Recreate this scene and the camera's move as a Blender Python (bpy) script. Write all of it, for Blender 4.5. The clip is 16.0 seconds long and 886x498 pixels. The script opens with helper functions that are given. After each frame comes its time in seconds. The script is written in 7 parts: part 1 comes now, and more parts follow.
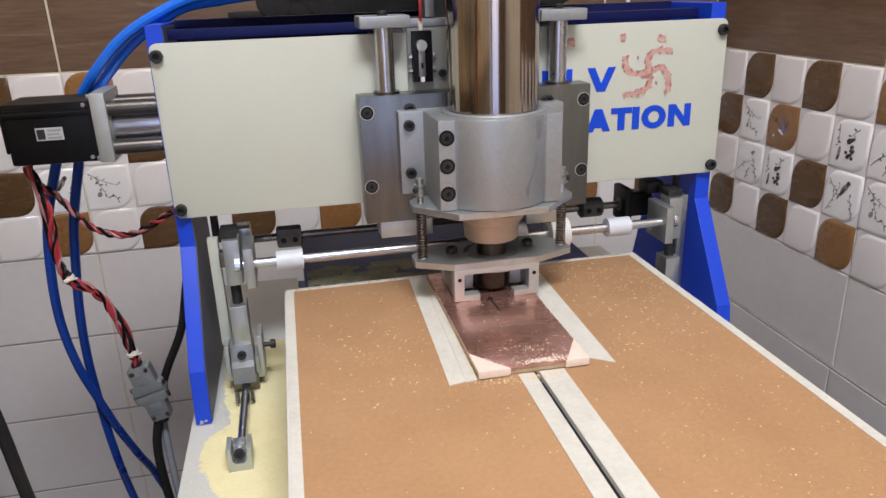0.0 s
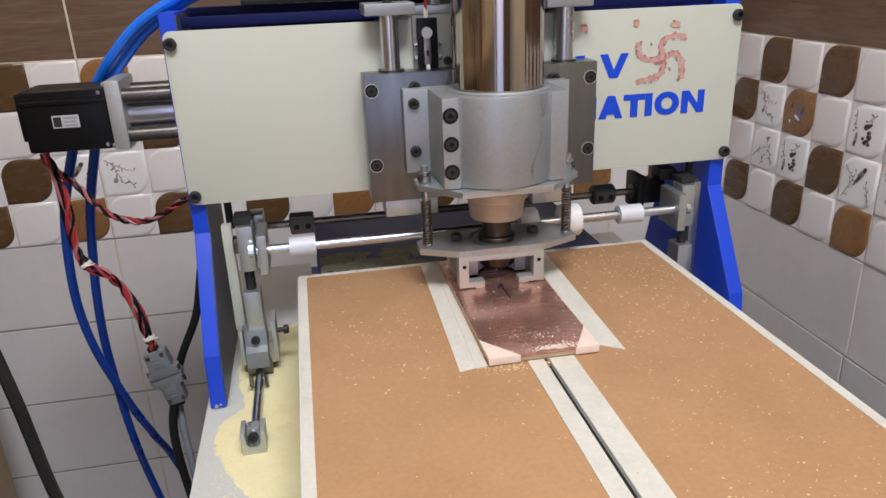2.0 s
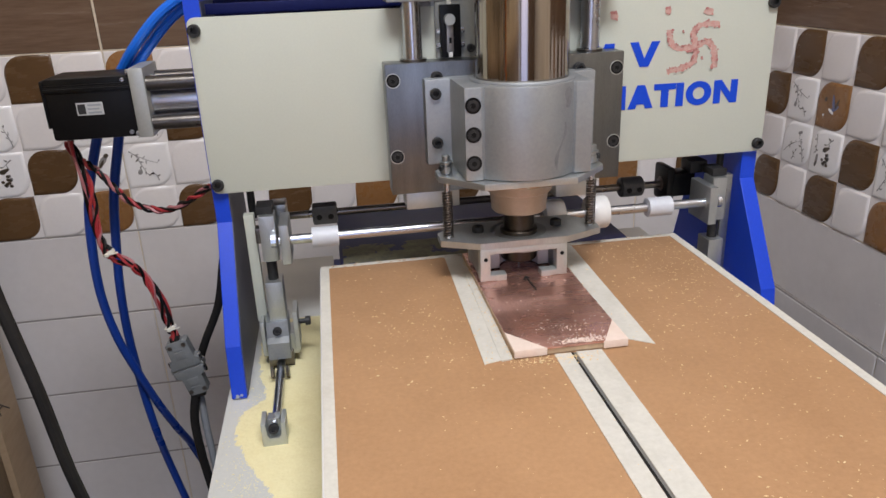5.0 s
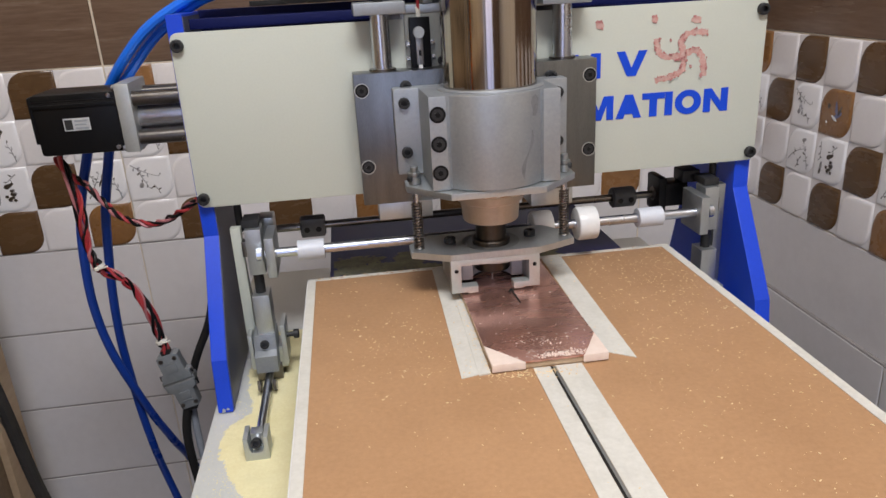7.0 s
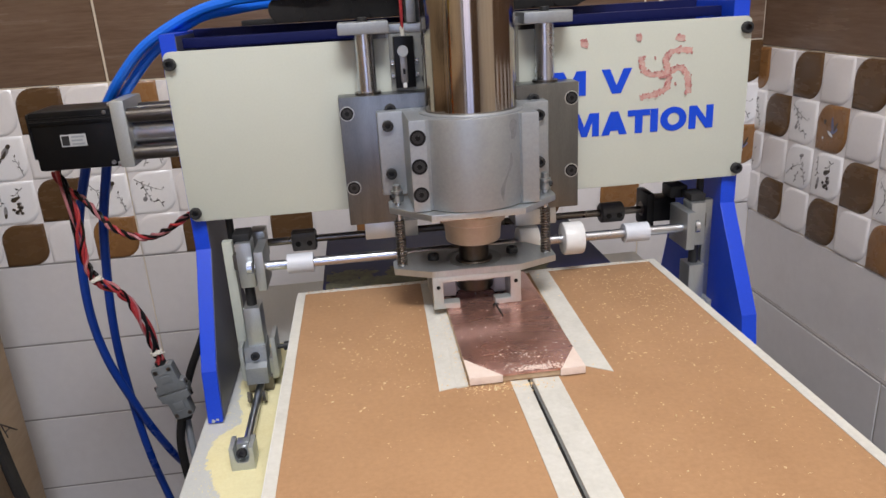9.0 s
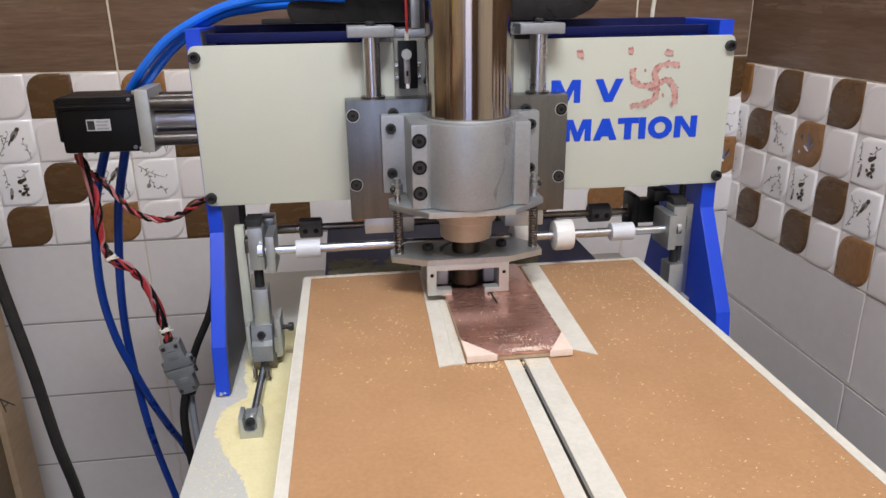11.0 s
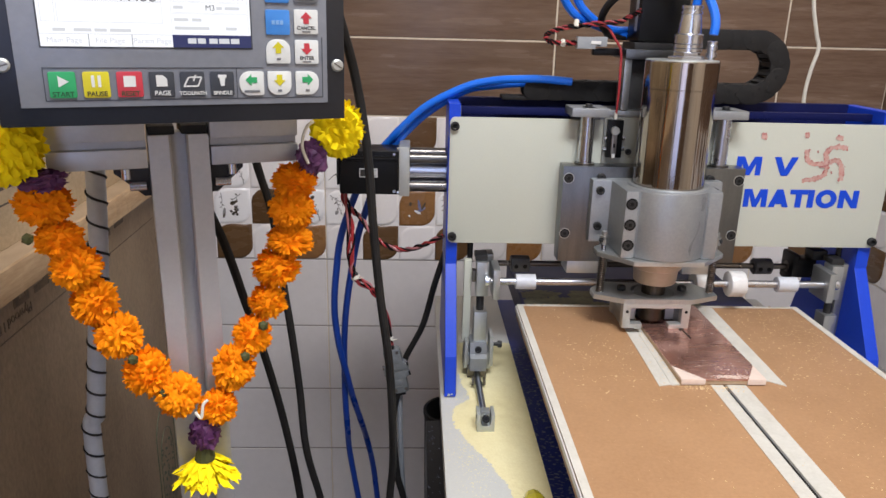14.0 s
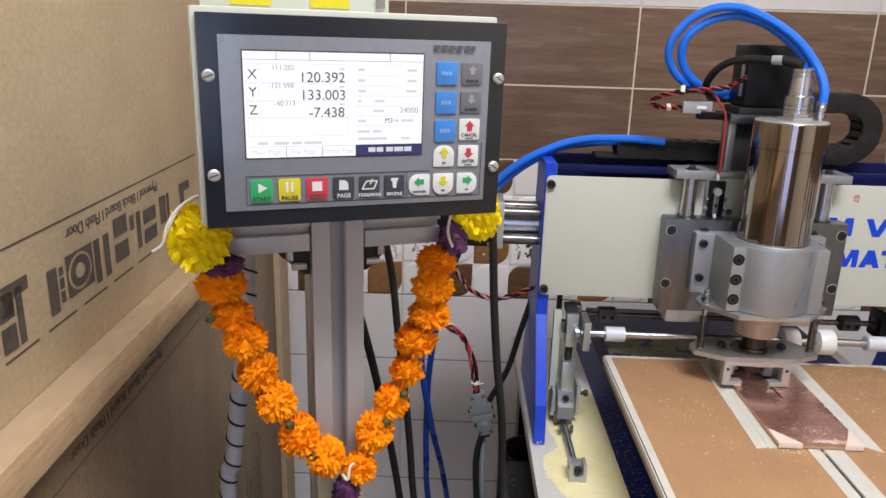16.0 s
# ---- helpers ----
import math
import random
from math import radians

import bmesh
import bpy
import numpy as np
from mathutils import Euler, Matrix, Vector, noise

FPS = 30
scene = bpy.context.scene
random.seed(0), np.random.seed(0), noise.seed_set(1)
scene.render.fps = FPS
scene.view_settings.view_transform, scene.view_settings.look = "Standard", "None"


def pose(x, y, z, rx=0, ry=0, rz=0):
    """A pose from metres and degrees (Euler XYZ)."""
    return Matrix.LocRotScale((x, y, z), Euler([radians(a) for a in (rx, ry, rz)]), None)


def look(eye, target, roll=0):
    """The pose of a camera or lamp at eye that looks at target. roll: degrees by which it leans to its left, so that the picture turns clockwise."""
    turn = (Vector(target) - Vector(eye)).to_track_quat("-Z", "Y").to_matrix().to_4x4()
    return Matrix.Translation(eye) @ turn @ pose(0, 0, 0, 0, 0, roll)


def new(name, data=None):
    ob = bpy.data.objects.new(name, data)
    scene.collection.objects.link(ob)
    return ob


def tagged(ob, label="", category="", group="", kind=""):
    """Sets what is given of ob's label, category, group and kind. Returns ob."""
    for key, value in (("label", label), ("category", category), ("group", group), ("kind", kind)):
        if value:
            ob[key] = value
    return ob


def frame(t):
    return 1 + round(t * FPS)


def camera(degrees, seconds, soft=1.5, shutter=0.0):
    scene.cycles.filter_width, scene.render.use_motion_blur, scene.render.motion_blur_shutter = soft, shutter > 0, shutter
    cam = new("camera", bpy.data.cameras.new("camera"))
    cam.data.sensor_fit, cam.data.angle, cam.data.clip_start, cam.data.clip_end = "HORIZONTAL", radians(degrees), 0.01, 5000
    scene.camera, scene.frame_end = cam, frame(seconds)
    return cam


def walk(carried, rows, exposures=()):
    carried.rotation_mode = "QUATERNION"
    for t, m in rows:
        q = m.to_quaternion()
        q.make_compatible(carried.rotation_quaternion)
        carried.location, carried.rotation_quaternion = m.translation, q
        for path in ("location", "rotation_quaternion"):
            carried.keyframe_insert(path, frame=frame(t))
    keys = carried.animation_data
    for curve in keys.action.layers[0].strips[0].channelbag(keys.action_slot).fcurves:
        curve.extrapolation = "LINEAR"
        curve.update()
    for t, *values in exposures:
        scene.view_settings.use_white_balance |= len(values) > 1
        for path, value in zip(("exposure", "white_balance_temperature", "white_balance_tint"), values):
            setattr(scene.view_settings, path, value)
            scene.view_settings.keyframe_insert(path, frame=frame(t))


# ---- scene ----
cam = camera(63.0, 16.0, 1.5)
PATH = [
    (0, (-0.166, -0.701, 0.285), (0.208, 1.141, -0.397), -1.9),
    (0.5, (-0.165, -0.702, 0.284), (0.206, 1.139, -0.405), -2.1),
    (1, (-0.164, -0.699, 0.284), (0.194, 1.14, -0.416), -2.2),
    (1.5, (-0.165, -0.699, 0.284), (0.178, 1.138, -0.427), -2.2),
    (2, (-0.164, -0.704, 0.288), (0.168, 1.132, -0.432), -2.2),
    (2.5, (-0.163, -0.706, 0.286), (0.159, 1.132, -0.433), -2.2),
    (3, (-0.165, -0.702, 0.284), (0.149, 1.135, -0.443), -2.2),
    (3.5, (-0.166, -0.697, 0.282), (0.138, 1.138, -0.452), -2.2),
    (4, (-0.166, -0.698, 0.277), (0.123, 1.142, -0.451), -2.3),
    (6.5, (-0.161, -0.688, 0.278), (0.088, 1.162, -0.439), -2.7),
    (7, (-0.134, -0.694, 0.277), (0.093, 1.167, -0.419), -3.2),
    (7.5, (-0.116, -0.699, 0.276), (0.091, 1.172, -0.398), -3.7),
    (8, (-0.111, -0.696, 0.28), (0.091, 1.176, -0.394), -3.7),
    (8.5, (-0.109, -0.7, 0.28), (0.088, 1.177, -0.38), -3.6),
    (11, (-0.132, -0.756, 0.287), (0.109, 1.118, -0.37), -0.8),
    (11.5, (-0.164, -0.778, 0.3), (0.105, 1.084, -0.379), -0.1),
    (12, (-0.182, -0.81, 0.306), (0.105, 1.05, -0.368), -0.0),
    (12.5, (-0.208, -0.847, 0.313), (0.072, 1.019, -0.348), 0.0),
    (13, (-0.246, -0.882, 0.332), (-0.012, 0.997, -0.312), 0.4),
    (13.5, (-0.288, -0.898, 0.345), (-0.128, 0.998, -0.271), 1.0),
    (14, (-0.324, -0.899, 0.355), (-0.249, 1.009, -0.24), 1.4),
    (14.5, (-0.347, -0.909, 0.364), (-0.329, 1.005, -0.218), 1.5),
    (15, (-0.365, -0.911, 0.381), (-0.372, 1.006, -0.19), 1.6),
    (15.5, (-0.378, -0.916, 0.398), (-0.399, 1.003, -0.166), 1.7),
    (16, (-0.396, -0.921, 0.41), (-0.434, 0.999, -0.148), 1.7),
]
# The clip's camera brightens and darkens a little on the way.
walk(cam, [(t, look(eye, target, roll)) for t, eye, target, roll in PATH],
     [(0.0, 0.08), (2.0, 0.0), (7.0, -0.07), (8.5, -0.03), (11.0, 0.04), (11.5, 0.08), (13.0, 0.05), (14.0, 0.04), (16.0, 0.0)])

# ---- light ----
world = bpy.data.worlds.new("daylight")
scene.world = world
world.use_nodes = True
sky = world.node_tree.nodes.new("ShaderNodeTexSky")
sky.sky_type = "NISHITA"
sky.sun_disc = False
sky.sun_elevation, sky.sun_rotation = radians(40), radians(200)
world.node_tree.links.new(sky.outputs[0], world.node_tree.nodes["Background"].inputs[0])
world.node_tree.nodes["Background"].inputs[1].default_value = 0.1


def area_lamp(name, eye, target, wide, high, watts, colour):
    data = bpy.data.lights.new(name, "AREA")
    data.shape, data.size, data.size_y, data.energy, data.color = "RECTANGLE", wide, high, watts, colour
    ob = new(name, data)
    ob.matrix_world = look(eye, target)
    return ob


# The lamp on the ceiling and the daylight that stands in the open doorway.
area_lamp("ceiling_lamp", (-0.04, -1.05, 1.56), (-0.02, -0.85, 0), 0.8, 0.4, 36.5, (0.95, 0.95, 1.0))
area_lamp("doorway_daylight", (-0.40, -2.42, 0.45), (-0.40, 0, 0.35), 0.62, 1.4, 4.6, (0.40, 0.52, 1.0))
scene.view_settings.exposure = 0.0

# ---- materials ----


def node(tree, kind, **values):
    n = tree.nodes.new(kind)
    for key, value in values.items():
        n.inputs[key.replace("_", " ")].default_value = value
    return n


def surface(name, c1, c2=None, scale=8.0, rough=0.5, metal=0.0, bump=0.0, grain=200.0, stretch=(1, 1, 1), vary=0.0, coat=0.0, spread=0.12, turned=False, spec=0.5):
    """A procedural surface: two tones in broad and fine noise, uneven gloss and fine relief. vary: change of tone from piece to piece."""
    m = bpy.data.materials.new(name)
    m.use_nodes = True
    t = m.node_tree
    link = t.links.new
    bsdf = t.nodes["Principled BSDF"]
    bsdf.inputs["Metallic"].default_value = metal
    bsdf.inputs["Coat Weight"].default_value = coat
    bsdf.inputs["Specular IOR Level"].default_value = spec
    bsdf.inputs["Coat Roughness"].default_value = 0.12
    if turned:
        bsdf.inputs["Anisotropic"].default_value = 0.3
        bsdf.inputs["Anisotropic Rotation"].default_value = 0.25
        tangent = t.nodes.new("ShaderNodeTangent")
        tangent.direction_type, tangent.axis = "RADIAL", "Z"
        link(tangent.outputs[0], bsdf.inputs["Tangent"])
    place = t.nodes.new("ShaderNodeTexCoord")
    mapping = node(t, "ShaderNodeMapping", Scale=stretch)
    link(place.outputs["Object"], mapping.inputs["Vector"])
    info = t.nodes.new("ShaderNodeObjectInfo")
    if vary:
        shift = t.nodes.new("ShaderNodeVectorMath")
        shift.operation = "SCALE"
        shift.inputs[0].default_value = (7.0, 3.0, 5.0)
        link(info.outputs["Random"], shift.inputs["Scale"])
        link(shift.outputs[0], mapping.inputs["Location"])
    broad = node(t, "ShaderNodeTexNoise", Scale=scale, Detail=5.0, Roughness=0.6)
    fine = node(t, "ShaderNodeTexNoise", Scale=grain, Detail=3.0, Roughness=0.65)
    link(mapping.outputs[0], broad.inputs["Vector"])
    link(mapping.outputs[0], fine.inputs["Vector"])
    both = t.nodes.new("ShaderNodeMath")
    both.operation = "MULTIPLY_ADD"
    both.inputs[1].default_value = 0.4
    link(fine.outputs[0], both.inputs[0])
    half = t.nodes.new("ShaderNodeMath")
    half.operation = "MULTIPLY"
    half.inputs[1].default_value = 0.6
    link(broad.outputs[0], half.inputs[0])
    link(half.outputs[0], both.inputs[2])
    ramp = node(t, "ShaderNodeMapRange", From_Min=0.36, From_Max=0.64)
    link(both.outputs[0], ramp.inputs["Value"])
    mix = t.nodes.new("ShaderNodeMix")
    mix.data_type = "RGBA"
    mix.inputs[6].default_value = (*c1, 1)
    mix.inputs[7].default_value = (*(c2 or [v * 0.86 for v in c1]), 1)
    link(ramp.outputs[0], mix.inputs[0])
    colour = mix.outputs[2]
    if vary:
        tone = node(t, "ShaderNodeMapRange", To_Min=1 - vary, To_Max=1 + vary)
        link(info.outputs["Random"], tone.inputs["Value"])
        hsv = t.nodes.new("ShaderNodeHueSaturation")
        link(tone.outputs[0], hsv.inputs["Value"])
        link(colour, hsv.inputs["Color"])
        colour = hsv.outputs[0]
    link(colour, bsdf.inputs["Base Color"])
    gloss = node(t, "ShaderNodeMapRange", To_Min=max(0.02, rough - spread), To_Max=min(1, rough + spread))
    link(broad.outputs[0], gloss.inputs["Value"])
    link(gloss.outputs[0], bsdf.inputs["Roughness"])
    if bump:
        relief = node(t, "ShaderNodeBump", Strength=0.5, Distance=bump)
        link(both.outputs[0], relief.inputs["Height"])
        link(relief.outputs[0], bsdf.inputs["Normal"])
    return m


def glow(name, colour, strength):
    m = bpy.data.materials.new(name)
    m.use_nodes = True
    b = m.node_tree.nodes["Principled BSDF"]
    b.inputs["Base Color"].default_value = (0.02, 0.02, 0.02, 1)
    b.inputs["Roughness"].default_value = 0.25
    b.inputs["Emission Color"].default_value = (*colour, 1)
    b.inputs["Emission Strength"].default_value = strength
    return m


PLASTER = surface("plaster", (0.72, 0.70, 0.66), (0.62, 0.60, 0.56), 3, 0.8, bump=0.001)
FLOOR = surface("floor_tile", (0.42, 0.39, 0.35), (0.34, 0.31, 0.28), 5, 0.4)
GROUT = surface("grout", (0.72, 0.63, 0.50), (0.60, 0.52, 0.41), 20, 0.9)
GROUT_GREY = surface("grey_grout", (0.36, 0.33, 0.31), (0.27, 0.25, 0.235), 20, 0.9)
WHITE_TILE = surface("white_ceramic", (0.72, 0.69, 0.68), (0.67, 0.64, 0.63), 6, 0.22, bump=0.0004, grain=60, vary=0.02)
PAD_WHITE = surface("white_relief_ceramic", (0.84, 0.805, 0.79), (0.795, 0.76, 0.745), 9, 0.2, vary=0.03)
PAD_DARK = surface("dark_brown_print", (0.105, 0.057, 0.025), (0.120, 0.066, 0.030), 24, 0.26, grain=90, stretch=(1, 1, 3), vary=0.1, spec=0.35)
PAD_TAN = surface("ochre_brown_print", (0.31, 0.155, 0.058), (0.24, 0.115, 0.042), 30, 0.28, grain=140, stretch=(1, 6, 1), vary=0.1)
PAD_BRIGHT = surface("bright_white_ceramic", (0.91, 0.895, 0.89), (0.87, 0.855, 0.85), 9, 0.2, vary=0.02)
INK = surface("grey_floral_ink", (0.16, 0.15, 0.15), (0.42, 0.40, 0.39), 90, 0.3)
INK_DARK = surface("dark_olive_ink", (0.035, 0.028, 0.018), (0.09, 0.07, 0.05), 90, 0.3)
INK_BLUE = surface("blue_floral_ink", (0.09, 0.12, 0.26), (0.2, 0.2, 0.32), 90, 0.3)
BROWN_TILE = surface("wood_look_ceramic", (0.134, 0.081, 0.052), (0.212, 0.141, 0.097), 5, 0.25, grain=26, stretch=(0.9, 0.9, 9), vary=0.12, spec=0.35)
PLY = surface("plywood_face", (0.63, 0.505, 0.33), (0.445, 0.34, 0.21), 4.5, 0.62, bump=0.0004, grain=160, stretch=(1, 0.8, 1.3))
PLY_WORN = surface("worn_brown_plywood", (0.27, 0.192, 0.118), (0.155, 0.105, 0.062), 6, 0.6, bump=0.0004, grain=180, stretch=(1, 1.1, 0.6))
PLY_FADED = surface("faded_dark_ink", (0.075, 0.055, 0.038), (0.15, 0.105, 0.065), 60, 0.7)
PLANK = surface("sawn_plank", (0.45, 0.33, 0.21), (0.36, 0.255, 0.155), 5, 0.65, bump=0.0008, grain=60, stretch=(1, 0.4, 2))
PROFILE = surface("anodised_profile", (0.52, 0.525, 0.53), (0.46, 0.465, 0.47), 10, 0.45, 0.5, bump=0.0002, grain=300)
PLY_EDGE = surface("plywood_edge", (0.52, 0.37, 0.22), (0.33, 0.21, 0.11), 18, 0.75, bump=0.002, grain=120, stretch=(1, 0.3, 3))
PLY_INK = surface("printed_black_ink", (0.05, 0.042, 0.036), (0.12, 0.09, 0.07), 60, 0.7)
CREAM = surface("cream_powder_coat", (0.505, 0.528, 0.458), (0.468, 0.49, 0.424), 5, 0.42, bump=0.0003, grain=500)
CHANNEL_BLUE = surface("dark_blue_paint", (0.007, 0.017, 0.17), (0.010, 0.024, 0.21), 12, 0.42, bump=0.0005, grain=200, spec=0.35)
CAST_STAIN = surface("grey_coolant_stain", (0.20, 0.21, 0.225), (0.31, 0.325, 0.34), 60, 0.45, 0.6)
BASE_PAINT = surface("pale_grey_powder_coat", (0.60, 0.61, 0.58), (0.53, 0.54, 0.51), 6, 0.42, bump=0.0003, grain=400)
DUST_OLIVE = surface("olive_grey_dust", (0.17, 0.165, 0.095), (0.085, 0.085, 0.07), 55, 0.95, bump=0.0008, grain=300)
DUST_PALE = surface("grey_white_dust", (0.27, 0.29, 0.34), (0.13, 0.15, 0.22), 60, 0.95, bump=0.001, grain=400)
DUST = surface("pale_yellow_sawdust", (0.84, 0.775, 0.47), (0.76, 0.68, 0.375), 12, 0.95, bump=0.0008, grain=320)
BLUE = surface("bright_blue_powder_coat", (0.008, 0.060, 0.62), (0.007, 0.050, 0.53), 8, 0.36, bump=0.0004, grain=350, spec=0.4)
SLATE = surface("dull_slate_blue", (0.055, 0.062, 0.11), (0.085, 0.09, 0.13), 10, 0.5, bump=0.0005, grain=200)
NAVY = surface("navy_blue_paint", (0.004, 0.006, 0.052), (0.006, 0.010, 0.072), 8, 0.5, bump=0.0005, grain=200, spec=0.18)
ALU = surface("machined_aluminium", (0.41, 0.43, 0.43), (0.315, 0.335, 0.335), 12, 0.36, 0.9, bump=0.0002, grain=300, stretch=(1, 1, 8))
BRUSHED = surface("brushed_steel_plate", (0.215, 0.225, 0.23), (0.15, 0.158, 0.163), 9, 0.32, 1.0, bump=0.0002, grain=300, stretch=(8, 1, 1), spread=0.06)
PLATE = surface("milled_aluminium_plate", (0.54, 0.57, 0.575), (0.45, 0.475, 0.48), 16, 0.36, 0.85, bump=0.0002, grain=260, stretch=(4, 1, 1))
BACK_ALU = surface("dull_grey_plate", (0.235, 0.235, 0.205), (0.19, 0.19, 0.165), 10, 0.45, 0.3, bump=0.0002, grain=300)
ALU_PALE = surface("bead_blasted_aluminium", (0.55, 0.575, 0.56), (0.47, 0.495, 0.48), 14, 0.46, 0.75, bump=0.0003, grain=500)
CAST = surface("cast_aluminium", (0.365, 0.388, 0.406), (0.305, 0.326, 0.344), 11, 0.48, 0.7, bump=0.0004, grain=350)
# Warm upright streaks in the steel's colour imitate bands of the room's reflection.
STEEL = surface("polished_steel", (0.49, 0.445, 0.395), (0.29, 0.25, 0.21), 26, 0.11, 1.0, grain=240, stretch=(1, 1, 0.02), spread=0.03, turned=True)
CHROME = surface("chrome", (0.60, 0.62, 0.67), (0.50, 0.52, 0.57), 6, 0.27, 1.0, spread=0.05)
ROD_STEEL = surface("grey_ground_steel", (0.36, 0.345, 0.33), (0.28, 0.27, 0.26), 40, 0.42, 1.0)
DARK_STEEL = surface("dark_turned_steel", (0.22, 0.20, 0.18), (0.15, 0.14, 0.13), 40, 0.3, 1.0)
COLLET = surface("dark_brown_tool_steel", (0.085, 0.072, 0.06), (0.06, 0.05, 0.042), 40, 0.34, 1.0)
BRONZE = surface("warm_turned_steel", (0.47, 0.40, 0.32), (0.40, 0.335, 0.265), 30, 0.46, 0.45)
BLACK = surface("black_enamel", (0.004, 0.004, 0.0045), (0.007, 0.007, 0.0075), 12, 0.34, bump=0.0002, grain=300, spec=0.2)
BLACK_OXIDE = surface("black_oxide_steel", (0.018, 0.018, 0.019), (0.03, 0.03, 0.03), 60, 0.48, 0.0, spec=0.3)
DARK_COLLAR = surface("dark_grey_oxide_steel", (0.05, 0.05, 0.052), (0.075, 0.075, 0.077), 60, 0.45, 0.2)
LABEL_GREY = surface("silver_foil_label", (0.50, 0.51, 0.52), (0.42, 0.43, 0.44), 60, 0.4)
RUBBER = surface("black_rubber", (0.011, 0.0105, 0.0105), (0.019, 0.018, 0.017), 30, 0.6, bump=0.0004, spec=0.22)
BLUE_HOSE = surface("blue_polyurethane", (0.009, 0.165, 0.80), (0.008, 0.14, 0.70), 10, 0.33)
BLUE_HOSE_SHADED = surface("shaded_blue_polyurethane", (0.01, 0.05, 0.32), (0.012, 0.06, 0.38), 12, 0.3)
RED_WIRE = surface("red_wire", (0.40, 0.035, 0.04), (0.26, 0.022, 0.028), 40, 0.4)
PINK_WIRE = surface("faded_pink_wire", (0.42, 0.17, 0.18), (0.35, 0.12, 0.13), 40, 0.4)
WHITE_PLASTIC = surface("white_plastic", (0.74, 0.74, 0.72), (0.68, 0.68, 0.66), 30, 0.35)
COLLAR = surface("pale_anodised_collar", (0.60, 0.63, 0.68), (0.54, 0.57, 0.62), 30, 0.5, 0.1)
GREEN_INK = surface("faded_green_ink", (0.05, 0.085, 0.05), (0.11, 0.12, 0.075), 60, 0.7)
CONNECTOR = surface("dull_grey_shell", (0.235, 0.25, 0.255), (0.19, 0.205, 0.21), 40, 0.38, 0.3, bump=0.0002)
GREY_PLASTIC = surface("grey_plastic", (0.30, 0.32, 0.34), (0.25, 0.27, 0.29), 40, 0.45)
BOARD = surface("brown_hardboard", (0.445, 0.258, 0.130), (0.35, 0.195, 0.094), 7, 0.55, bump=0.0004, grain=260)
TAPE = surface("masking_tape", (0.62, 0.605, 0.55), (0.52, 0.505, 0.45), 30, 0.6, bump=0.0005, grain=260)
COPPER = surface("copper_clad", (0.66, 0.365, 0.295), (0.55, 0.295, 0.235), 14, 0.27, 0.85, grain=160, stretch=(1, 4, 1), spread=0.06)
FIBRE = surface("pale_pink_tape", (0.78, 0.66, 0.58), (0.70, 0.57, 0.49), 30, 0.55)
BACKING = surface("tan_backing_board", (0.52, 0.38, 0.25), (0.40, 0.28, 0.17), 60, 0.8)
CHIP = surface("sawdust_chip", (0.78, 0.62, 0.38), (0.70, 0.53, 0.29), 50, 0.8)
TEXT_BLUE = surface("blue_vinyl", (0.006, 0.062, 0.60), (0.006, 0.055, 0.53), 20, 0.4, spec=0.3)
KUMKUM = surface("red_kumkum_paste", (0.49, 0.225, 0.20), (0.53, 0.40, 0.345), 140, 0.8, grain=500)
KUMKUM_DARK = surface("dried_red_paste", (0.36, 0.125, 0.12), (0.46, 0.22, 0.20), 200, 0.85)
PANEL_BLACK = surface("black_panel_frame", (0.007, 0.009, 0.014), (0.012, 0.0145, 0.021), 8, 0.3, bump=0.0003, coat=0.15)
PANEL_GREY = surface("grey_panel_foil", (0.165, 0.18, 0.21), (0.20, 0.215, 0.245), 6, 0.3, coat=0.6)
SCREEN = glow("lit_white_screen", (0.95, 0.96, 1.0), 1.05)
SCREEN_BAR = glow("lit_navy_screen_bar", (0.02, 0.03, 0.14), 0.8)
SCREEN_INK = surface("dark_screen_ink", (0.02, 0.02, 0.025), None, 8, 0.4)
SCREEN_FAINT = glow("faint_screen_ink", (0.70, 0.71, 0.75), 0.95)
SCREEN_MID = glow("grey_screen_ink", (0.36, 0.36, 0.40), 0.9)
SCREEN_DARK = glow("dark_screen_figures", (0.10, 0.10, 0.12), 0.8)
KEY_GREEN = surface("green_key", (0.03, 0.33, 0.12), None, 20, 0.4)
KEY_YELLOW = surface("yellow_key", (0.60, 0.53, 0.02), None, 20, 0.4)
KEY_RED = surface("red_key", (0.50, 0.04, 0.06), None, 20, 0.4)
KEY_BLUE = surface("blue_key", (0.05, 0.22, 0.60), None, 20, 0.4)
KEY_DEEP = surface("dark_printed_word", (0.02, 0.07, 0.03), None, 20, 0.4)
KEY_PALE_BLUE = surface("pale_blue_print", (0.20, 0.38, 0.66), None, 20, 0.4)
KEY_FADED = surface("faded_grey_print", (0.30, 0.31, 0.32), None, 20, 0.4)
PANEL_MARK = surface("dark_grey_foil_print", (0.09, 0.10, 0.12), None, 20, 0.4)
KEY_DARK = surface("dark_key", (0.04, 0.045, 0.055), None, 20, 0.4)
KEY_GREY = surface("grey_key", (0.15, 0.155, 0.165), None, 20, 0.4)
KEY_WHITE = surface("white_key", (0.66, 0.68, 0.66), None, 20, 0.4)
MARIGOLD = surface("orange_marigold", (0.95, 0.335, 0.005), (0.93, 0.235, 0.003), 60, 0.7, grain=300, vary=0.06, spec=0.1)
YELLOW_FLOWER = surface("yellow_marigold", (0.97, 0.80, 0.010), (0.90, 0.66, 0.008), 60, 0.7, grain=300, spec=0.1)
PURPLE_FLOWER = surface("purple_flower", (0.075, 0.016, 0.075), (0.125, 0.032, 0.115), 60, 0.6)
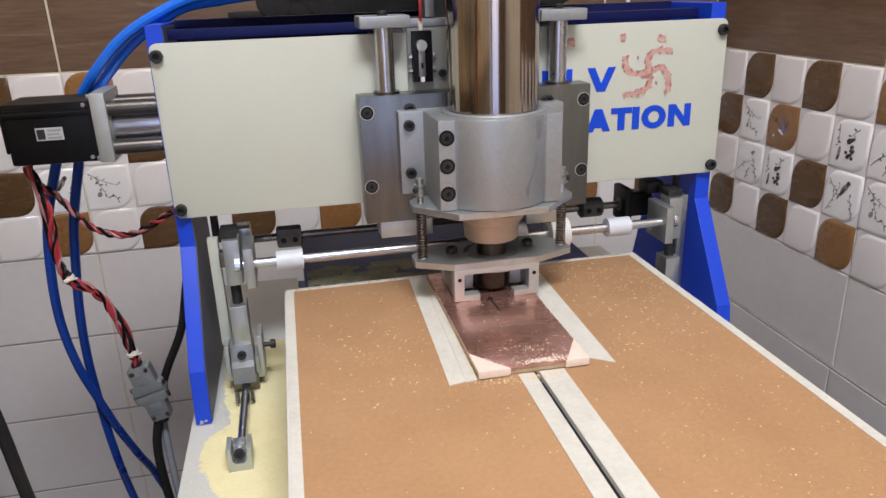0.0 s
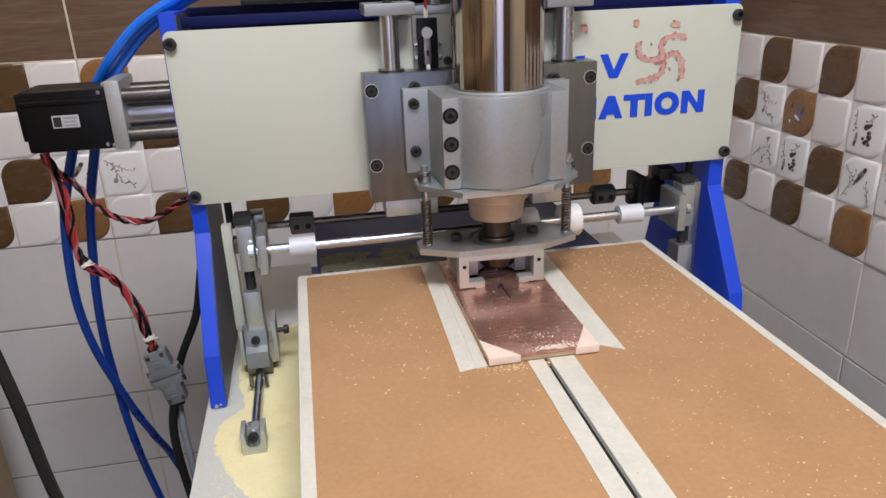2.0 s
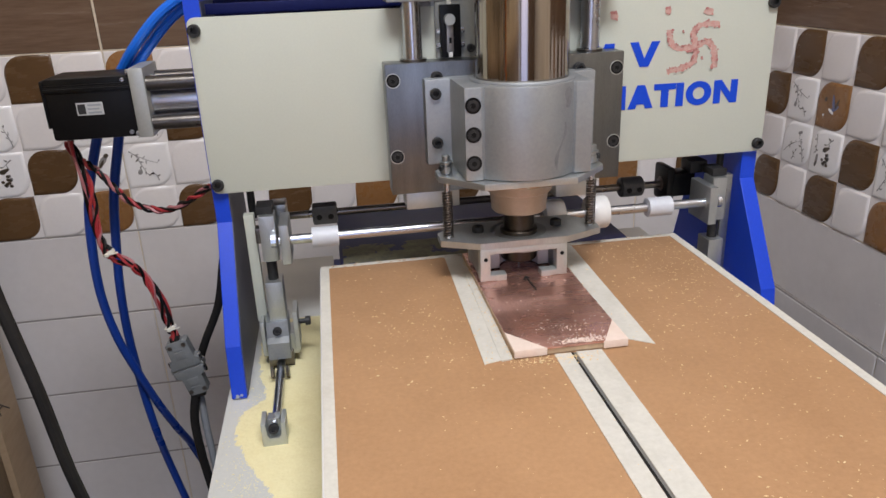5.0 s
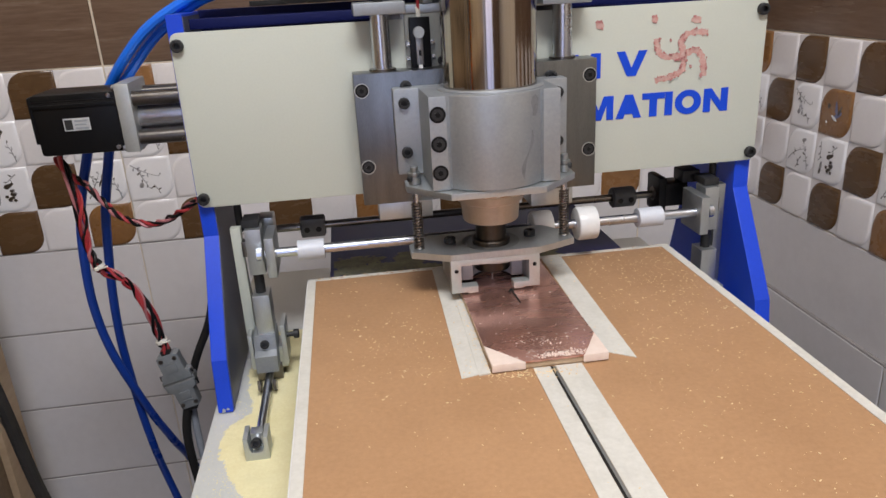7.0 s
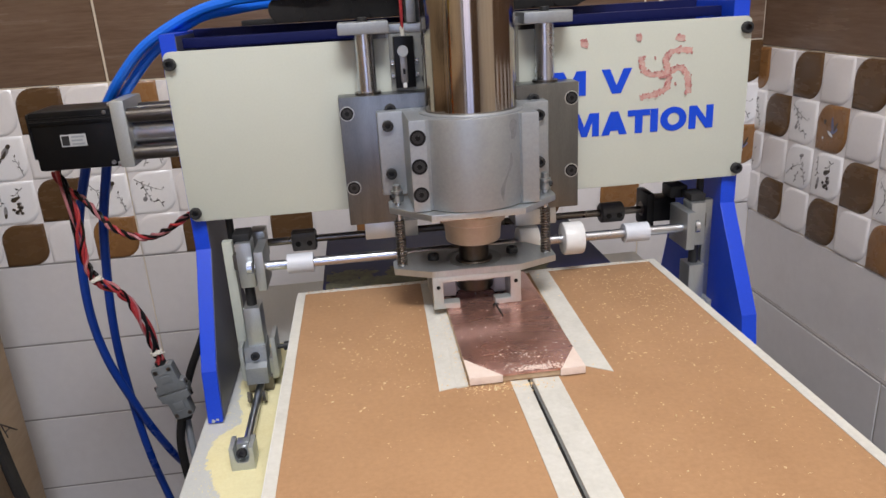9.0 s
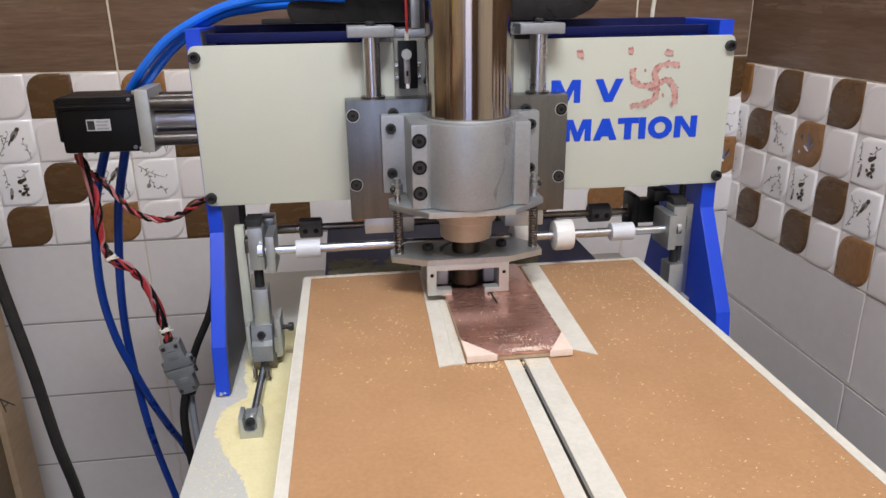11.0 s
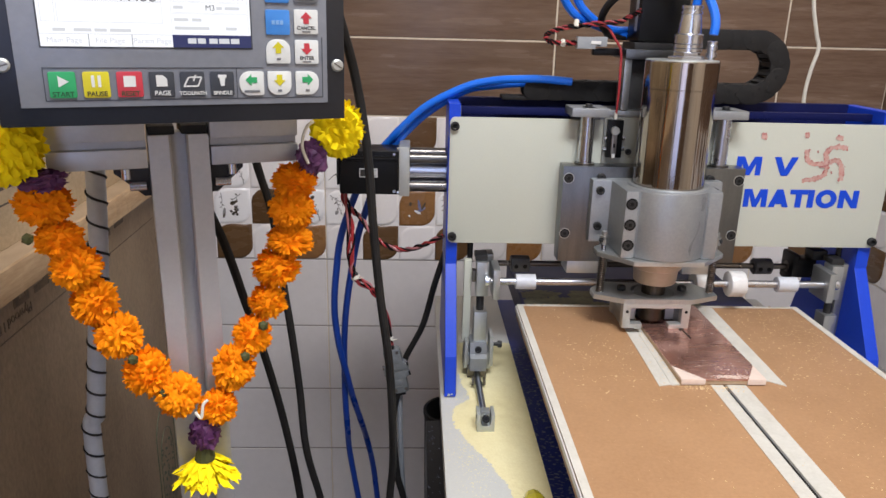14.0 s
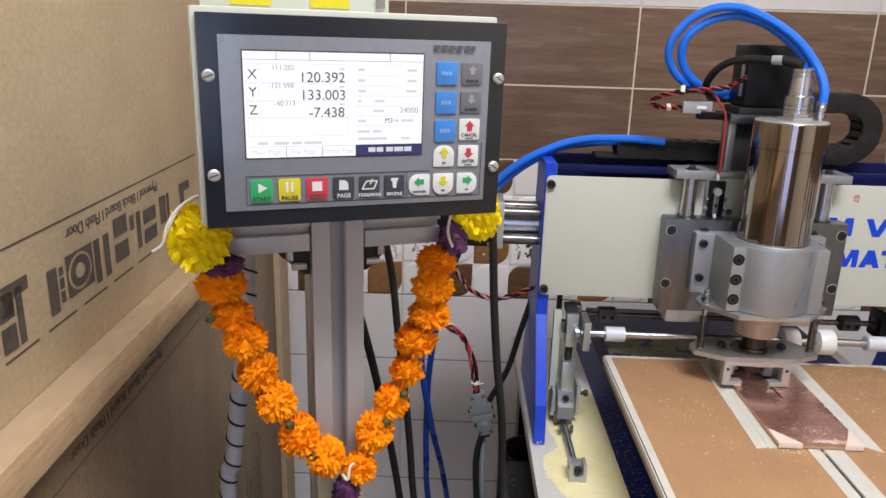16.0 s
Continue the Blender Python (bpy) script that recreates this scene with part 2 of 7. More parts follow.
STRING = surface("white_string", (0.72, 0.69, 0.60), None, 60, 0.8)
LEAF = surface("green_sepal", (0.055, 0.058, 0.012), None, 60, 0.7)
SCREWDRIVER = surface("translucent_yellow_plastic", (0.42, 0.36, 0.02), (0.34, 0.29, 0.015), 20, 0.2)
GREY_HOSE = surface("grey_spiral_sleeve", (0.44, 0.465, 0.51), (0.37, 0.395, 0.44), 30, 0.5)

# ---- building blocks ----


def box(bm, x0, x1, y0, y1, z0, z1, bevel=0.0):
    made = bmesh.ops.create_cube(bm, size=1.0)["verts"]
    bmesh.ops.transform(bm, matrix=Matrix.LocRotScale(((x0 + x1) / 2, (y0 + y1) / 2, (z0 + z1) / 2), None, (x1 - x0, y1 - y0, z1 - z0)), verts=made)
    if bevel:
        edges = list({e for v in made for e in v.link_edges})
        bmesh.ops.bevel(bm, geom=edges, offset=bevel, segments=2, affect="EDGES", profile=0.6)


def cyl(bm, a, b, r, n=20, r2=None):
    a, b = Vector(a), Vector(b)
    way = b - a
    m = Matrix.Translation((a + b) / 2) @ way.to_track_quat("Z", "Y").to_matrix().to_4x4()
    bmesh.ops.create_cone(bm, cap_ends=True, segments=n, radius1=r, radius2=r if r2 is None else r2, depth=way.length, matrix=m)


def lathe(bm, profile, x, y, n=40):
    """A turned body round the upright axis through (x, y); profile rows of radius and height, from below up."""
    rings = []
    for r, z in profile:
        rings.append([bm.verts.new((x + r * math.cos(2 * math.pi * k / n), y + r * math.sin(2 * math.pi * k / n), z)) for k in range(n)])
    for lo, hi in zip(rings, rings[1:]):
        for k in range(n):
            bm.faces.new((lo[k], lo[(k + 1) % n], hi[(k + 1) % n], hi[k]))
    bm.faces.new(rings[0][::-1])
    bm.faces.new(rings[-1])


def prism(bm, outline, axis, lo, hi, bevel=0.0):
    """A plate: the outline, in the two other axes in their order, from lo to hi along the axis."""
    def at(p, v):
        return {"x": (v, *p), "y": (p[0], v, p[1]), "z": (*p, v)}[axis]
    a = [bm.verts.new(at(p, lo)) for p in outline]
    b = [bm.verts.new(at(p, hi)) for p in outline]
    n = len(a)
    made = [bm.faces.new(a[::-1]), bm.faces.new(b)]
    made += [bm.faces.new((a[k], a[(k + 1) % n], b[(k + 1) % n], b[k])) for k in range(n)]
    bmesh.ops.recalc_face_normals(bm, faces=made)
    if bevel:
        rim = [e for f in made[:2] for e in f.edges]
        bmesh.ops.bevel(bm, geom=rim, offset=bevel, segments=2, affect="EDGES", profile=0.6)


def smooth_line(points, steps=8):
    """A smooth line through the points."""
    pts = [Vector(p) for p in points]
    out = []
    for i in range(len(pts) - 1):
        p0, p1, p2, p3 = pts[max(i - 1, 0)], pts[i], pts[i + 1], pts[min(i + 2, len(pts) - 1)]
        for k in range(steps):
            u = k / steps
            out.append(0.5 * (2 * p1 + (p2 - p0) * u + (2 * p0 - 5 * p1 + 4 * p2 - p3) * u * u + (3 * p1 - p0 - 3 * p2 + p3) * u**3))
    return out + [pts[-1]]


def tube(bm, points, r, n=14, steps=8):
    line = smooth_line(points, steps) if steps > 1 else [Vector(p) for p in points]
    side, rings = None, []
    for i, p in enumerate(line):
        way = (line[min(i + 1, len(line) - 1)] - line[max(i - 1, 0)]).normalized()
        side = way.orthogonal().normalized() if side is None else (side - way * side.dot(way)).normalized()
        up = way.cross(side)
        rings.append([bm.verts.new(p + r * (math.cos(2 * math.pi * k / n) * side + math.sin(2 * math.pi * k / n) * up)) for k in range(n)])
    for lo, hi in zip(rings, rings[1:]):
        for k in range(n):
            bm.faces.new((lo[k], lo[(k + 1) % n], hi[(k + 1) % n], hi[k]))
    bm.faces.new(rings[0][::-1])
    bm.faces.new(rings[-1])


def world_of(ob):
    return ob.matrix_basis if ob.parent is None else world_of(ob.parent) @ ob.matrix_basis


def finish(bm, angle=28):
    bm.normal_update()
    for f in bm.faces:
        f.smooth = True
    for e in bm.edges:
        e.smooth = len(e.link_faces) == 2 and e.calc_face_angle(0) < radians(angle)


def part(name, bm, material, parent, label="", local=False, angle=28):
    """Links a bmesh, drawn in the world's places (local: in its parent's), as one mesh object under a thing or a part."""
    if not local:
        bm.transform(world_of(parent).inverted())
    finish(bm, angle)
    data = bpy.data.meshes.new(name)
    bm.to_mesh(data)
    bm.free()
    for m in material if isinstance(material, (list, tuple)) else [material]:
        data.materials.append(m)
    ob = new(name, data)
    ob.parent = parent
    return tagged(ob, label)


def thing(name, m, label, category, group="", kind=""):
    ob = new(name)
    ob.empty_display_size = 0.05
    ob.matrix_basis = m if isinstance(m, Matrix) else Matrix.Translation(m)
    return tagged(ob, label, category, group, kind)


def solo(name, bm, material, base, label, category, group="", kind="", angle=28):
    """A thing that is one mesh."""
    bm.transform(Matrix.Translation(base).inverted())
    finish(bm, angle)
    data = bpy.data.meshes.new(name)
    bm.to_mesh(data)
    bm.free()
    for m in material if isinstance(material, (list, tuple)) else [material]:
        data.materials.append(m)
    ob = new(name, data)
    ob.location = base
    return tagged(ob, label, category, group, kind)


def boxed(*args, **kw):
    bm = bmesh.new()
    box(bm, *args, **kw)
    return bm


def rod(a, b, r, n=20, r2=None):
    bm = bmesh.new()
    cyl(bm, a, b, r, n, r2)
    return bm


def words(text, size, m, material, parent, name="lettering", label="", deep=0.0004, bold=0.0, width=1.0):
    """Lettering with the built-in font, as a mesh part; m: the pose of its baseline's middle in the parent's space."""
    data = bpy.data.curves.new(name, "FONT")
    data.body, data.size, data.align_x, data.extrude, data.offset = text, size, "CENTER", deep, bold
    maker = new(name, data)
    bpy.context.view_layer.update()
    mesh = bpy.data.meshes.new_from_object(maker.evaluated_get(bpy.context.evaluated_depsgraph_get()))
    bpy.data.objects.remove(maker)
    mesh.transform(m @ Matrix.Diagonal((width, 1, 1, 1)))
    mesh.materials.clear()
    mesh.materials.append(material)
    if name == "digits":
        # Each figure is a piece of its own.
        whole = bmesh.new()
        whole.from_mesh(mesh)
        left = set(whole.verts)
        while left:
            island, edge = set(), [left.pop()]
            while edge:
                v = edge.pop()
                island.add(v)
                near = [e.other_vert(v) for e in v.link_edges]
                edge += [w for w in near if w in left]
                left -= set(near)
            index = {v: k for k, v in enumerate(island)}
            data = bpy.data.meshes.new("digit")
            data.from_pydata([v.co.copy() for v in island], [], [[index[v] for v in f.verts] for f in whole.faces if f.verts[0] in island])
            data.materials.append(material)
            ob = new("digit", data)
            ob.parent = parent
        whole.free()
        return ob
    ob = new(name, mesh)
    ob.parent = parent
    return tagged(ob, label)


def cap_screw(place, way, r, parent, name="cap_screw", material=None):
    """A socket head screw whose head stands on place and points along way."""
    bm = bmesh.new()
    p, w = Vector(place), Vector(way).normalized()
    q = w.to_track_quat("Z", "Y").to_matrix().to_4x4()
    rings = []
    for rad, h, n in ((r, -0.001, 12), (r, r * 0.75, 12), (r * 0.86, r * 0.92, 12), (r * 0.55, r * 0.92, 12), (r * 0.5, r * 0.25, 12)):
        rings.append([bm.verts.new(Matrix.Translation(p) @ q @ Vector((rad * math.cos(2 * math.pi * k / n), rad * math.sin(2 * math.pi * k / n), h))) for k in range(n)])
    for lo, hi in zip(rings, rings[1:]):
        for k in range(12):
            bm.faces.new((lo[k], lo[(k + 1) % 12], hi[(k + 1) % 12], hi[k]))
    bm.faces.new(rings[-1])
    return part(name, bm, material or BLACK_OXIDE, parent)


def sunk_screw(place, r, parent, ring=None):
    """A socket screw sunk in a counterbored hole that faces -y."""
    x, y, z = place
    if ring:
        bm = bmesh.new()
        hoop = [[bm.verts.new((x + a * math.cos(2 * math.pi * k / 24), y - h, z + a * math.sin(2 * math.pi * k / 24))) for k in range(24)] for a, h in ((r * 1.12, -0.001), (r * 1.08, 0.0005), (r * 0.97, 0.0005), (r * 0.95, -0.001))]
        for lo, hi in zip(hoop, hoop[1:]):
            for k in range(24):
                bm.faces.new((lo[k], lo[(k + 1) % 24], hi[(k + 1) % 24], hi[k]))
        bmesh.ops.recalc_face_normals(bm, faces=bm.faces[:])
        part("bright_rim", bm, ring, parent)
    made = part("counterbore", rod((x, y - 0.0004, z), (x, y + 0.002, z), r, 24), BLACK, parent)
    part("screw_head", rod((x, y - 0.0007, z), (x, y + 0.001, z), r * 0.72, 20), BLACK_OXIDE, parent)
    part("socket", rod((x, y - 0.0010, z), (x, y + 0.001, z), r * 0.36, 6), BLACK, parent)
    return made

# ---- the room ----
BACK, RIGHT, LEFT, SOUTH, GROUND, TOP = 0.553, 0.615, -0.80, -2.45, -0.95, 1.60


def slab(name, x0, x1, y0, y1, z0, z1, material, label, category="wall"):
    return solo(name, boxed(x0, x1, y0, y1, z0, z1), material, ((x0 + x1) / 2, (y0 + y1) / 2, z0), label, category, kind="structure")


floor = slab("floor", LEFT - 0.1, RIGHT + 0.1, SOUTH - 0.1, BACK + 0.1, GROUND - 0.1, GROUND, FLOOR, "plain grey-brown floor", "floor")
ceiling = slab("ceiling", LEFT - 0.1, RIGHT + 0.1, SOUTH - 0.1, BACK + 0.1, TOP, TOP + 0.1, PLASTER, "plain white plastered ceiling", "ceiling")
wall_north = slab("wall_north", LEFT - 0.1, RIGHT + 0.1, BACK, BACK + 0.1, GROUND, TOP, GROUT, "wall tiled in brown, patterned and white tiles")
wall_east = slab("wall_east", RIGHT, RIGHT + 0.1, SOUTH, BACK, GROUND, TOP, GROUT, "wall tiled in brown, patterned and white tiles")
wall_west = slab("wall_west", LEFT - 0.1, LEFT, SOUTH, BACK, GROUND, TOP, PLASTER, "plain plastered wall behind plywood boards")
bm = bmesh.new()
for x0, x1, z0, z1 in ((LEFT - 0.1, -0.75, GROUND, TOP), (-0.05, RIGHT + 0.1, GROUND, TOP), (-0.75, -0.05, 1.16, TOP)):
    box(bm, x0, x1, SOUTH - 0.1, SOUTH, z0, z1)
wall_south = solo("wall_south", bm, BROWN_TILE, (0, SOUTH, GROUND), "brown wall with an open doorway", "wall", kind="structure")


def pad_outline(s, r, n=6):
    """A square of side s with two opposite corners rounded by r."""
    h = s / 2
    out = [(-h, -h)]
    out += [(h - r + r * math.sin(a), -h + r - r * math.cos(a)) for a in [math.pi / 2 * k / n for k in range(n + 1)]]
    out += [(h, h)]
    out += [(-h + r - r * math.sin(a), h - r + r * math.cos(a)) for a in [math.pi / 2 * k / n for k in range(n + 1)]]
    return out


def pad_mesh(name, material, print_kind=0):
    """One relief square of the patterned tiles, lying in x and z and facing -y. print_kind: 1 and 2 twigs, 3 grapes,
    4 a bird in flight, 5 a bird on a twig."""
    bm = bmesh.new()
    rings = [[bm.verts.new((x, y, z)) for x, z in pad_outline(side, r)] for side, r, y in ((0.0738, 0.030, 0.0), (0.0715, 0.0295, -0.0012), (0.0670, 0.028, -0.0022), (0.0610, 0.026, -0.0025))]
    n = len(rings[0])
    for a, b in zip(rings, rings[1:]):
        for k in range(n):
            bm.faces.new((a[k], a[(k + 1) % n], b[(k + 1) % n], b[k]))
    bm.faces.new(rings[-1])
    for f in bm.faces:
        f.smooth = True
    dice = random.Random(print_kind)

    def patch(points, kind, lift=0):
        f = bm.faces.new([bm.verts.new((x, -0.0028 - 0.00012 * (kind + lift), z)) for x, z in points])
        f.material_index = kind

    def oval(c, long, short, turn, kind, lift=0, tip=1.0):
        a = radians(turn)
        ring = []
        for k in range(9):
            b = 2 * math.pi * k / 9
            u, w = long * math.cos(b), short * math.sin(b) * (1.0 if math.cos(b) < 0 else tip)
            ring.append((c[0] + u * math.cos(a) - w * math.sin(a), c[1] + u * math.sin(a) + w * math.cos(a)))
        patch(ring, kind, lift)

    def twig(p, turn, length, bend, kind=1, w=0.0009):
        """A bent, tapering twig with leaves and buds on both sides."""
        p, side, steps = Vector(p), 1, max(3, int(length / 0.006))
        for k in range(steps):
            a = radians(turn + bend * k)
            q = p + Vector((math.cos(a), math.sin(a))) * 0.006
            s0 = Vector((-math.sin(a), math.cos(a))) * w * (1 - 0.6 * k / steps)
            patch([p - s0, q - s0 * 0.85, q + s0 * 0.85, p + s0], kind)
            side = -side
            if dice.random() < 0.8:
                reach = dice.uniform(0.0025, 0.0055)
                b = a + side * dice.uniform(0.6, 1.2)
                tip = q + Vector((math.cos(b), math.sin(b))) * reach
                if abs(tip.x) < 0.030 and abs(tip.y) < 0.030:
                    oval((q + tip) / 2, reach * 0.6, 0.0005, math.degrees(b), kind)
                    oval(tip, dice.uniform(0.0016, 0.0034), dice.uniform(0.0009, 0.0017), math.degrees(b) + dice.uniform(-40, 40), dice.choice((1, 1, 3)), 1, 0.6)
            p = q
    if print_kind == 1:
        twig((-0.027, 0.026), -38, 0.052, 3)
        twig((-0.016, 0.018), -72, 0.040, 2)
        twig((0.014, -0.026), 110, 0.020, 8)
        oval((-0.014, -0.010), 0.005, 0.0036, 60, 1)
    elif print_kind == 2:
        twig((-0.029, -0.018), 48, 0.050, -5)
        twig((0.024, -0.026), 100, 0.044, 4)
        twig((-0.006, -0.028), 60, 0.022, 6)
        oval((0.010, 0.021), 0.006, 0.0028, 20, 1)
    elif print_kind == 3:
        twig((-0.022, 0.028), -80, 0.030, -4)
        twig((0.018, 0.026), 215, 0.022, 5)
        for k in range(11):
            oval((0.004 + dice.uniform(-0.007, 0.007), -0.008 + dice.uniform(-0.010, 0.008)), 0.0030, 0.0027, 0, dice.choice((1, 3, 3)), k % 4)
        oval((0.004, 0.008), 0.009, 0.0050, 25, 3, 0, 0.6)
        oval((-0.017, -0.014), 0.011, 0.0032, 82, 1)
        oval((-0.018, -0.020), 0.005, 0.0022, 70, 3)
    elif print_kind == 4:
        oval((0.008, -0.002), 0.011, 0.0035, 30, 2)
        oval((0.004, 0.009), 0.011, 0.0036, 100, 2, 1, 0.7)
        oval((0.013, 0.006), 0.009, 0.0026, 62, 3, 1, 0.7)
        oval((0.001, -0.007), 0.008, 0.0026, -28, 4, 1)
        oval((-0.014, 0.010), 0.0042, 0.0032, 70, 3)
        oval((-0.016, -0.015), 0.0022, 0.0022, 0, 4)
    elif print_kind == 5:
        twig((-0.026, -0.026), 58, 0.050, 1)
        twig((0.026, -0.028), 100, 0.030, 3)
        twig((-0.026, 0.022), -50, 0.020, 0)
        oval((0.006, 0.013), 0.0105, 0.0048, 52, 1, 1)
        oval((0.0035, 0.008), 0.0080, 0.0028, 60, 3, 2, 0.7)
        oval((0.0125, 0.0215), 0.0042, 0.0036, 40, 3, 2)
        oval((-0.0035, 0.000), 0.0070, 0.0014, 64, 3, 1)
    bmesh.ops.recalc_face_normals(bm, faces=bm.faces[:])
    data = bpy.data.meshes.new(name)
    bm.to_mesh(data)
    bm.free()
    for m in (material, INK, INK_BLUE, INK_DARK, PAD_BRIGHT):
        data.materials.append(m)
    return data


PADS = {"W": [pad_mesh("plain_pad", PAD_WHITE)], "D": [pad_mesh("dark_pad", PAD_DARK)], "O": [pad_mesh("ochre_pad", PAD_TAN)],
        "F": [pad_mesh("floral_pad", PAD_BRIGHT, k) for k in (1, 5, 2, 3)], "B": [pad_mesh("bird_pad", PAD_TAN, 4)]}
BACK_PATTERN = ("OWDWDW", "FDFFWF", "FWBFDF", "WDWDWO")
SIDE_PATTERN = ("OWDWDW", "FDFBWF", "FWFFDF", "WDWDWO")
TILE_MESH = {}


def tile(wide, high, material, m, wall):
    key = (round(wide, 4), round(high, 4), material.name)
    if key not in TILE_MESH:
        bm = bmesh.new()
        joint = 0.0017 if material is BROWN_TILE else 0.0011
        w, h, e = wide / 2 - joint, high / 2 - joint, 0.0012
        a = [bm.verts.new(p) for p in ((-w, 0.0, -h), (w, 0.0, -h), (w, 0.0, h), (-w, 0.0, h))]
        b = [bm.verts.new((x * (1 - e / w), -0.0016, z * (1 - e / h))) for x, z in ((-w, -h), (w, -h), (w, h), (-w, h))]
        for k in range(4):
            bm.faces.new((a[k], a[(k + 1) % 4], b[(k + 1) % 4], b[k]))
        bm.faces.new(b)
        bmesh.ops.recalc_face_normals(bm, faces=bm.faces[:])
        data = bpy.data.meshes.new("tile")
        bm.to_mesh(data)
        bm.free()
        data.materials.append(material)
        TILE_MESH[key] = data
    ob = new("tile", TILE_MESH[key])
    ob.parent = wall
    ob.matrix_basis = world_of(wall).inverted() @ m
    return ob


ROWS = [(-0.123 - 0.1515 * (k + 1), -0.123 - 0.1515 * k, WHITE_TILE) for k in range(5)] + [(0.177, 0.3265, BROWN_TILE), (0.3265, 0.480, BROWN_TILE)]
ROWS += [(0.480 + 0.15 * k, 0.63 + 0.15 * k, WHITE_TILE) for k in range(3)]


def cut_pad(mesh, low, high):
    """A relief square sawn off where the wall ends."""
    bm = bmesh.new()
    bm.from_mesh(mesh)
    for x, way in ((low, -1), (high, 1)):
        bmesh.ops.bisect_plane(bm, geom=bm.verts[:] + bm.edges[:] + bm.faces[:], plane_co=(x, 0, 0), plane_no=(way, 0, 0), clear_outer=True)
    data = bpy.data.meshes.new("cut_pad")
    bm.to_mesh(data)
    bm.free()
    for m in mesh.materials:
        data.materials.append(m)
    return data


def tiled_wall(wall, place, start, stop, first_joint, pattern, drop=0.0, step=0.0):
    """Tiles from start to stop along a wall; place(u, z) gives the pose at u metres along it. drop: how much lower the rows lie;
    step: how far the low rows stand out."""
    u = first_joint
    while u > start:
        u -= 0.4525
    while u < stop:
        a, b = max(u, start), min(u + 0.4525, stop)
        if b - a > 0.01:
            for z0, z1, material in ROWS:
                tile(b - a, z1 - z0, material, place((a + b) / 2, (z0 + z1) / 2 - drop) @ pose(0, -step if z1 < -0.2 else 0, 0), wall)
            ground = tile(b - a, 0.30, PAD_WHITE, place((a + b) / 2, 0.027 - drop), wall)
            for row in range(4):
                for col in range(6):
                    c = u + 0.4525 / 6 * (col + 0.5)
                    half = 0.4525 / 12
                    if c + half > a + 0.008 and c - half < b - 0.008:
                        kinds = PADS[pattern[row][col]]
                        mesh = kinds[(row * 2 + col) % len(kinds)]
                        if c - half < a - 0.004 or c + half > b + 0.004:
                            mesh = cut_pad(mesh, a - c + 0.002, b - c - 0.002)
                        pad = new("relief_pad", mesh)
                        pad.parent = ground
                        pad.matrix_basis = place((a + b) / 2, 0.027 - drop).inverted() @ place(c, 0.177 - drop - 0.075 * (row + 0.5)) @ pose(0, -0.0018, 0)
        u += 0.4525


# ---- the drilling machine: table, frame and bed ----
machine_table = thing("machine_table", (0, -0.1, GROUND), "dark steel table under the drilling machine", "table")
part("tabletop", boxed(-0.283, 0.283, -0.545, 0.295, -0.165, -0.1245, 0.004), BLACK, machine_table)
for x in (-0.25, 0.25):
    for y in (-0.51, 0.26):
        part("leg", boxed(x - 0.025, x + 0.025, y - 0.025, y + 0.025, GROUND, -0.165), BLACK, machine_table)

low_cabinet = solo("low_cabinet", boxed(-0.305, 0.20, -0.47, 0.122, GROUND, -0.25, 0.003), BLACK, (-0.05, -0.17, GROUND), "dusty black cabinet under the machine's table", "cabinet")
bm = bmesh.new()
lathe(bm, [(0.036, GROUND), (0.044, -0.272), (0.046, -0.270), (0.046, -0.262), (0.042, -0.262), (0.041, -0.27), (0.039, -0.30)], -0.262, 0.178, 32)
solo("waste_bin", bm, RUBBER, (-0.262, 0.178, GROUND), "dark round bin standing behind the cabinet", "bin")

frame_base = thing("steel_plinth", (0, -0.1, -0.125), "pale grey steel plinth dusted with yellow sawdust", "plinth")
part("base_plate", boxed(-0.29, -0.18, -0.55, 0.30, -0.1245, -0.1055, 0.002), BASE_PAINT, frame_base)
part("base_plate", boxed(0.18, 0.29, -0.55, 0.30, -0.1245, -0.1055, 0.002), BASE_PAINT, frame_base)
part("channel_floor", boxed(-0.18, 0.18, -0.55, 0.30, -0.1245, -0.112, 0.001), CHANNEL_BLUE, frame_base, "dark blue channel floor with dust")


DUST_Y = [-0.40, -0.30, -0.25, -0.206, -0.184, -0.160, -0.135, -0.111, -0.087, -0.070, -0.050, -0.030, 0.10]
DUST_X = [-0.180, -0.212, -0.226, -0.2415, -0.2530, -0.2650, -0.2750, -0.2785, -0.2710, -0.2520, -0.2540, -0.2620, -0.266]


def dust_patch():
    """The spilled sawdust on the base: a low uneven sheet with a ragged outline."""
    bm = bmesh.new()
    nx, ny = 120, 560
    grid = {}
    for i in range(nx):
        for j in range(ny):
            x, y = -0.278 + 0.097 * i / (nx - 1), -0.36 + 0.46 * j / (ny - 1)
            edge = float(np.interp(y, DUST_Y, DUST_X)) + 0.004 * noise.noise((x * 40, y * 40, 3)) + 0.0035 * noise.noise((x * 170, y * 170, 8)) + 0.002 * noise.noise((x * 600, y * 600, 8))
            h = 0.0014 * min(1.0, (x - edge) / 0.014) + 0.0008 * noise.noise((x * 60, y * 60, 0)) * min(1.0, max(0.0, (x - edge) / 0.01)) + 0.0002 * noise.noise((x * 700, y * 700, 4))
            grid[i, j] = bm.verts.new((x, y, -0.1055 + h))
    for i in range(nx - 1):
        for j in range(ny - 1):
            corners = (grid[i, j], grid[i + 1, j], grid[i + 1, j + 1], grid[i, j + 1])
            if max(v.co.z for v in corners) > -0.1056:
                bm.faces.new(corners)
    return bm


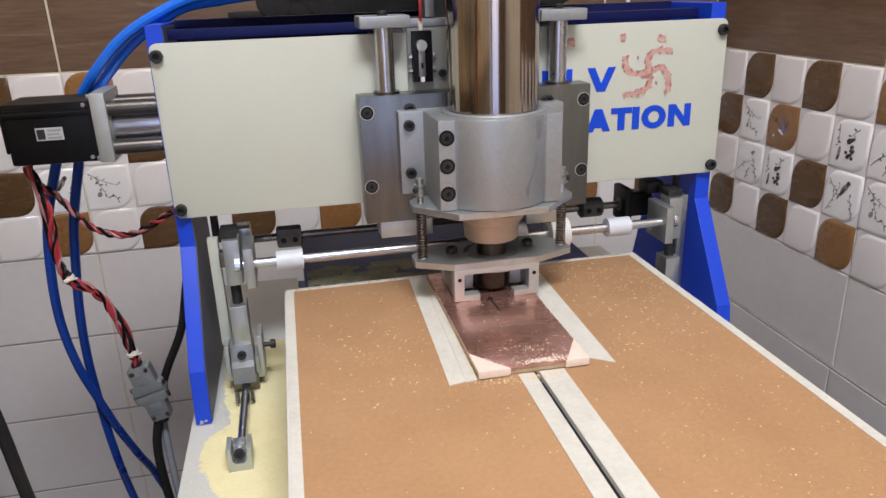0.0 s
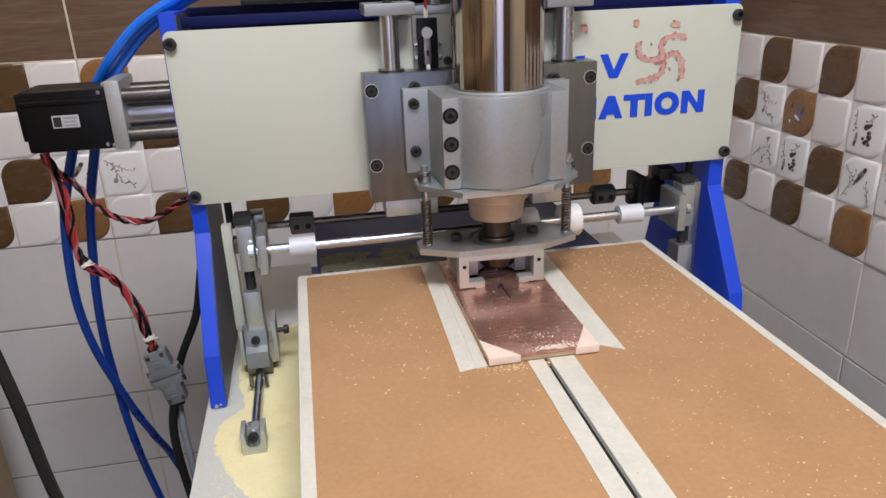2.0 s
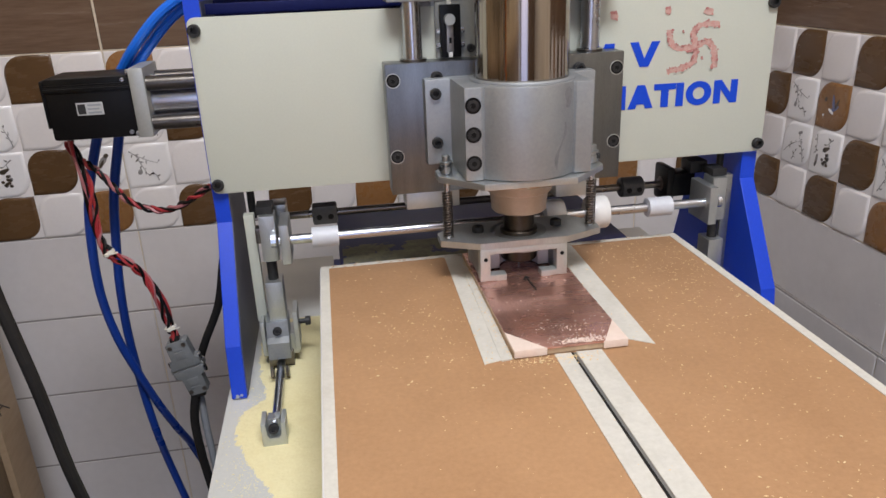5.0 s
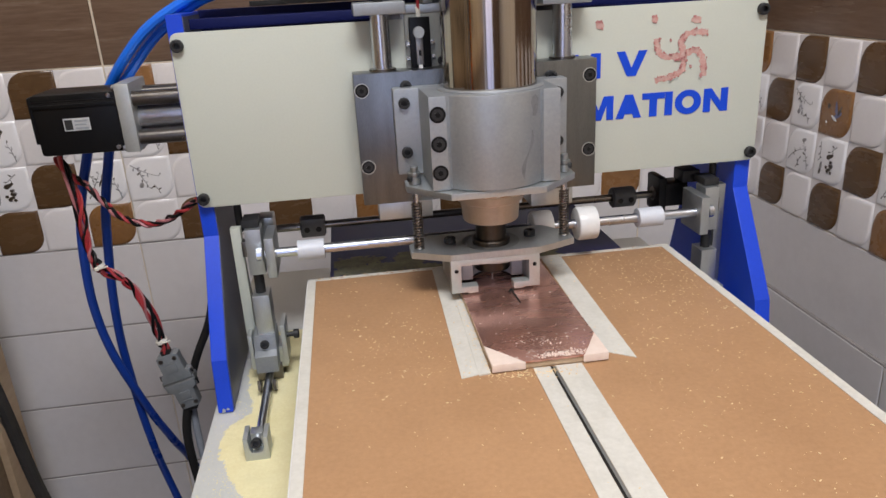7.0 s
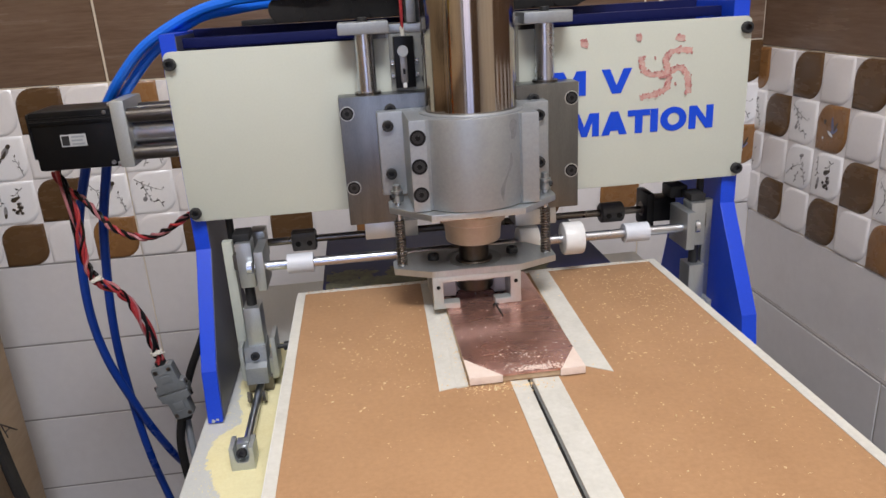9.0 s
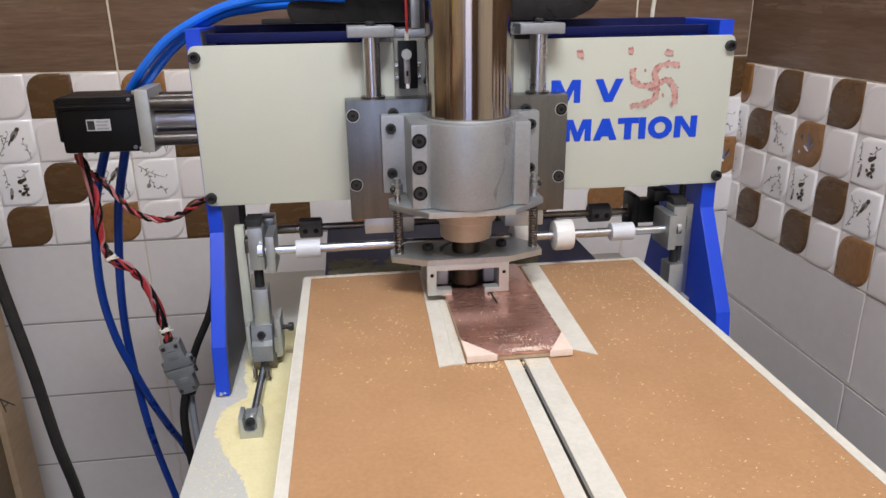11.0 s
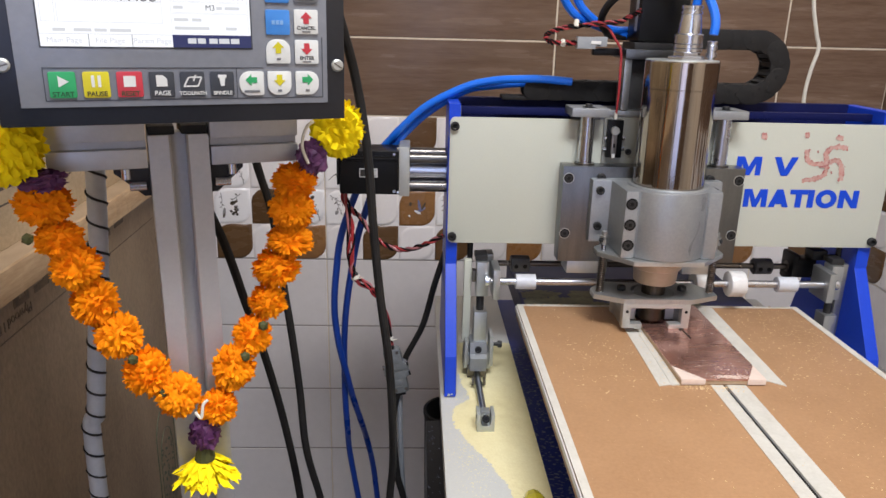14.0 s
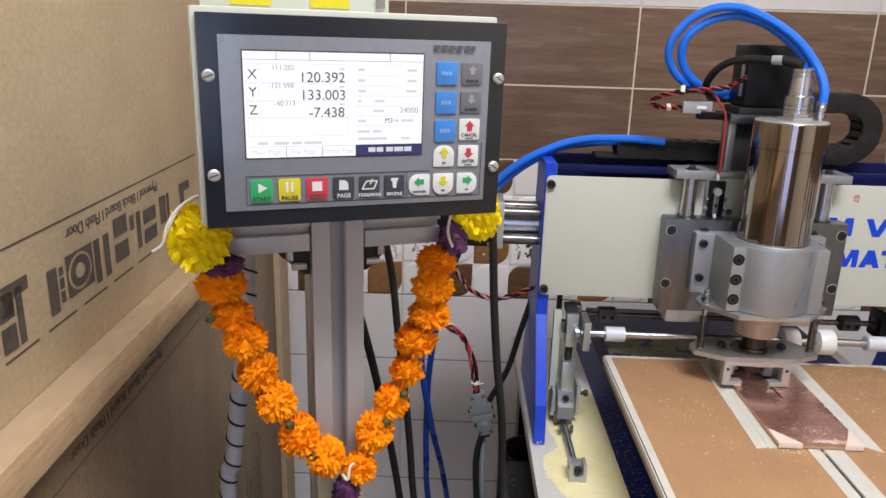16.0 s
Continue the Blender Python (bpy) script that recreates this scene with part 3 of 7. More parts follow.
part("bolt_hole", rod((-0.2605, -0.3085, -0.1075), (-0.2605, -0.3085, -0.1051), 0.0055, 20), BLACK, frame_base, "dark bolt hole in the plate")


def dust_sheet(x0, x1, y0, y1, z, cover, seed, size=45, cell=0.0022):
    """Thin dust lying in ragged patches on a level face."""
    bm = bmesh.new()
    nx, ny = int((x1 - x0) / cell), int((y1 - y0) / cell)
    grid = {}
    for i in range(nx + 1):
        for j in range(ny + 1):
            x, y = x0 + cell * i, y0 + cell * j
            h = noise.noise((x * size, y * size * 1.8, seed)) + 0.6 * noise.noise((x * size * 3.1, y * size * 3.1, seed + 5)) + 0.35 * noise.noise((x * size * 9, y * size * 9, seed + 2)) + cover
            grid[i, j] = (x, y, z + 0.0003 + 0.0006 * max(h, 0)), h
    verts = {}
    for i in range(nx):
        for j in range(ny):
            corners = ((i, j), (i + 1, j), (i + 1, j + 1), (i, j + 1))
            if sum(grid[c][1] for c in corners) > 0:
                for c in corners:
                    if c not in verts:
                        verts[c] = bm.verts.new(grid[c][0])
                bm.faces.new([verts[c] for c in corners])
    return bm


tagged(part("channel_dust", dust_sheet(-0.178, -0.150, -0.54, 0.10, -0.112, -0.28, 3, 200, 0.0009), DUST_PALE, frame_base, "grey-white dust in ragged patches"), kind="stuff")
tagged(part("sawdust", dust_patch(), DUST, frame_base, "spilled pale yellow sawdust"), kind="stuff")

bed = thing("machine_bed", (0, -0.25, -0.1), "brown hardboard bed edged with white masking tape", "machine bed")
part("bed_board", boxed(-0.189, 0.191, -0.72, -0.005, -0.018, 0.0, 0.0008), BOARD, bed)
part("edge_board", boxed(-0.1905, 0.1925, -0.722, -0.0035, -0.009, -0.0022, 0.0005), WHITE_PLASTIC, bed, "white edging of the bed")
part("groove_strip", boxed(-0.184, 0.186, -0.715, -0.02, -0.028, -0.018), BLACK, bed)
part("bed_frame", boxed(-0.170, 0.170, -0.70, 0.258, -0.06, -0.028, 0.002), NAVY, bed, "navy steel bed frame")
tagged(part("frame_dust", dust_sheet(-0.166, 0.10, 0.004, 0.125, -0.028, 0.30, 12, 24, 0.0011), DUST_OLIVE, bed, "yellowish dust on the frame"), kind="stuff")
for x0, x1, y0, y1 in ((-0.189, -0.181, -0.72, -0.005), (0.183, 0.191, -0.72, -0.005), (-0.181, 0.183, -0.0105, -0.005)):
    part("edge_tape", boxed(x0, x1, y0, y1, -0.001, 0.0006), TAPE, bed, "white masking tape")


def tape(outline, z=0.0006):
    bm = bmesh.new()
    prism(bm, outline, "z", -0.0005, z)
    return solo("masking_tape", bm, TAPE, (outline[0][0], outline[0][1], 0), "strip of white masking tape stuck on the brown bed", "tape", "tape on the bed")


tape([(-0.069, -0.231), (-0.047, -0.226), (-0.043, -0.010), (-0.063, -0.012)])
tape([(-0.0555, -0.2295), (-0.0465, -0.2285), (-0.0440, -0.030), (-0.0500, -0.030)], 0.0011)
tape([(0.052, -0.012), (0.0725, -0.0105), (0.0665, -0.230), (0.047, -0.216)])
tape([(-0.0165, -0.72), (-0.0025, -0.72), (-0.0010, -0.2285), (-0.0140, -0.228)])
tape([(0.0024, -0.72), (0.0195, -0.72), (0.0235, -0.2285), (0.0033, -0.228)])
slot = solo("bed_slot", boxed(-0.0010, 0.0008, -0.72, -0.2285, -0.0002, 0.0005), RUBBER, (0, -0.4, 0), "narrow dark slot with dust between two tapes", "slot")

bm = bmesh.new()
prism(bm, [(0.0009, -0.72), (0.0022, -0.72), (0.0030, -0.2285), (0.0009, -0.2285)], "z", -0.0004, 0.0004)
solo("slot_rail", bm, ALU, (0.002, -0.4, 0), "narrow grey metal rail beside the slot", "rail")

copper_board = thing("circuit_board", (0, -0.12, 0), "copper-clad circuit board with shavings taped on the bed", "circuit board")
part("backing_board", boxed(-0.0455, 0.0445, -0.2275, -0.0165, 0.0007, 0.0055, 0.0004), BACKING, copper_board, "thin tan backing board")
bm = bmesh.new()
prism(bm, [(-0.0455, -0.021), (-0.0455, -0.198), (-0.021, -0.2285), (0.026, -0.2285), (0.0445, -0.196), (0.0445, -0.021)], "z", 0.0056, 0.0072, 0.0002)
part("copper_sheet", bm, COPPER, copper_board, "shiny copper-clad sheet")
for outline in ([(-0.0455, -0.198), (-0.0455, -0.2285), (-0.021, -0.2285)], [(0.0445, -0.196), (0.026, -0.2285), (0.0445, -0.2285)]):
    bm = bmesh.new()
    prism(bm, outline, "z", 0.0054, 0.0074)
    part("corner_tape", bm, FIBRE, copper_board, "pale tape over the corner")
for x0, x1 in ((-0.0455, -0.020), (0.025, 0.0445)):
    part("corner_tape", boxed(x0, x1, -0.2294, -0.2286, 0.0012, 0.0073, 0.0002), FIBRE, copper_board, "pale tape folded over the front edge")
bm = bmesh.new()
for a, b in (((0.0000, -0.0950), (0.0012, -0.1262)), ((0.0000, -0.0950), (-0.0030, -0.1005)), ((-0.0030, -0.1005), (-0.0022, -0.1030)), ((0.0000, -0.0950), (0.0024, -0.0985))):
    tube(bm, [(*a, 0.0073), (*b, 0.0073)], 0.0008, 6, 1)
part("pen_arrow", bm, RUBBER, copper_board, "short arrow drawn in black marker")


def chips(name, count, seed, area, z, label, dense=None, sizes=(0.0002, 0.0003, 0.0003, 0.0004, 0.0005, 0.0008), material=None):
    """Sawdust chips scattered over an area; dense: a middle round which most of them lie."""
    dice = random.Random(seed)
    verts, faces = [], []
    for _ in range(count):
        if dense and dice.random() < dense[4]:
            x, y = dice.gauss(dense[0], dense[2]), dice.gauss(dense[1], dense[3])
        else:
            x, y = dice.uniform(area[0], area[1]), dice.uniform(area[2], area[3])
        if not (area[0] < x < area[1] and area[2] < y < area[3]):
            continue
        a, s = dice.uniform(0, 6.3), dice.choice(sizes) * dice.uniform(0.8, 1.2)
        turn = Matrix.Translation((x, y, z)) @ Matrix.Rotation(a, 4, "Z")
        n = len(verts)
        long, wide, high = s * dice.uniform(1.0, 1.9), s * dice.uniform(0.5, 0.9), s * dice.uniform(0.4, 0.8)
        low = [(-long, -wide * 0.4, 0), (0, -wide, 0), (long, wide * 0.2, 0), (long * 0.1, wide, 0)]
        verts += [turn @ Vector(p) for p in low] + [turn @ Vector((px * 0.7, py * 0.7, high * dice.uniform(0.5, 1.2))) for px, py, _ in low]
        faces += [(n + 4, n + 5, n + 6, n + 7)] + [(n + q, n + (q + 1) % 4, n + 4 + (q + 1) % 4, n + 4 + q) for q in range(4)]
    data = bpy.data.meshes.new(name)
    data.from_pydata([v - Vector((area[0], area[2], z)) for v in verts], [], faces)
    data.materials.append(material or CHIP)
    ob = new(name, data)
    ob.location = (area[0], area[2], z)
    return tagged(ob, label, "sawdust", kind="stuff")


ON_BED = "pale sawdust chips scattered on the brown bed"
chips("sawdust_chips", 1350, 5, (0.05, 0.18, -0.5, -0.015), 0.0006, ON_BED, (0.15, -0.07, 0.05, 0.07, 0.7))
chips("sawdust_chips", 520, 6, (-0.178, -0.03, -0.5, -0.015), 0.0006, ON_BED, (-0.10, -0.17, 0.045, 0.045, 0.72))
chips("sawdust_chips", 260, 7, (-0.05, 0.19, -0.5, -0.2), 0.0006, ON_BED)
chips("copper_shavings", 190, 8, (-0.043, 0.042, -0.227, -0.1), 0.0073, "pale shavings lying on the copper sheet", (0.004, -0.203, 0.022, 0.012, 0.75), (0.0002, 0.0003, 0.0004, 0.0005, 0.0007), FIBRE)
chips("copper_shavings", 420, 18, (-0.015, 0.030, -0.2275, -0.214), 0.0073, "pale shavings heaped along the copper sheet's front edge", (0.010, -0.2235, 0.012, 0.0022, 0.95), (0.0003, 0.0004, 0.0005, 0.0007), FIBRE)
chips("board_edge_dust", 300, 9, (-0.05, 0.02, -0.245, -0.2285), 0.0006, "shavings gathered along the board's front edge", (-0.02, -0.235, 0.02, 0.004, 0.8))
chips("sawdust_specks", 1300, 11, (-0.286, -0.20, -0.40, -0.03), -0.1055, "yellow sawdust specks thinning out over the plinth", (-0.258, -0.16, 0.012, 0.075, 0.85), (0.0002, 0.0003, 0.0004, 0.0006), DUST)
chips("board_edge_dust", 700, 10, (-0.0535, -0.0455, -0.23, -0.03), 0.0008, "yellow dust gathered along the board's long edge", (-0.0475, -0.15, 0.0022, 0.07, 0.9))

# ---- the gantry ----
chips("cabinet_dust", 110, 14, (-0.304, -0.285, -0.30, 0.118), -0.25, "pale dust specks on the black cabinet top", None, (0.0004, 0.0006, 0.0009, 0.0013), DUST_PALE)
chips("bed_edge_crumbs", 260, 15, (-0.18, 0.18, -0.0125, -0.0045), 0.0007, "crumbs caught along the bed's taped rear edge", None, (0.0003, 0.0005, 0.0007, 0.0009), PLY_EDGE)

gantry = thing("gantry", (0, 0.05, -0.1055), "blue steel gantry with a cream front panel", "gantry")
SIDE = [(0.005, 0.261), (0.005, 0.053), (-0.058, -0.052), (-0.066, -0.104), (0.16, -0.104), (0.12, 0.02), (0.10, 0.261)]
for name, x0, x1 in (("left_side_plate", -0.285, -0.2705), ("right_side_plate", 0.267, 0.2835)):
    bm = bmesh.new()
    prism(bm, SIDE, "x", x0, x1, 0.0008)
    part(name, bm, BLUE, gantry, "thick bright blue side plate", angle=12)
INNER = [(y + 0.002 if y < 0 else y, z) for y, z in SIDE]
# A thin sheet, duller and darker than the plate, over the left plate's inner side.
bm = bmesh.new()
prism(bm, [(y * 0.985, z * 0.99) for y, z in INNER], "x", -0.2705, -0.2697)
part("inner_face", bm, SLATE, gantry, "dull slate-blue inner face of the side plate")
chip_dice = random.Random(77)
for x0, x1 in ((-0.285, -0.2705), (0.267, 0.2835)):
    for _ in range(2):
        c, w = Vector((chip_dice.uniform(x0 + 0.003, x1 - 0.003), -0.0664, -0.104 + chip_dice.uniform(0.002, 0.007))), chip_dice.uniform(0.0012, 0.003)
        bm = bmesh.new()
        bm.faces.new([bm.verts.new(c + Vector((w * chip_dice.uniform(0.5, 1.1) * math.cos(a), 0.15 * w * math.sin(a) - 0.0002, w * chip_dice.uniform(0.5, 1.1) * math.sin(a)))) for a in [k * math.pi / 4 for k in range(8)]])
        part("paint_chip", bm, ALU_PALE, gantry, "spot where the blue paint has chipped off")
part("back_plate", boxed(-0.2705, 0.267, 0.088, 0.099, 0.085, 0.262, 0.001), NAVY, gantry)
part("top_rail", boxed(-0.2705, 0.267, 0.030, 0.040, 0.246, 0.2555, 0.001), NAVY, gantry)
bm = bmesh.new()


def rounded(x0, x1, z0, z1, r, n=5):
    out = []
    for cx, cz, a0 in ((x1 - r, z1 - r, 0), (x0 + r, z1 - r, 90), (x0 + r, z0 + r, 180), (x1 - r, z0 + r, 270)):
        out += [(cx + r * math.cos(radians(a0 + 90 * k / n)), cz + r * math.sin(radians(a0 + 90 * k / n))) for k in range(n + 1)]
    return out


prism(bm, rounded(-0.2835, 0.2845, 0.0835, 0.2455, 0.007), "y", 0.0, 0.004, 0.0007)
panel = part("front_panel", bm, CREAM, gantry, "cream powder-coated front panel with blue lettering")
for x in (-0.2775, 0.2785):
    for z in (0.0925, 0.2345):
        cap_screw((x, 0, z), (0, -1, 0), 0.0058, panel)


# The visible end of the maker's line: block letters as outlines on a unit height.
LETTERS = {
    "M": (1.30, [[(0, 0), (0, 1), (0.42, 1), (0.65, 0.42), (0.88, 1), (1.30, 1), (1.30, 0), (1.0, 0), (1.0, 0.62), (0.77, 0), (0.53, 0), (0.30, 0.62), (0.30, 0)]]),
    "A": (1.14, [[(0, 0), (0.40, 1), (0.74, 1), (1.14, 0), (0.80, 0), (0.735, 0.18), (0.405, 0.18), (0.34, 0)]]),
    "T": (1.00, [[(0.33, 0), (0.33, 0.74), (0, 0.74), (0, 1), (1.0, 1), (1.0, 0.74), (0.67, 0.74), (0.67, 0)]]),
    "I": (0.34, [[(0, 0), (0, 1), (0.34, 1), (0.34, 0)]]),
    "O": (1.18, []),
    "N": (1.10, [[(0, 0), (0, 1), (0.34, 1), (0.78, 0.42), (0.78, 1), (1.10, 1), (1.10, 0), (0.78, 0), (0.32, 0.60), (0.32, 0)]]),
}
pen, cap = 0.0985, 0.0235
for letter in "MATION":
    wide, outlines = LETTERS[letter]
    bm = bmesh.new()
    for pts in outlines:
        prism(bm, [(pen + cap * x, 0.1375 + cap * z) for x, z in pts], "y", -0.0006, 0.0002)
    if letter == "O":
        ring = [(math.cos(2 * math.pi * k / 28), math.sin(2 * math.pi * k / 28)) for k in range(28)]
        for k in range(28):
            (c0, s0), (c1, s1) = ring[k], ring[(k + 1) % 28]
            prism(bm, [(pen + cap * (0.59 + rx * c), 0.1375 + cap * (0.5 + rz * s)) for rx, rz, c, s in ((0.27, 0.26, c0, s0), (0.59, 0.52, c0, s0), (0.59, 0.52, c1, s1), (0.27, 0.26, c1, s1))], "y", -0.0006, 0.0002)
    if letter == "A":
        prism(bm, [(pen + cap * x, 0.1375 + cap * z) for x, z in ((0.47, 0.38), (0.57, 0.68), (0.67, 0.38))], "y", -0.0008, -0.0005)
    part("letter", bm, [TEXT_BLUE], panel, "blue vinyl letter")
    pen += cap * (wide + (0.02 if letter in "AT" else 0.11))
for pts in ([(0.083, 0.179), (0.083, 0.203), (0.0925, 0.203), (0.099, 0.190), (0.1055, 0.203), (0.115, 0.203), (0.115, 0.179), (0.108, 0.179), (0.108, 0.194), (0.1015, 0.179), (0.0965, 0.179), (0.090, 0.194), (0.090, 0.179)],
            [(0.131, 0.203), (0.1395, 0.203), (0.1465, 0.187), (0.1535, 0.203), (0.162, 0.203), (0.151, 0.179), (0.142, 0.179)]):
    bm = bmesh.new()
    prism(bm, pts, "y", -0.0006, 0.0002)
    part("blue_mark", bm, TEXT_BLUE, panel, "blue vinyl mark above the lettering")


def smear(bm, points, w, seed):
    """A finger-drawn stroke of paste with ragged sides."""
    dice = random.Random(seed)
    line = smooth_line([(x, 0, z) for x, z in points], 6)
    left, right = [], []
    for i, p in enumerate(line):
        way = (line[min(i + 1, len(line) - 1)] - line[max(i - 1, 0)]).normalized()
        s = Vector((-way.z, 0, way.x))
        left.append(bm.verts.new(p + s * w * dice.uniform(0.55, 1.2) + Vector((0, -0.0002 - 0.00006 * seed, 0))))
        right.append(bm.verts.new(p - s * w * dice.uniform(0.55, 1.2) + Vector((0, -0.0002 - 0.00006 * seed, 0))))
    for k in range(len(line) - 1):
        bm.faces.new((left[k], left[k + 1], right[k + 1], right[k]))


for k, (points, w) in enumerate((([(0.1710, 0.2131), (0.1721, 0.2052), (0.1777, 0.1962), (0.1895, 0.1945), (0.2010, 0.1966), (0.2110, 0.2000), (0.2180, 0.1950), (0.2208, 0.1839), (0.2212, 0.1739)], 0.0034),
                                 ([(0.2233, 0.2158), (0.2123, 0.2172), (0.2020, 0.2155), (0.1965, 0.2098), (0.1986, 0.2000), (0.1998, 0.1891), (0.1970, 0.1800), (0.1855, 0.1758), (0.1710, 0.1725)], 0.0032),
                                 ([(0.1662, 0.2309), (0.1702, 0.2311)], 0.0036), ([(0.2062, 0.2286), (0.2148, 0.2288)], 0.0033), ([(0.1100, 0.2288), (0.1158, 0.2290)], 0.0038),
                                 ([(0.1845, 0.2108), (0.1860, 0.2112)], 0.0013), ([(0.2066, 0.1842), (0.2082, 0.1845)], 0.0015))):
    bm = bmesh.new()
    if len(points) > 2:
        smear(bm, points, w, k + 1)
    else:
        blot = random.Random(70 + k)
        (x0, z0), (x1, z1) = points
        bm.faces.new([bm.verts.new(((x0 + x1) / 2 + ((x1 - x0) / 2 + w * 0.35) * blot.uniform(0.85, 1.15) * math.cos(q * 0.45), -0.0006, (z0 + z1) / 2 + w * blot.uniform(0.85, 1.15) * math.sin(q * 0.45))) for q in range(14)])
    mark = part("red_mark", bm, KUMKUM, panel, "stroke of an auspicious mark in faded red paste")
    dice = random.Random(50 + k)
    bm = bmesh.new()
    line = smooth_line([(x, 0, z) for x, z in points], 8)
    for i, p in enumerate(line):
        way = (line[min(i + 1, len(line) - 1)] - line[max(i - 1, 0)]).normalized()
        for edge in (-1, 1):
            if dice.random() < 0.34 + 0.3 * math.sin(i * 0.35 + edge):
                c = p + Vector((-way.z, 0, way.x)) * edge * w * dice.uniform(0.6, 1.05)
                size, a0 = w * dice.uniform(0.12, 0.40), dice.uniform(0, 6)
                bm.faces.new([bm.verts.new(c + Vector((size * dice.uniform(0.6, 1.6) * math.cos(a0 + q), -0.0008 - 0.00002 * i - 0.00001 * edge, size * dice.uniform(0.6, 1.6) * math.sin(a0 + q)))) for q in (0, 0.9, 1.9, 2.9, 3.9, 5.1)])
    part("paste_clots", bm, KUMKUM_DARK, mark, "dark dried clots along the stroke")

x_motor = thing("x_axis_motor", (-0.38, 0.058, 0.14), "black stepper motor on polished standoffs, fixed to the gantry", "motor")
part("body", boxed(-0.425, -0.3475, 0.030, 0.087, 0.1385, 0.1965, 0.004), BLACK, x_motor)
part("rear_cap", boxed(-0.4285, -0.425, 0.033, 0.084, 0.150, 0.1945, 0.002), BLACK, x_motor)
for z0, z1, front in ((0.1885, 0.1902, 0.0290), (0.1835, 0.1868, 0.0286)):
    part("seam", boxed(-0.4245, -0.3480, front, 0.0305, z0, z1, 0.0005), BLACK, x_motor)
part("groove", boxed(-0.4243, -0.3482, 0.0294, 0.0305, 0.1870, 0.1884), RUBBER, x_motor)
for z in (0.1435, 0.1925):
    cap_screw((-0.3535, 0.0300, z), (0, -1, 0), 0.0021, x_motor, "case_screw", CHROME)
part("flange", boxed(-0.3475, -0.3335, 0.027, 0.090, 0.1375, 0.2025, 0.002), ALU_PALE, x_motor)
for y in (0.036, 0.078):
    for z in (0.150, 0.187):
        part("standoff", rod((-0.3335, y, z), (-0.285, y, z), 0.0072), DARK_STEEL, x_motor)
part("coupling", rod((-0.3335, 0.058, 0.168), (-0.285, 0.058, 0.168), 0.0185, 32), CHROME, x_motor)
for z in (0.1415, 0.1985):
    cap_screw((-0.3475, 0.0325, z), (-1, 0, 0), 0.0030, x_motor, "flange_bolt", CHROME)
label_plate = part("label", boxed(-0.3985, -0.375, 0.0292, 0.0301, 0.1618, 0.1735), LABEL_GREY, x_motor, "small white label with a code square")
part("print_bar", boxed(-0.3975, -0.3905, 0.0289, 0.0293, 0.1630, 0.1722), BLACK_OXIDE, label_plate)
for x0, x1, z0, z1 in ((-0.3885, -0.3765, 0.1702, 0.1720), (-0.3885, -0.3780, 0.1667, 0.1685), (-0.3885, -0.3765, 0.1632, 0.1650)):
    part("print_bar", boxed(x0, x1, 0.0288, 0.0292, z0, z1), GREY_PLASTIC, label_plate)

# ---- what slides along the gantry ----
AX, AY = -0.018, -0.068
x_carriage = thing("x_carriage", (AX, 0.02, 0.19), "aluminium carriage with two upright guide rods and a motor", "carriage")
for s in (-1, 1):
    x = AX + s * 0.085
    part("guide_rod", rod((x, -0.012, 0.10), (x, -0.012, 0.262), 0.009), CHROME, x_carriage)
    b = part("rod_bracket", boxed(x - 0.023, x + 0.023, -0.028, 0.018, 0.2515, 0.262, 0.0015), CAST, x_carriage)
    cap_screw((x, -0.012, 0.262), (0, 0, 1), 0.0045, b)
part("bridge", boxed(AX - 0.075, AX + 0.075, -0.004, 0.05, 0.2500, 0.258, 0.001), ALU, x_carriage)
part("bearing_block", boxed(AX - 0.09, AX + 0.09, 0.012, 0.07, 0.13, 0.2499, 0.002), DARK_STEEL, x_carriage)
part("back_plate", boxed(AX - 0.0620, AX + 0.0620, -0.0030, -0.0006, 0.100, 0.2505, 0.0006), BACK_ALU, x_carriage, "dull grey plate behind the spindle")
for x in (-0.0290, 0.0290):
    cap_screw((AX + x, -0.0030, 0.2070), (0, -1, 0), 0.0040, x_carriage)
part("mast", boxed(AX - 0.034, AX + 0.034, 0.008, 0.028, 0.258, 0.320, 0.001), BLACK_OXIDE, x_carriage)
part("motor_mount", boxed(AX - 0.0445, AX + 0.045, -0.010, 0.05, 0.3195, 0.3310, 0.001), BRUSHED, x_carriage)
part("motor_mount_leg", boxed(AX - 0.0440, AX - 0.0350, -0.006, 0.02, 0.2585, 0.3195, 0.001), ALU, x_carriage)
part("motor_flange", boxed(AX - 0.0340, AX + 0.0340, -0.0045, 0.050, 0.3310, 0.3390, 0.001), BLACK_OXIDE, x_carriage)
z_motor = part("z_motor", boxed(AX - 0.0300, AX + 0.0300, -0.003, 0.050, 0.3390, 0.4150, 0.005), BLACK, x_carriage, "black stepper motor that lifts the spindle")
part("label", boxed(AX - 0.0304, AX - 0.0299, 0.006, 0.016, 0.352, 0.390), GREY_PLASTIC, z_motor)
switch = part("limit_switch", boxed(AX - 0.0580, AX - 0.0390, -0.010, 0.006, 0.2000, 0.2470, 0.001), BLACK, x_carriage, "black roller limit switch")
part("roller", rod((AX - 0.0500, -0.0160, 0.2340), (AX - 0.0500, -0.0095, 0.2340), 0.0050), ALU_PALE, switch, "steel roller")
part("lever", boxed(AX - 0.0530, AX - 0.0465, -0.0128, -0.0098, 0.2050, 0.2300, 0.0008), ROD_STEEL, switch, "steel switch lever")
part("lever_slot", boxed(AX - 0.0508, AX - 0.0486, -0.0132, -0.0125, 0.2130, 0.2180), BLACK, switch)
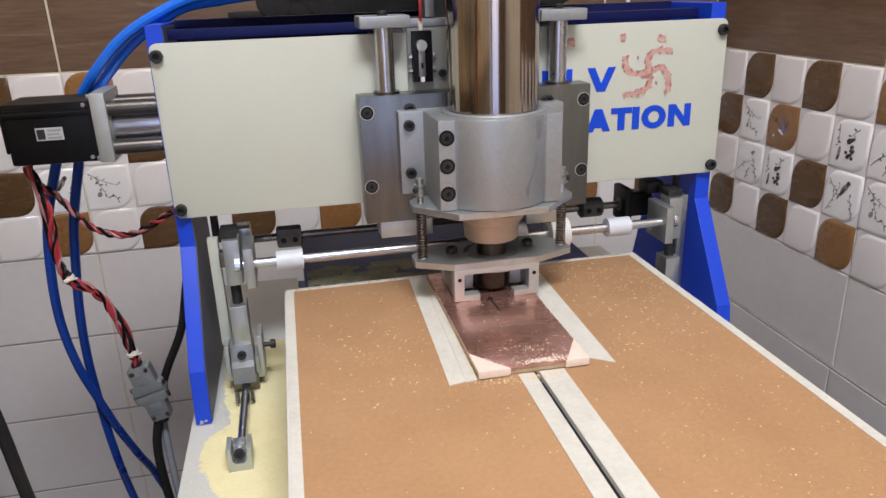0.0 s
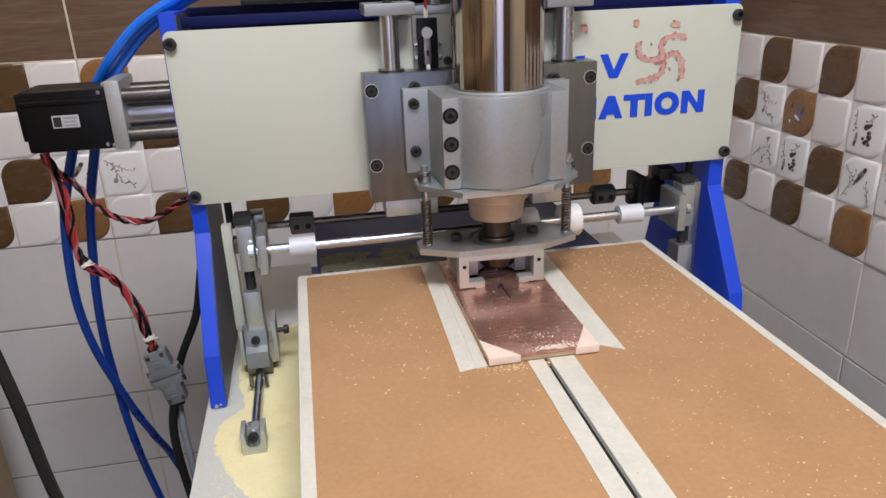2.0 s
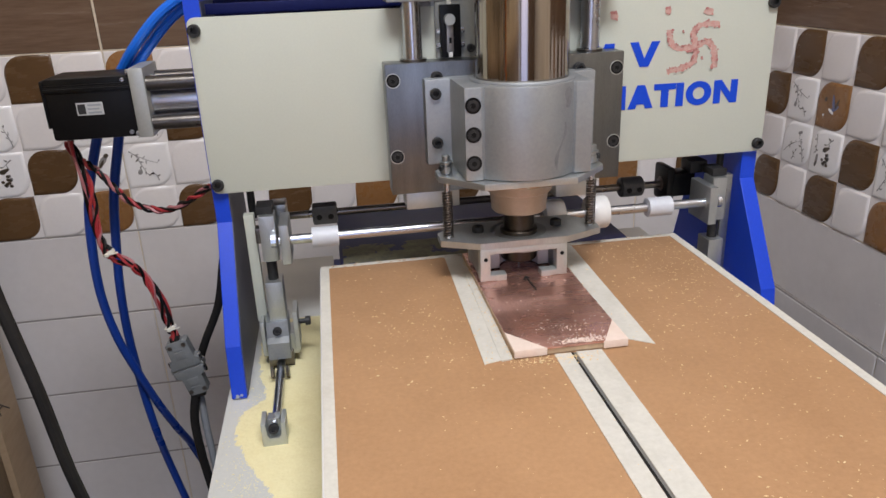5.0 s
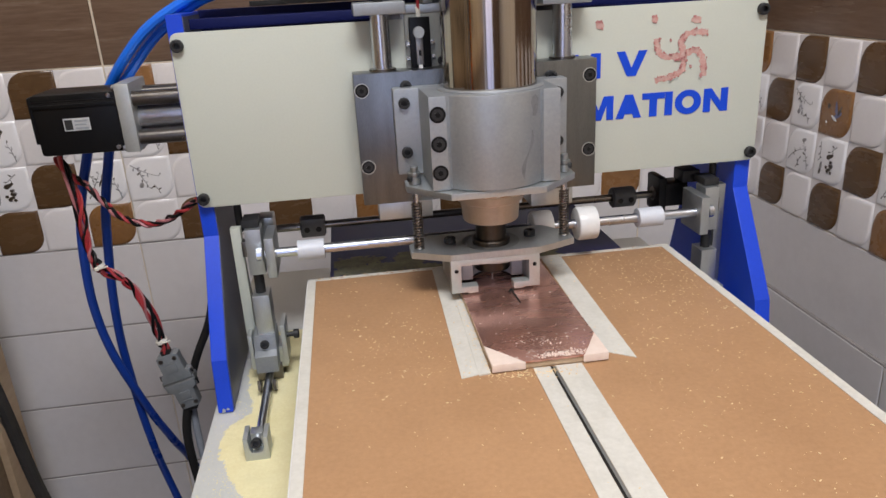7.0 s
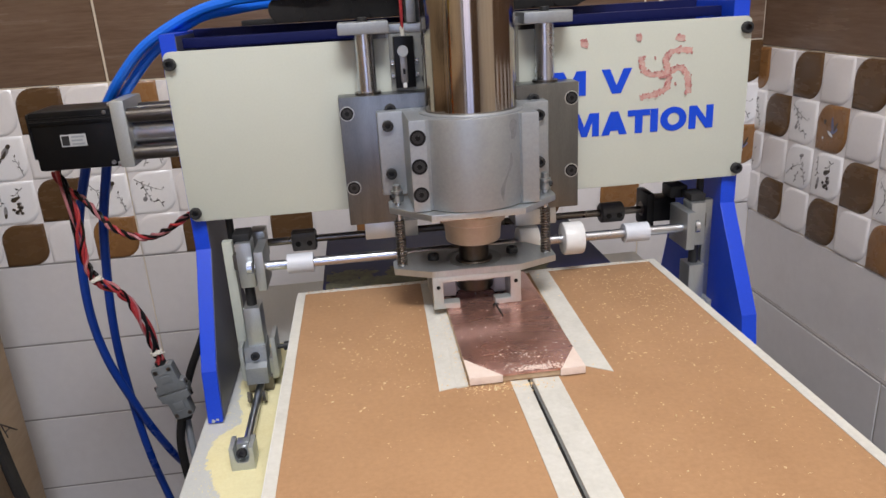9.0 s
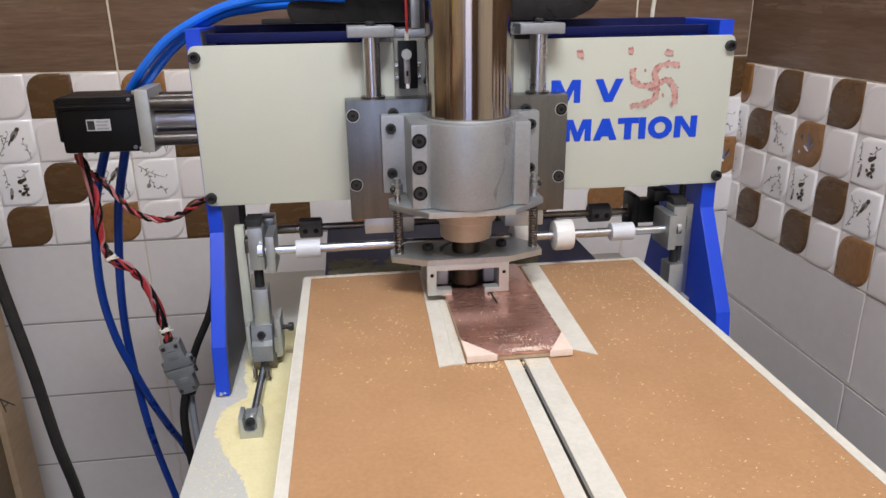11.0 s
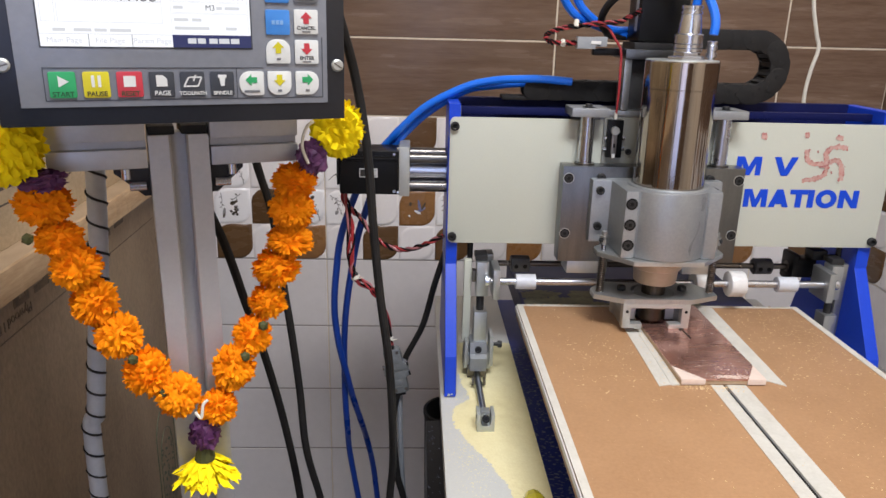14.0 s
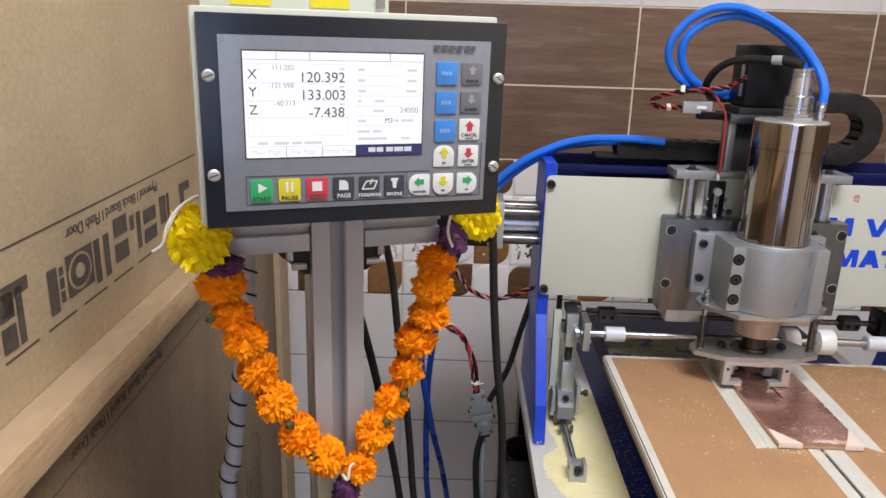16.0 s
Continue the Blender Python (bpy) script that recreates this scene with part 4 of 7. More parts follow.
part("lever_foot", boxed(AX - 0.0515, AX - 0.0478, -0.0140, -0.0098, 0.2005, 0.2050, 0.0006), WHITE_PLASTIC, switch)
for x in (AX - 0.0595, AX - 0.0375):
    for z in (0.2110, 0.2240):
        cap_screw((x, -0.0060, z), (math.copysign(1, x - AX + 0.0485), 0, 0), 0.0026, switch, "screw", CHROME)
part("switch_plate", boxed(AX - 0.0640, AX - 0.0335, 0.0065, 0.0105, 0.1950, 0.2505, 0.0008), ALU, x_carriage, "thin aluminium plate behind the switch")
bm = bmesh.new()
tube(bm, [(AX - 0.0485, -0.003, 0.247), (-0.0665, -0.006, 0.262), (-0.0667, -0.008, 0.280), (-0.0672, -0.008, 0.305), (-0.0684, -0.006, 0.329), (-0.0758, -0.004, 0.342), (-0.0852, 0.0, 0.355), (-0.1000, 0.0, 0.359)], 0.0015, 8)
part("switch_wire", bm, RED_WIRE, switch, "red wire")
part("wire_sleeve", rod((AX - 0.0485, -0.003, 0.2465), (AX - 0.0487, -0.004, 0.2560), 0.0022, 10), STRING, switch, "pale sleeve on the wire")

# ---- the spindle head, which also goes up and down ----
SX, SY = AX + 0.003, -0.070
head = thing("drilling_spindle", (AX, AY, 0.10), "polished water-cooled drilling spindle in an aluminium clamp", "spindle")
z_plate = part("z_plate", boxed(AX - 0.1135, AX + 0.1135, -0.0290, -0.003, 0.079, 0.2015, 0.0012), BRUSHED, head, "machined aluminium plate")
for s in (-1, 1):
    for z in (0.1865, 0.116):
        sunk_screw((AX + s * 0.1065, -0.0290, z), 0.0062, z_plate, ALU_PALE)
    bush = part("bush", rod((AX + s * 0.085, -0.012, 0.2015), (AX + s * 0.085, -0.012, 0.2035), 0.0125), DARK_STEEL, z_plate)
for x0, x1 in ((-0.1000, -0.0480), (0.0500, 0.0920)):
    part("lower_block", boxed(AX + x0, AX + x1, -0.0260, 0.010, 0.0620, 0.0788, 0.001), PLATE, z_plate, "pale bearing block under the plate")

for x in (-0.0665, 0.0690):
    cap_screw((AX + x, -0.0290, 0.1880), (0, -1, 0), 0.0055, z_plate)

clamp_flange = part("clamp_flange", boxed(AX - 0.080, AX + 0.080, -0.045, -0.0290, 0.110, 0.1880, 0.002), CAST, head, "cast clamp flange")
for s in (-1, 1):
    for z in (0.1755, 0.131):
        cap_screw((AX + s * 0.0705, -0.045, z), (0, -1, 0), 0.0052, clamp_flange)
bm = bmesh.new()
n = 40
ring_pts = [(AX + 0.0535 * math.cos(a), AY + 0.0535 * math.sin(a)) for a in [math.pi + 0.72 + (math.pi - 1.44) * k / n for k in range(n + 1)]]
outline = [(AX - 0.0570, -0.045), (AX - 0.0555, -0.107), (AX - 0.0415, -0.107)] + [p for p in ring_pts if abs(p[0] - AX) < 0.0400] + [(AX + 0.0405, -0.107), (AX + 0.0550, -0.107), (AX + 0.0565, -0.045)]
prism(bm, outline, "z", 0.109, 0.1885, 0.0018)
clamp = part("clamp", bm, CAST, head, "grey cast aluminium spindle clamp")
for z in (0.1735, 0.1490, 0.1245):
    sunk_screw((AX - 0.0486, -0.107, z), 0.0068, clamp)
bm = bmesh.new()
rows = []
for k in range(9):
    u = k / 8
    a, w = -math.pi / 2 + 0.40 + 0.16 * u - 0.05 * math.sin(6 * u), (0.010 + 0.035 * u * (1 - u) * 4) * (0.8 + 0.4 * math.sin(9 * u))
    rows.append([bm.verts.new((AX + 0.0537 * math.cos(a + e * w), AY + 0.0537 * math.sin(a + e * w), 0.116 + 0.040 * u)) for e in (-1, 1)])
for lo, hi in zip(rows, rows[1:]):
    bm.faces.new((lo[0], lo[1], hi[1], hi[0]))
part("coolant_stain", bm, CAST_STAIN, clamp, "grey streak run down the clamp")
bm = bmesh.new()
spot = [bm.verts.new((AX + 0.0537 * math.cos(-0.93 + 0.09 * math.cos(k * 0.7) * (1 + 0.4 * math.sin(k * 2.3))), AY + 0.0537 * math.sin(-0.93 + 0.09 * math.cos(k * 0.7) * (1 + 0.4 * math.sin(k * 2.3))), 0.176 + 0.009 * math.sin(k * 0.7))) for k in range(9)]
bm.faces.new(spot)
part("coolant_stain", bm, CAST_STAIN, clamp, "grey spot on the clamp")
bm = bmesh.new()
lathe(bm, [(0.0465, 0.1875), (0.0465, 0.1895), (0.0452, 0.1907), (0.0425, 0.1907), (0.0415, 0.1900)], SX, SY, 48)
part("collar_ring", bm, CAST, clamp, "rounded rim of the clamp")
bm = bmesh.new()
lathe(bm, [(0.034, 0.098), (0.0405, 0.099), (0.0405, 0.300), (0.0401, 0.3003), (0.0401, 0.3012), (0.0406, 0.3015), (0.0406, 0.3300), (0.0398, 0.3312)], SX, SY, 96)
body = part("spindle_body", bm, STEEL, head, "mirror-polished steel spindle body")
bm = bmesh.new()
lathe(bm, [(0.0395, 0.3300), (0.0397, 0.3314), (0.0390, 0.3322), (0.012, 0.3324)], SX, SY, 72)
part("top_cap", bm, ALU_PALE, body, "pale turned top of the spindle")
bm = bmesh.new()
lathe(bm, [(0.0210, 0.3325), (0.0210, 0.3350), (0.0195, 0.3365), (0.0150, 0.3370), (0.0150, 0.3400)], SX + 0.004, SY, 6)
part("plug_nut", bm, CHROME, body, "hexagonal chrome nut")
bm = bmesh.new()
lathe(bm, [(0.0150, 0.3400), (0.0158, 0.3410), (0.0158, 0.3440), (0.0148, 0.3446), (0.0158, 0.3452), (0.0158, 0.3485), (0.0148, 0.3491), (0.0158, 0.3497), (0.0158, 0.3590), (0.0128, 0.3605), (0.0122, 0.3700), (0.0108, 0.3800), (0.0118, 0.3810), (0.0118, 0.3835), (0.0105, 0.3840), (0.0105, 0.3858), (0.0118, 0.3864), (0.0118, 0.3895), (0.0090, 0.3905)], SX + 0.004, SY, 32)
part("power_plug", bm, CHROME, body, "chrome cable plug")
for x, y in ((SX + 0.034, SY + 0.006), (SX + 0.012, SY + 0.033)):
    bm = bmesh.new()
    lathe(bm, [(0.0040, 0.3322), (0.0040, 0.3345), (0.0062, 0.3350), (0.0062, 0.3395), (0.0048, 0.3400), (0.0048, 0.3425), (0.0062, 0.3430), (0.0062, 0.3470), (0.0050, 0.3475), (0.0060, 0.3485), (0.0060, 0.3520), (0.0045, 0.3530)], x, y, 16)
    part("hose_fitting", bm, CHROME, body, "ribbed chrome hose fitting")


def wing_plate(bm, z0, z1, hole=0.0, front=-0.118):
    outline = [(-0.076, -0.060), (-0.076, -0.080), (-0.042, front), (0.040, front), (0.076, -0.082), (0.076, -0.062), (0.056, -0.038), (-0.056, -0.038)]
    outer = [(AX + x, y) for x, y in outline]
    if not hole:
        prism(bm, outer, "z", z0, z1, 0.0007)
        return
    angles = sorted([2 * math.pi * k / 32 - math.pi for k in range(32)] + [math.atan2(y - AY, x - AX) for x, y in outer])
    m = len(angles)
    inner = [(AX + hole * math.cos(a), AY + hole * math.sin(a)) for a in angles]
    dense = []
    for a in angles:
        d = Vector((math.cos(a), math.sin(a)))
        best = None
        for p, q in zip(outer, outer[1:] + outer[:1]):
            p, q = Vector(p) - Vector((AX, AY)), Vector(q) - Vector((AX, AY))
            e = q - p
            den = d.x * e.y - d.y * e.x
            if abs(den) > 1e-9:
                u, w = (p.x * e.y - p.y * e.x) / den, (p.x * d.y - p.y * d.x) / den
                if u > 0 and -1e-6 <= w <= 1 + 1e-6 and (best is None or u < best):
                    best = u
        dense.append((AX + d.x * best, AY + d.y * best))
    rings = [[bm.verts.new((*p, z)) for p in ps] for ps, z in ((inner, z0), (dense, z0), (dense, z1), (inner, z1))]
    for a, b in zip(rings, rings[1:] + rings[:1]):
        for k in range(m):
            bm.faces.new((a[k], a[(k + 1) % m], b[(k + 1) % m], b[k]))
    bmesh.ops.recalc_face_normals(bm, faces=bm.faces[:])


bm = bmesh.new()
wing_plate(bm, 0.1025, 0.1085)
part("upper_plate", bm, PLATE, head, "aluminium plate under the clamp")
bm = bmesh.new()
lathe(bm, [(0.0215, 0.0688), (0.0243, 0.0692), (0.0255, 0.0705), (0.0262, 0.0800), (0.0272, 0.0870), (0.0300, 0.0885), (0.0306, 0.0900), (0.0306, 0.1025)], AX, SY, 48)
part("spindle_nose", bm, BRONZE, head, "warm-toned turned spindle nose")
bm = bmesh.new()
lathe(bm, [(0.0060, 0.0205), (0.0162, 0.0208), (0.0174, 0.0225), (0.0174, 0.0440), (0.0168, 0.0445), (0.0168, 0.0455), (0.0176, 0.0460), (0.0176, 0.0500), (0.0172, 0.0506), (0.0150, 0.0510), (0.0142, 0.0514), (0.0142, 0.0775)], AX, SY, 40)
collet = part("collet_nut", bm, COLLET, head, "dark collet nut")
bm = bmesh.new()
lathe(bm, [(0.0004, 0.0075), (0.0007, 0.009), (0.0007, 0.026), (0.0016, 0.028), (0.0016, 0.0395)], AX, SY, 12)
part("drill_bit", bm, CHROME, collet, "thin drill bit")

# ---- the sprung presser foot round the drill ----
foot = thing("presser_foot", (AX, AY, 0.0), "aluminium presser foot on two sprung pins round the drill", "presser foot")
bm = bmesh.new()
wing_plate(bm, 0.0400, 0.0460, 0.0265, -0.0975)
lower_plate = part("lower_plate", bm, PLATE, foot, "aluminium foot plate with a round opening")
for s in (-1, 1):
    cap_screw((AX + s * 0.038, AY + 0.004, 0.0465), (0, 0, 1), 0.0055, lower_plate)
    x = AX + s * 0.0680
    pin = part("pin", rod((x, -0.075, 0.0465), (x, -0.075, 0.120), 0.0029), CHROME, foot)
    bm = bmesh.new()
    lathe(bm, [(0.0052, 0.1087), (0.0056, 0.1092), (0.0056, 0.1150), (0.0042, 0.1152), (0.0042, 0.1165), (0.0056, 0.1168), (0.0056, 0.1190), (0.0036, 0.1193), (0.0036, 0.124), (0.003, 0.1245)], x, -0.075, 16)
    part("pin_collar", bm, ALU, pin, "clamped collar on the pin")
    cap_screw((x + s * 0.004, -0.078, 0.114), (s, -0.5, 0), 0.0026, pin, "grub_screw")
    bm = bmesh.new()
    tube(bm, [(x + 0.0044 * math.cos(a), -0.075 + 0.0044 * math.sin(a), 0.047 + 0.0440 * a / (2 * math.pi * 17)) for a in [2 * math.pi * k / 10 for k in range(171)]], 0.0007, 5, 1)
    part("spring", bm, DARK_STEEL, foot, "dark coil spring")
bm = bmesh.new()
prism(bm, [(AX - 0.043, 0.0400), (AX - 0.043, 0.0085), (AX - 0.028, 0.0085), (AX - 0.028, 0.0075), (AX - 0.0185, 0.0075), (AX - 0.0185, 0.0140), (AX - 0.0335, 0.0140), (AX - 0.0335, 0.0345), (AX + 0.0290, 0.0345), (AX + 0.0290, 0.0140), (AX + 0.0145, 0.0140), (AX + 0.0145, 0.0075), (AX + 0.024, 0.0075), (AX + 0.024, 0.0085), (AX + 0.039, 0.0085), (AX + 0.039, 0.0400)], "y", -0.0975, -0.0865, 0.0006)
leg = part("foot_bracket", bm, ALU_PALE, foot, "aluminium bracket standing on the board")
for x in (-0.0380, 0.0340):
    part("screw_hole", rod((AX + x, -0.0978, 0.0300), (AX + x, -0.0955, 0.0300), 0.0019, 14), BLACK, leg)
arc = [math.pi * k / 24 for k in range(25)]
bay = [(AX + 0.0188 * math.cos(a), SY + 0.0188 * math.sin(a)) for a in arc]
outline = [(AX + 0.0293, -0.0475), (AX + 0.0293, SY)] + bay + [(AX - 0.0333, SY), (AX - 0.0333, -0.0475)]
bm = bmesh.new()
prism(bm, outline, "z", 0.0092, 0.0400, 0.0003)
part("bore_block", bm, COLLAR, foot, "grey block with a half-round bay behind the drill")
# A black strip fills the gap above the copper, in place of its shadow.
bm = bmesh.new()
prism(bm, outline, "z", 0.0077, 0.0091)
part("bore_rim", bm, RUBBER, foot, "dark strip added for the shade in the gap under the block")
part("rear_wall", boxed(AX - 0.043, AX + 0.039, -0.0470, -0.0370, 0.0080, 0.0400, 0.0006), ALU_PALE, foot, "closed rear wall of the foot")
for x in (-0.0380, 0.0340):
    part("foot_runner", boxed(AX + x - 0.0045, AX + x + 0.0045, -0.0865, -0.047, 0.0095, 0.0400, 0.0005), ALU, foot)
bm = bmesh.new()
lathe(bm, [(0.0262, 0.0330), (0.0262, 0.0405), (0.0225, 0.0412), (0.0225, 0.0440), (0.0262, 0.0458)], SX, SY, 40)
part("bush", bm, ALU, foot, "turned bush set in the plate")

# ---- the roller bar across the machine and its posts ----
bar = thing("roller_bar", (0, -0.017, 0.0), "polished bar with collars and white rollers across the bed", "roller bar")
part("bar_rod", rod((-0.226, -0.017, 0.037), (0.222, -0.017, 0.037), 0.0048), CHROME, bar)
for x in (-0.181, 0.1645):
    part("collar", rod((x - 0.0128, -0.017, 0.037), (x + 0.0128, -0.017, 0.037), 0.0100, 28), COLLAR, bar, "pale anodised collar")
for x in (0.050, 0.0965):
    bm = bmesh.new()
    lathe(bm, [(0.0145, -0.0105), (0.0162, -0.0100), (0.0170, -0.0085), (0.0170, 0.0085), (0.0162, 0.0100), (0.0145, 0.0105)], 0, 0, 36)
    bm.transform(pose(x, -0.017, 0.037, 0, 90, 0))
    part("roller", bm, WHITE_PLASTIC, bar, "white plastic roller")

screw_bar = thing("threaded_bar", (0, 0.045, 0.0), "black bar with black collars behind the roller bar", "bar")
part("bar_rod", rod((-0.232, 0.045, 0.0415), (0.215, 0.045, 0.0415), 0.004), DARK_STEEL, screw_bar)
for x in (-0.1805, 0.1595):
    bm = bmesh.new()
    lathe(bm, [(0.0095, -0.0130), (0.0112, -0.0115), (0.0112, 0.0115), (0.0095, 0.0130)], 0, 0, 24)
    bm.transform(pose(x, 0.045, 0.0415, 0, 90, 0))
    if x < 0:
        box(bm, x - 0.0125, x + 0.0125, 0.0335, 0.045, 0.0320, 0.0520, 0.002)
    c = part("clamp_collar", bm, DARK_COLLAR, screw_bar, "black split collar")
    for dx in (-0.006, 0.006):
        part("screw_hole", rod((x + dx, 0.0331, 0.0405), (x + dx, 0.036, 0.0405), 0.0030, 14), BLACK, c)


def guide_post(mirror, label):
    """The sprung post at one end of the roller bar."""
    x = lambda v: v * mirror  # noqa: E731
    t = thing("guide_post", (x(0.242), 0.0, -0.1055), label, "guide post", "posts of the roller bar")

    def b(name, x0, x1, y0, y1, z0, z1, material, bevel=0.0008, note=""):
        lo, hi = sorted((x(x0), x(x1)))
        return part(name, boxed(lo, hi, y0, y1, z0, z1, bevel), material, t, note)
    b("back_strip", 0.2495, 0.2595, 0.006, 0.016, -0.058, 0.0580, CREAM if mirror < 0 else ALU, note="upright guide strip")
    b("upper_block", 0.2285, 0.2440, -0.010, 0.012, 0.013, 0.0600, PLATE)
    b("block_cap", 0.2300, 0.2460, -0.004, 0.020, 0.0602, 0.0680, BLACK_OXIDE)
    b("strip_spacer", 0.2442, 0.2493, -0.002, 0.010, 0.030, 0.046, DARK_STEEL)
    b("bar_arm", 0.2150, 0.2240, -0.030, 0.014, 0.016, 0.0560, PLATE)
    part("lift_screw", rod((x(0.2375), 0.0, -0.012), (x(0.2375), 0.0, 0.016), 0.0052), BLACK_OXIDE, t)
    b("lower_block", 0.2285, 0.2455, -0.012, 0.012, -0.056, -0.009, PLATE)
    b("yoke", 0.2200, 0.2570, -0.006, 0.021, -0.094, -0.070, PLATE)
    b("yoke_cheek", 0.2180, 0.2230, -0.012, 0.019, -0.088, -0.044, ALU_PALE)
    b("yoke_cheek", 0.2520, 0.2565, -0.012, 0.019, -0.088, -0.052, ALU_PALE)
    bm = bmesh.new()
    prism(bm, [(0.010, -0.050), (-0.016, -0.051), (-0.019, -0.066), (-0.026, -0.070), (-0.026, -0.088), (0.010, -0.088)], "x", *sorted((x(0.2275), x(0.2500))), 0.0008)
    foot_block = part("foot_block", bm, CAST, t, "block with a sloped front")
    cap_screw((x(0.239), -0.0175, -0.060), (0, -0.95, 0.25), 0.0046, foot_block)
    b("stand", 0.226, 0.252, -0.012, 0.016, -0.1055, -0.088, DARK_STEEL)
    pin = part("side_screw", rod((x(0.222), 0.0, -0.060), (x(0.209), 0.0, -0.060), 0.0026, 12), BLACK_OXIDE, t)
    cap_screw((x(0.210), 0.0, -0.060), (x(-1), 0, 0), 0.0048, pin)
    part("top_screw", rod((x(0.2515), 0.022, 0.05), (x(0.2515), 0.022, 0.082), 0.0038, 12), BLACK_OXIDE, t)
    part("bar_nut", rod((x(0.2285), -0.017, 0.037), (x(0.2335), -0.017, 0.037), 0.0065, 12), CHROME, t)
    if mirror < 0:
        b("bar_bearing", 0.219, 0.234, 0.026, 0.050, 0.028, 0.060, ALU, note="block that carries the rear bar")
    else:
        b("bar_bearing", 0.194, 0.203, 0.026, 0.060, 0.024, 0.064, BLACK, 0.003, "black plate that carries the rear bar")
        b("bearing_arm", 0.2032, 0.2285, 0.030, 0.056, 0.030, 0.056, BLACK, 0.002)
        b("bearing_cap", 0.2200, 0.2400, 0.026, 0.050, 0.0565, 0.070, BLACK_OXIDE, 0.002)
        part("bearing_hole", rod((0.1935, 0.043, 0.043), (0.1945, 0.043, 0.043), 0.008), DARK_STEEL, t)
    return t


left_post = guide_post(-1, "aluminium guide post with a spring screw, on the dusty base")
guide_post(1, "aluminium guide post with a black block, beside the blue plate")
part("front_rod", rod((-0.239, -0.013, -0.0965), (-0.239, -0.130, -0.0965), 0.0042), CHROME, left_post, "polished rod running forward along the base")
bm = bmesh.new()
prism(bm, [(-0.2495, -0.1055), (-0.2285, -0.1055), (-0.2285, -0.0820), (-0.2325, -0.0820), (-0.2330, -0.0930), (-0.2350, -0.0965), (-0.2430, -0.0965), (-0.2450, -0.0930), (-0.2455, -0.0820), (-0.2495, -0.0820)], "y", -0.150, -0.128, 0.0006)
front_block = part("rod_block", bm, ALU_PALE, left_post, "aluminium rod support")
part("notch_floor", boxed(-0.2445, -0.2335, -0.140, -0.129, -0.0965, -0.0835, 0.0006), PLATE, front_block)
cap_screw((-0.239, -0.1470, -0.0885), (0, -1, 0.35), 0.0046, front_block)
part("screw_shank", rod((-0.239, -0.1470, -0.0885), (-0.239, -0.137, -0.0915), 0.0035, 14), CHROME, front_block)
part("screw_hole", rod((-0.2498, -0.139, -0.090), (-0.248, -0.139, -0.090), 0.0024, 14), BLACK, front_block)
for s in (-1, 1):
    bm = bmesh.new()
    prism(bm, [(-0.030, -0.0965), (-0.044, -0.086), (-0.046, -0.0965), (-0.036, -0.1035)], "x", -0.239 + s * 0.006, -0.239 + s * 0.009)
    part("spring_clip", bm, DARK_STEEL, left_post)

# ---- the control stand ----
TURN = 21.3
stand = thing("control_stand", pose(-0.4905, -0.3925, GROUND, 0, 0, TURN), "aluminium profile stand carrying the control box", "stand")


def profile(bm, half, z0, z1):
    """A slotted square profile, upright: lips on each face, and a wider hollow behind the slot."""
    s, g, lip, w, d = half, half * 0.26, half * 0.14, half * 0.42, half * 0.62
    loop = []
    for k in range(4):
        c, sn = [(1, 0), (0, 1), (-1, 0), (0, -1)][k]
        pts = [(s, -s), (s, -g * 1.25), (s - lip * 0.5, -g), (s - lip, -g), (s - lip, -w), (s - d, -g), (s - d, g), (s - lip, w), (s - lip, g), (s - lip * 0.5, g), (s, g * 1.25)]
        loop += [(x * c - y * sn, x * sn + y * c) for x, y in pts]
    prism(bm, loop, "z", z0, z1, 0.0)


bm = bmesh.new()
profile(bm, 0.0192, 0.0, 1.2300)
part("upright", bm, PROFILE, stand, "slotted aluminium profile", local=True)
for x in (-0.0105, 0.0105):
    bm = bmesh.new()
    box(bm, x - 0.0085, x + 0.0085, -0.017, 0.017, 1.2300, 1.2360, 0.001)
    part("end_cap", bm, RUBBER, stand, "black plastic end cap", local=True)
for s in (-1, 1):
    bm = bmesh.new()
    x0, x1 = sorted((s * 0.0204, s * 0.0800))
    box(bm, x0, x1, -0.0185, 0.0185, 1.2085, 1.2212, 0.0007)
    box(bm, x0, x1, -0.0110, 0.0110, 1.2212, 1.2268, 0.0)
    box(bm, x0, x1, -0.0185, 0.0185, 1.2268, 1.2400, 0.0007)
    part("crossbar", bm, PROFILE, stand, "short slotted crossbar", local=True)
    # The bracket's black colour stands in for the shadow below the crossbar.
    bm = bmesh.new()
    prism(bm, [(s * 0.0196, 1.2085), (s * 0.0420, 1.2085), (s * 0.0420, 1.2045), (s * 0.0240, 1.1880), (s * 0.0196, 1.1880)], "y", -0.010, 0.010)
    bracket = part("corner_bracket", bm, BLACK_OXIDE, stand, "cast corner bracket, blackened for the shade under the crossbar", local=True)
    for a, b in (((s * 0.0225, -0.0, 1.1955), (s * 0.0330, -0.0, 1.1955)), ((s * 0.0345, 0.0, 1.2075), (s * 0.0345, 0.0, 1.2005))):
        bm = bmesh.new()
        cyl(bm, (a[0], -0.0112, a[2]), (b[0], -0.0112, b[2]), 0.0034, 14)
        part("bolt", bm, CHROME, bracket, "bright socket bolt", local=True)
bm = bmesh.new()
box(bm, -0.20, 0.20, -0.20, 0.20, 0.0, 0.02, 0.002)
part("foot_plate", bm, BLACK, stand, local=True)

BOX = pose(-0.4565, -0.4725, 0.3575, 1.5, 0, TURN)
control = thing("control_box", BOX, "black CNC control panel with a lit screen on a stand", "control panel")


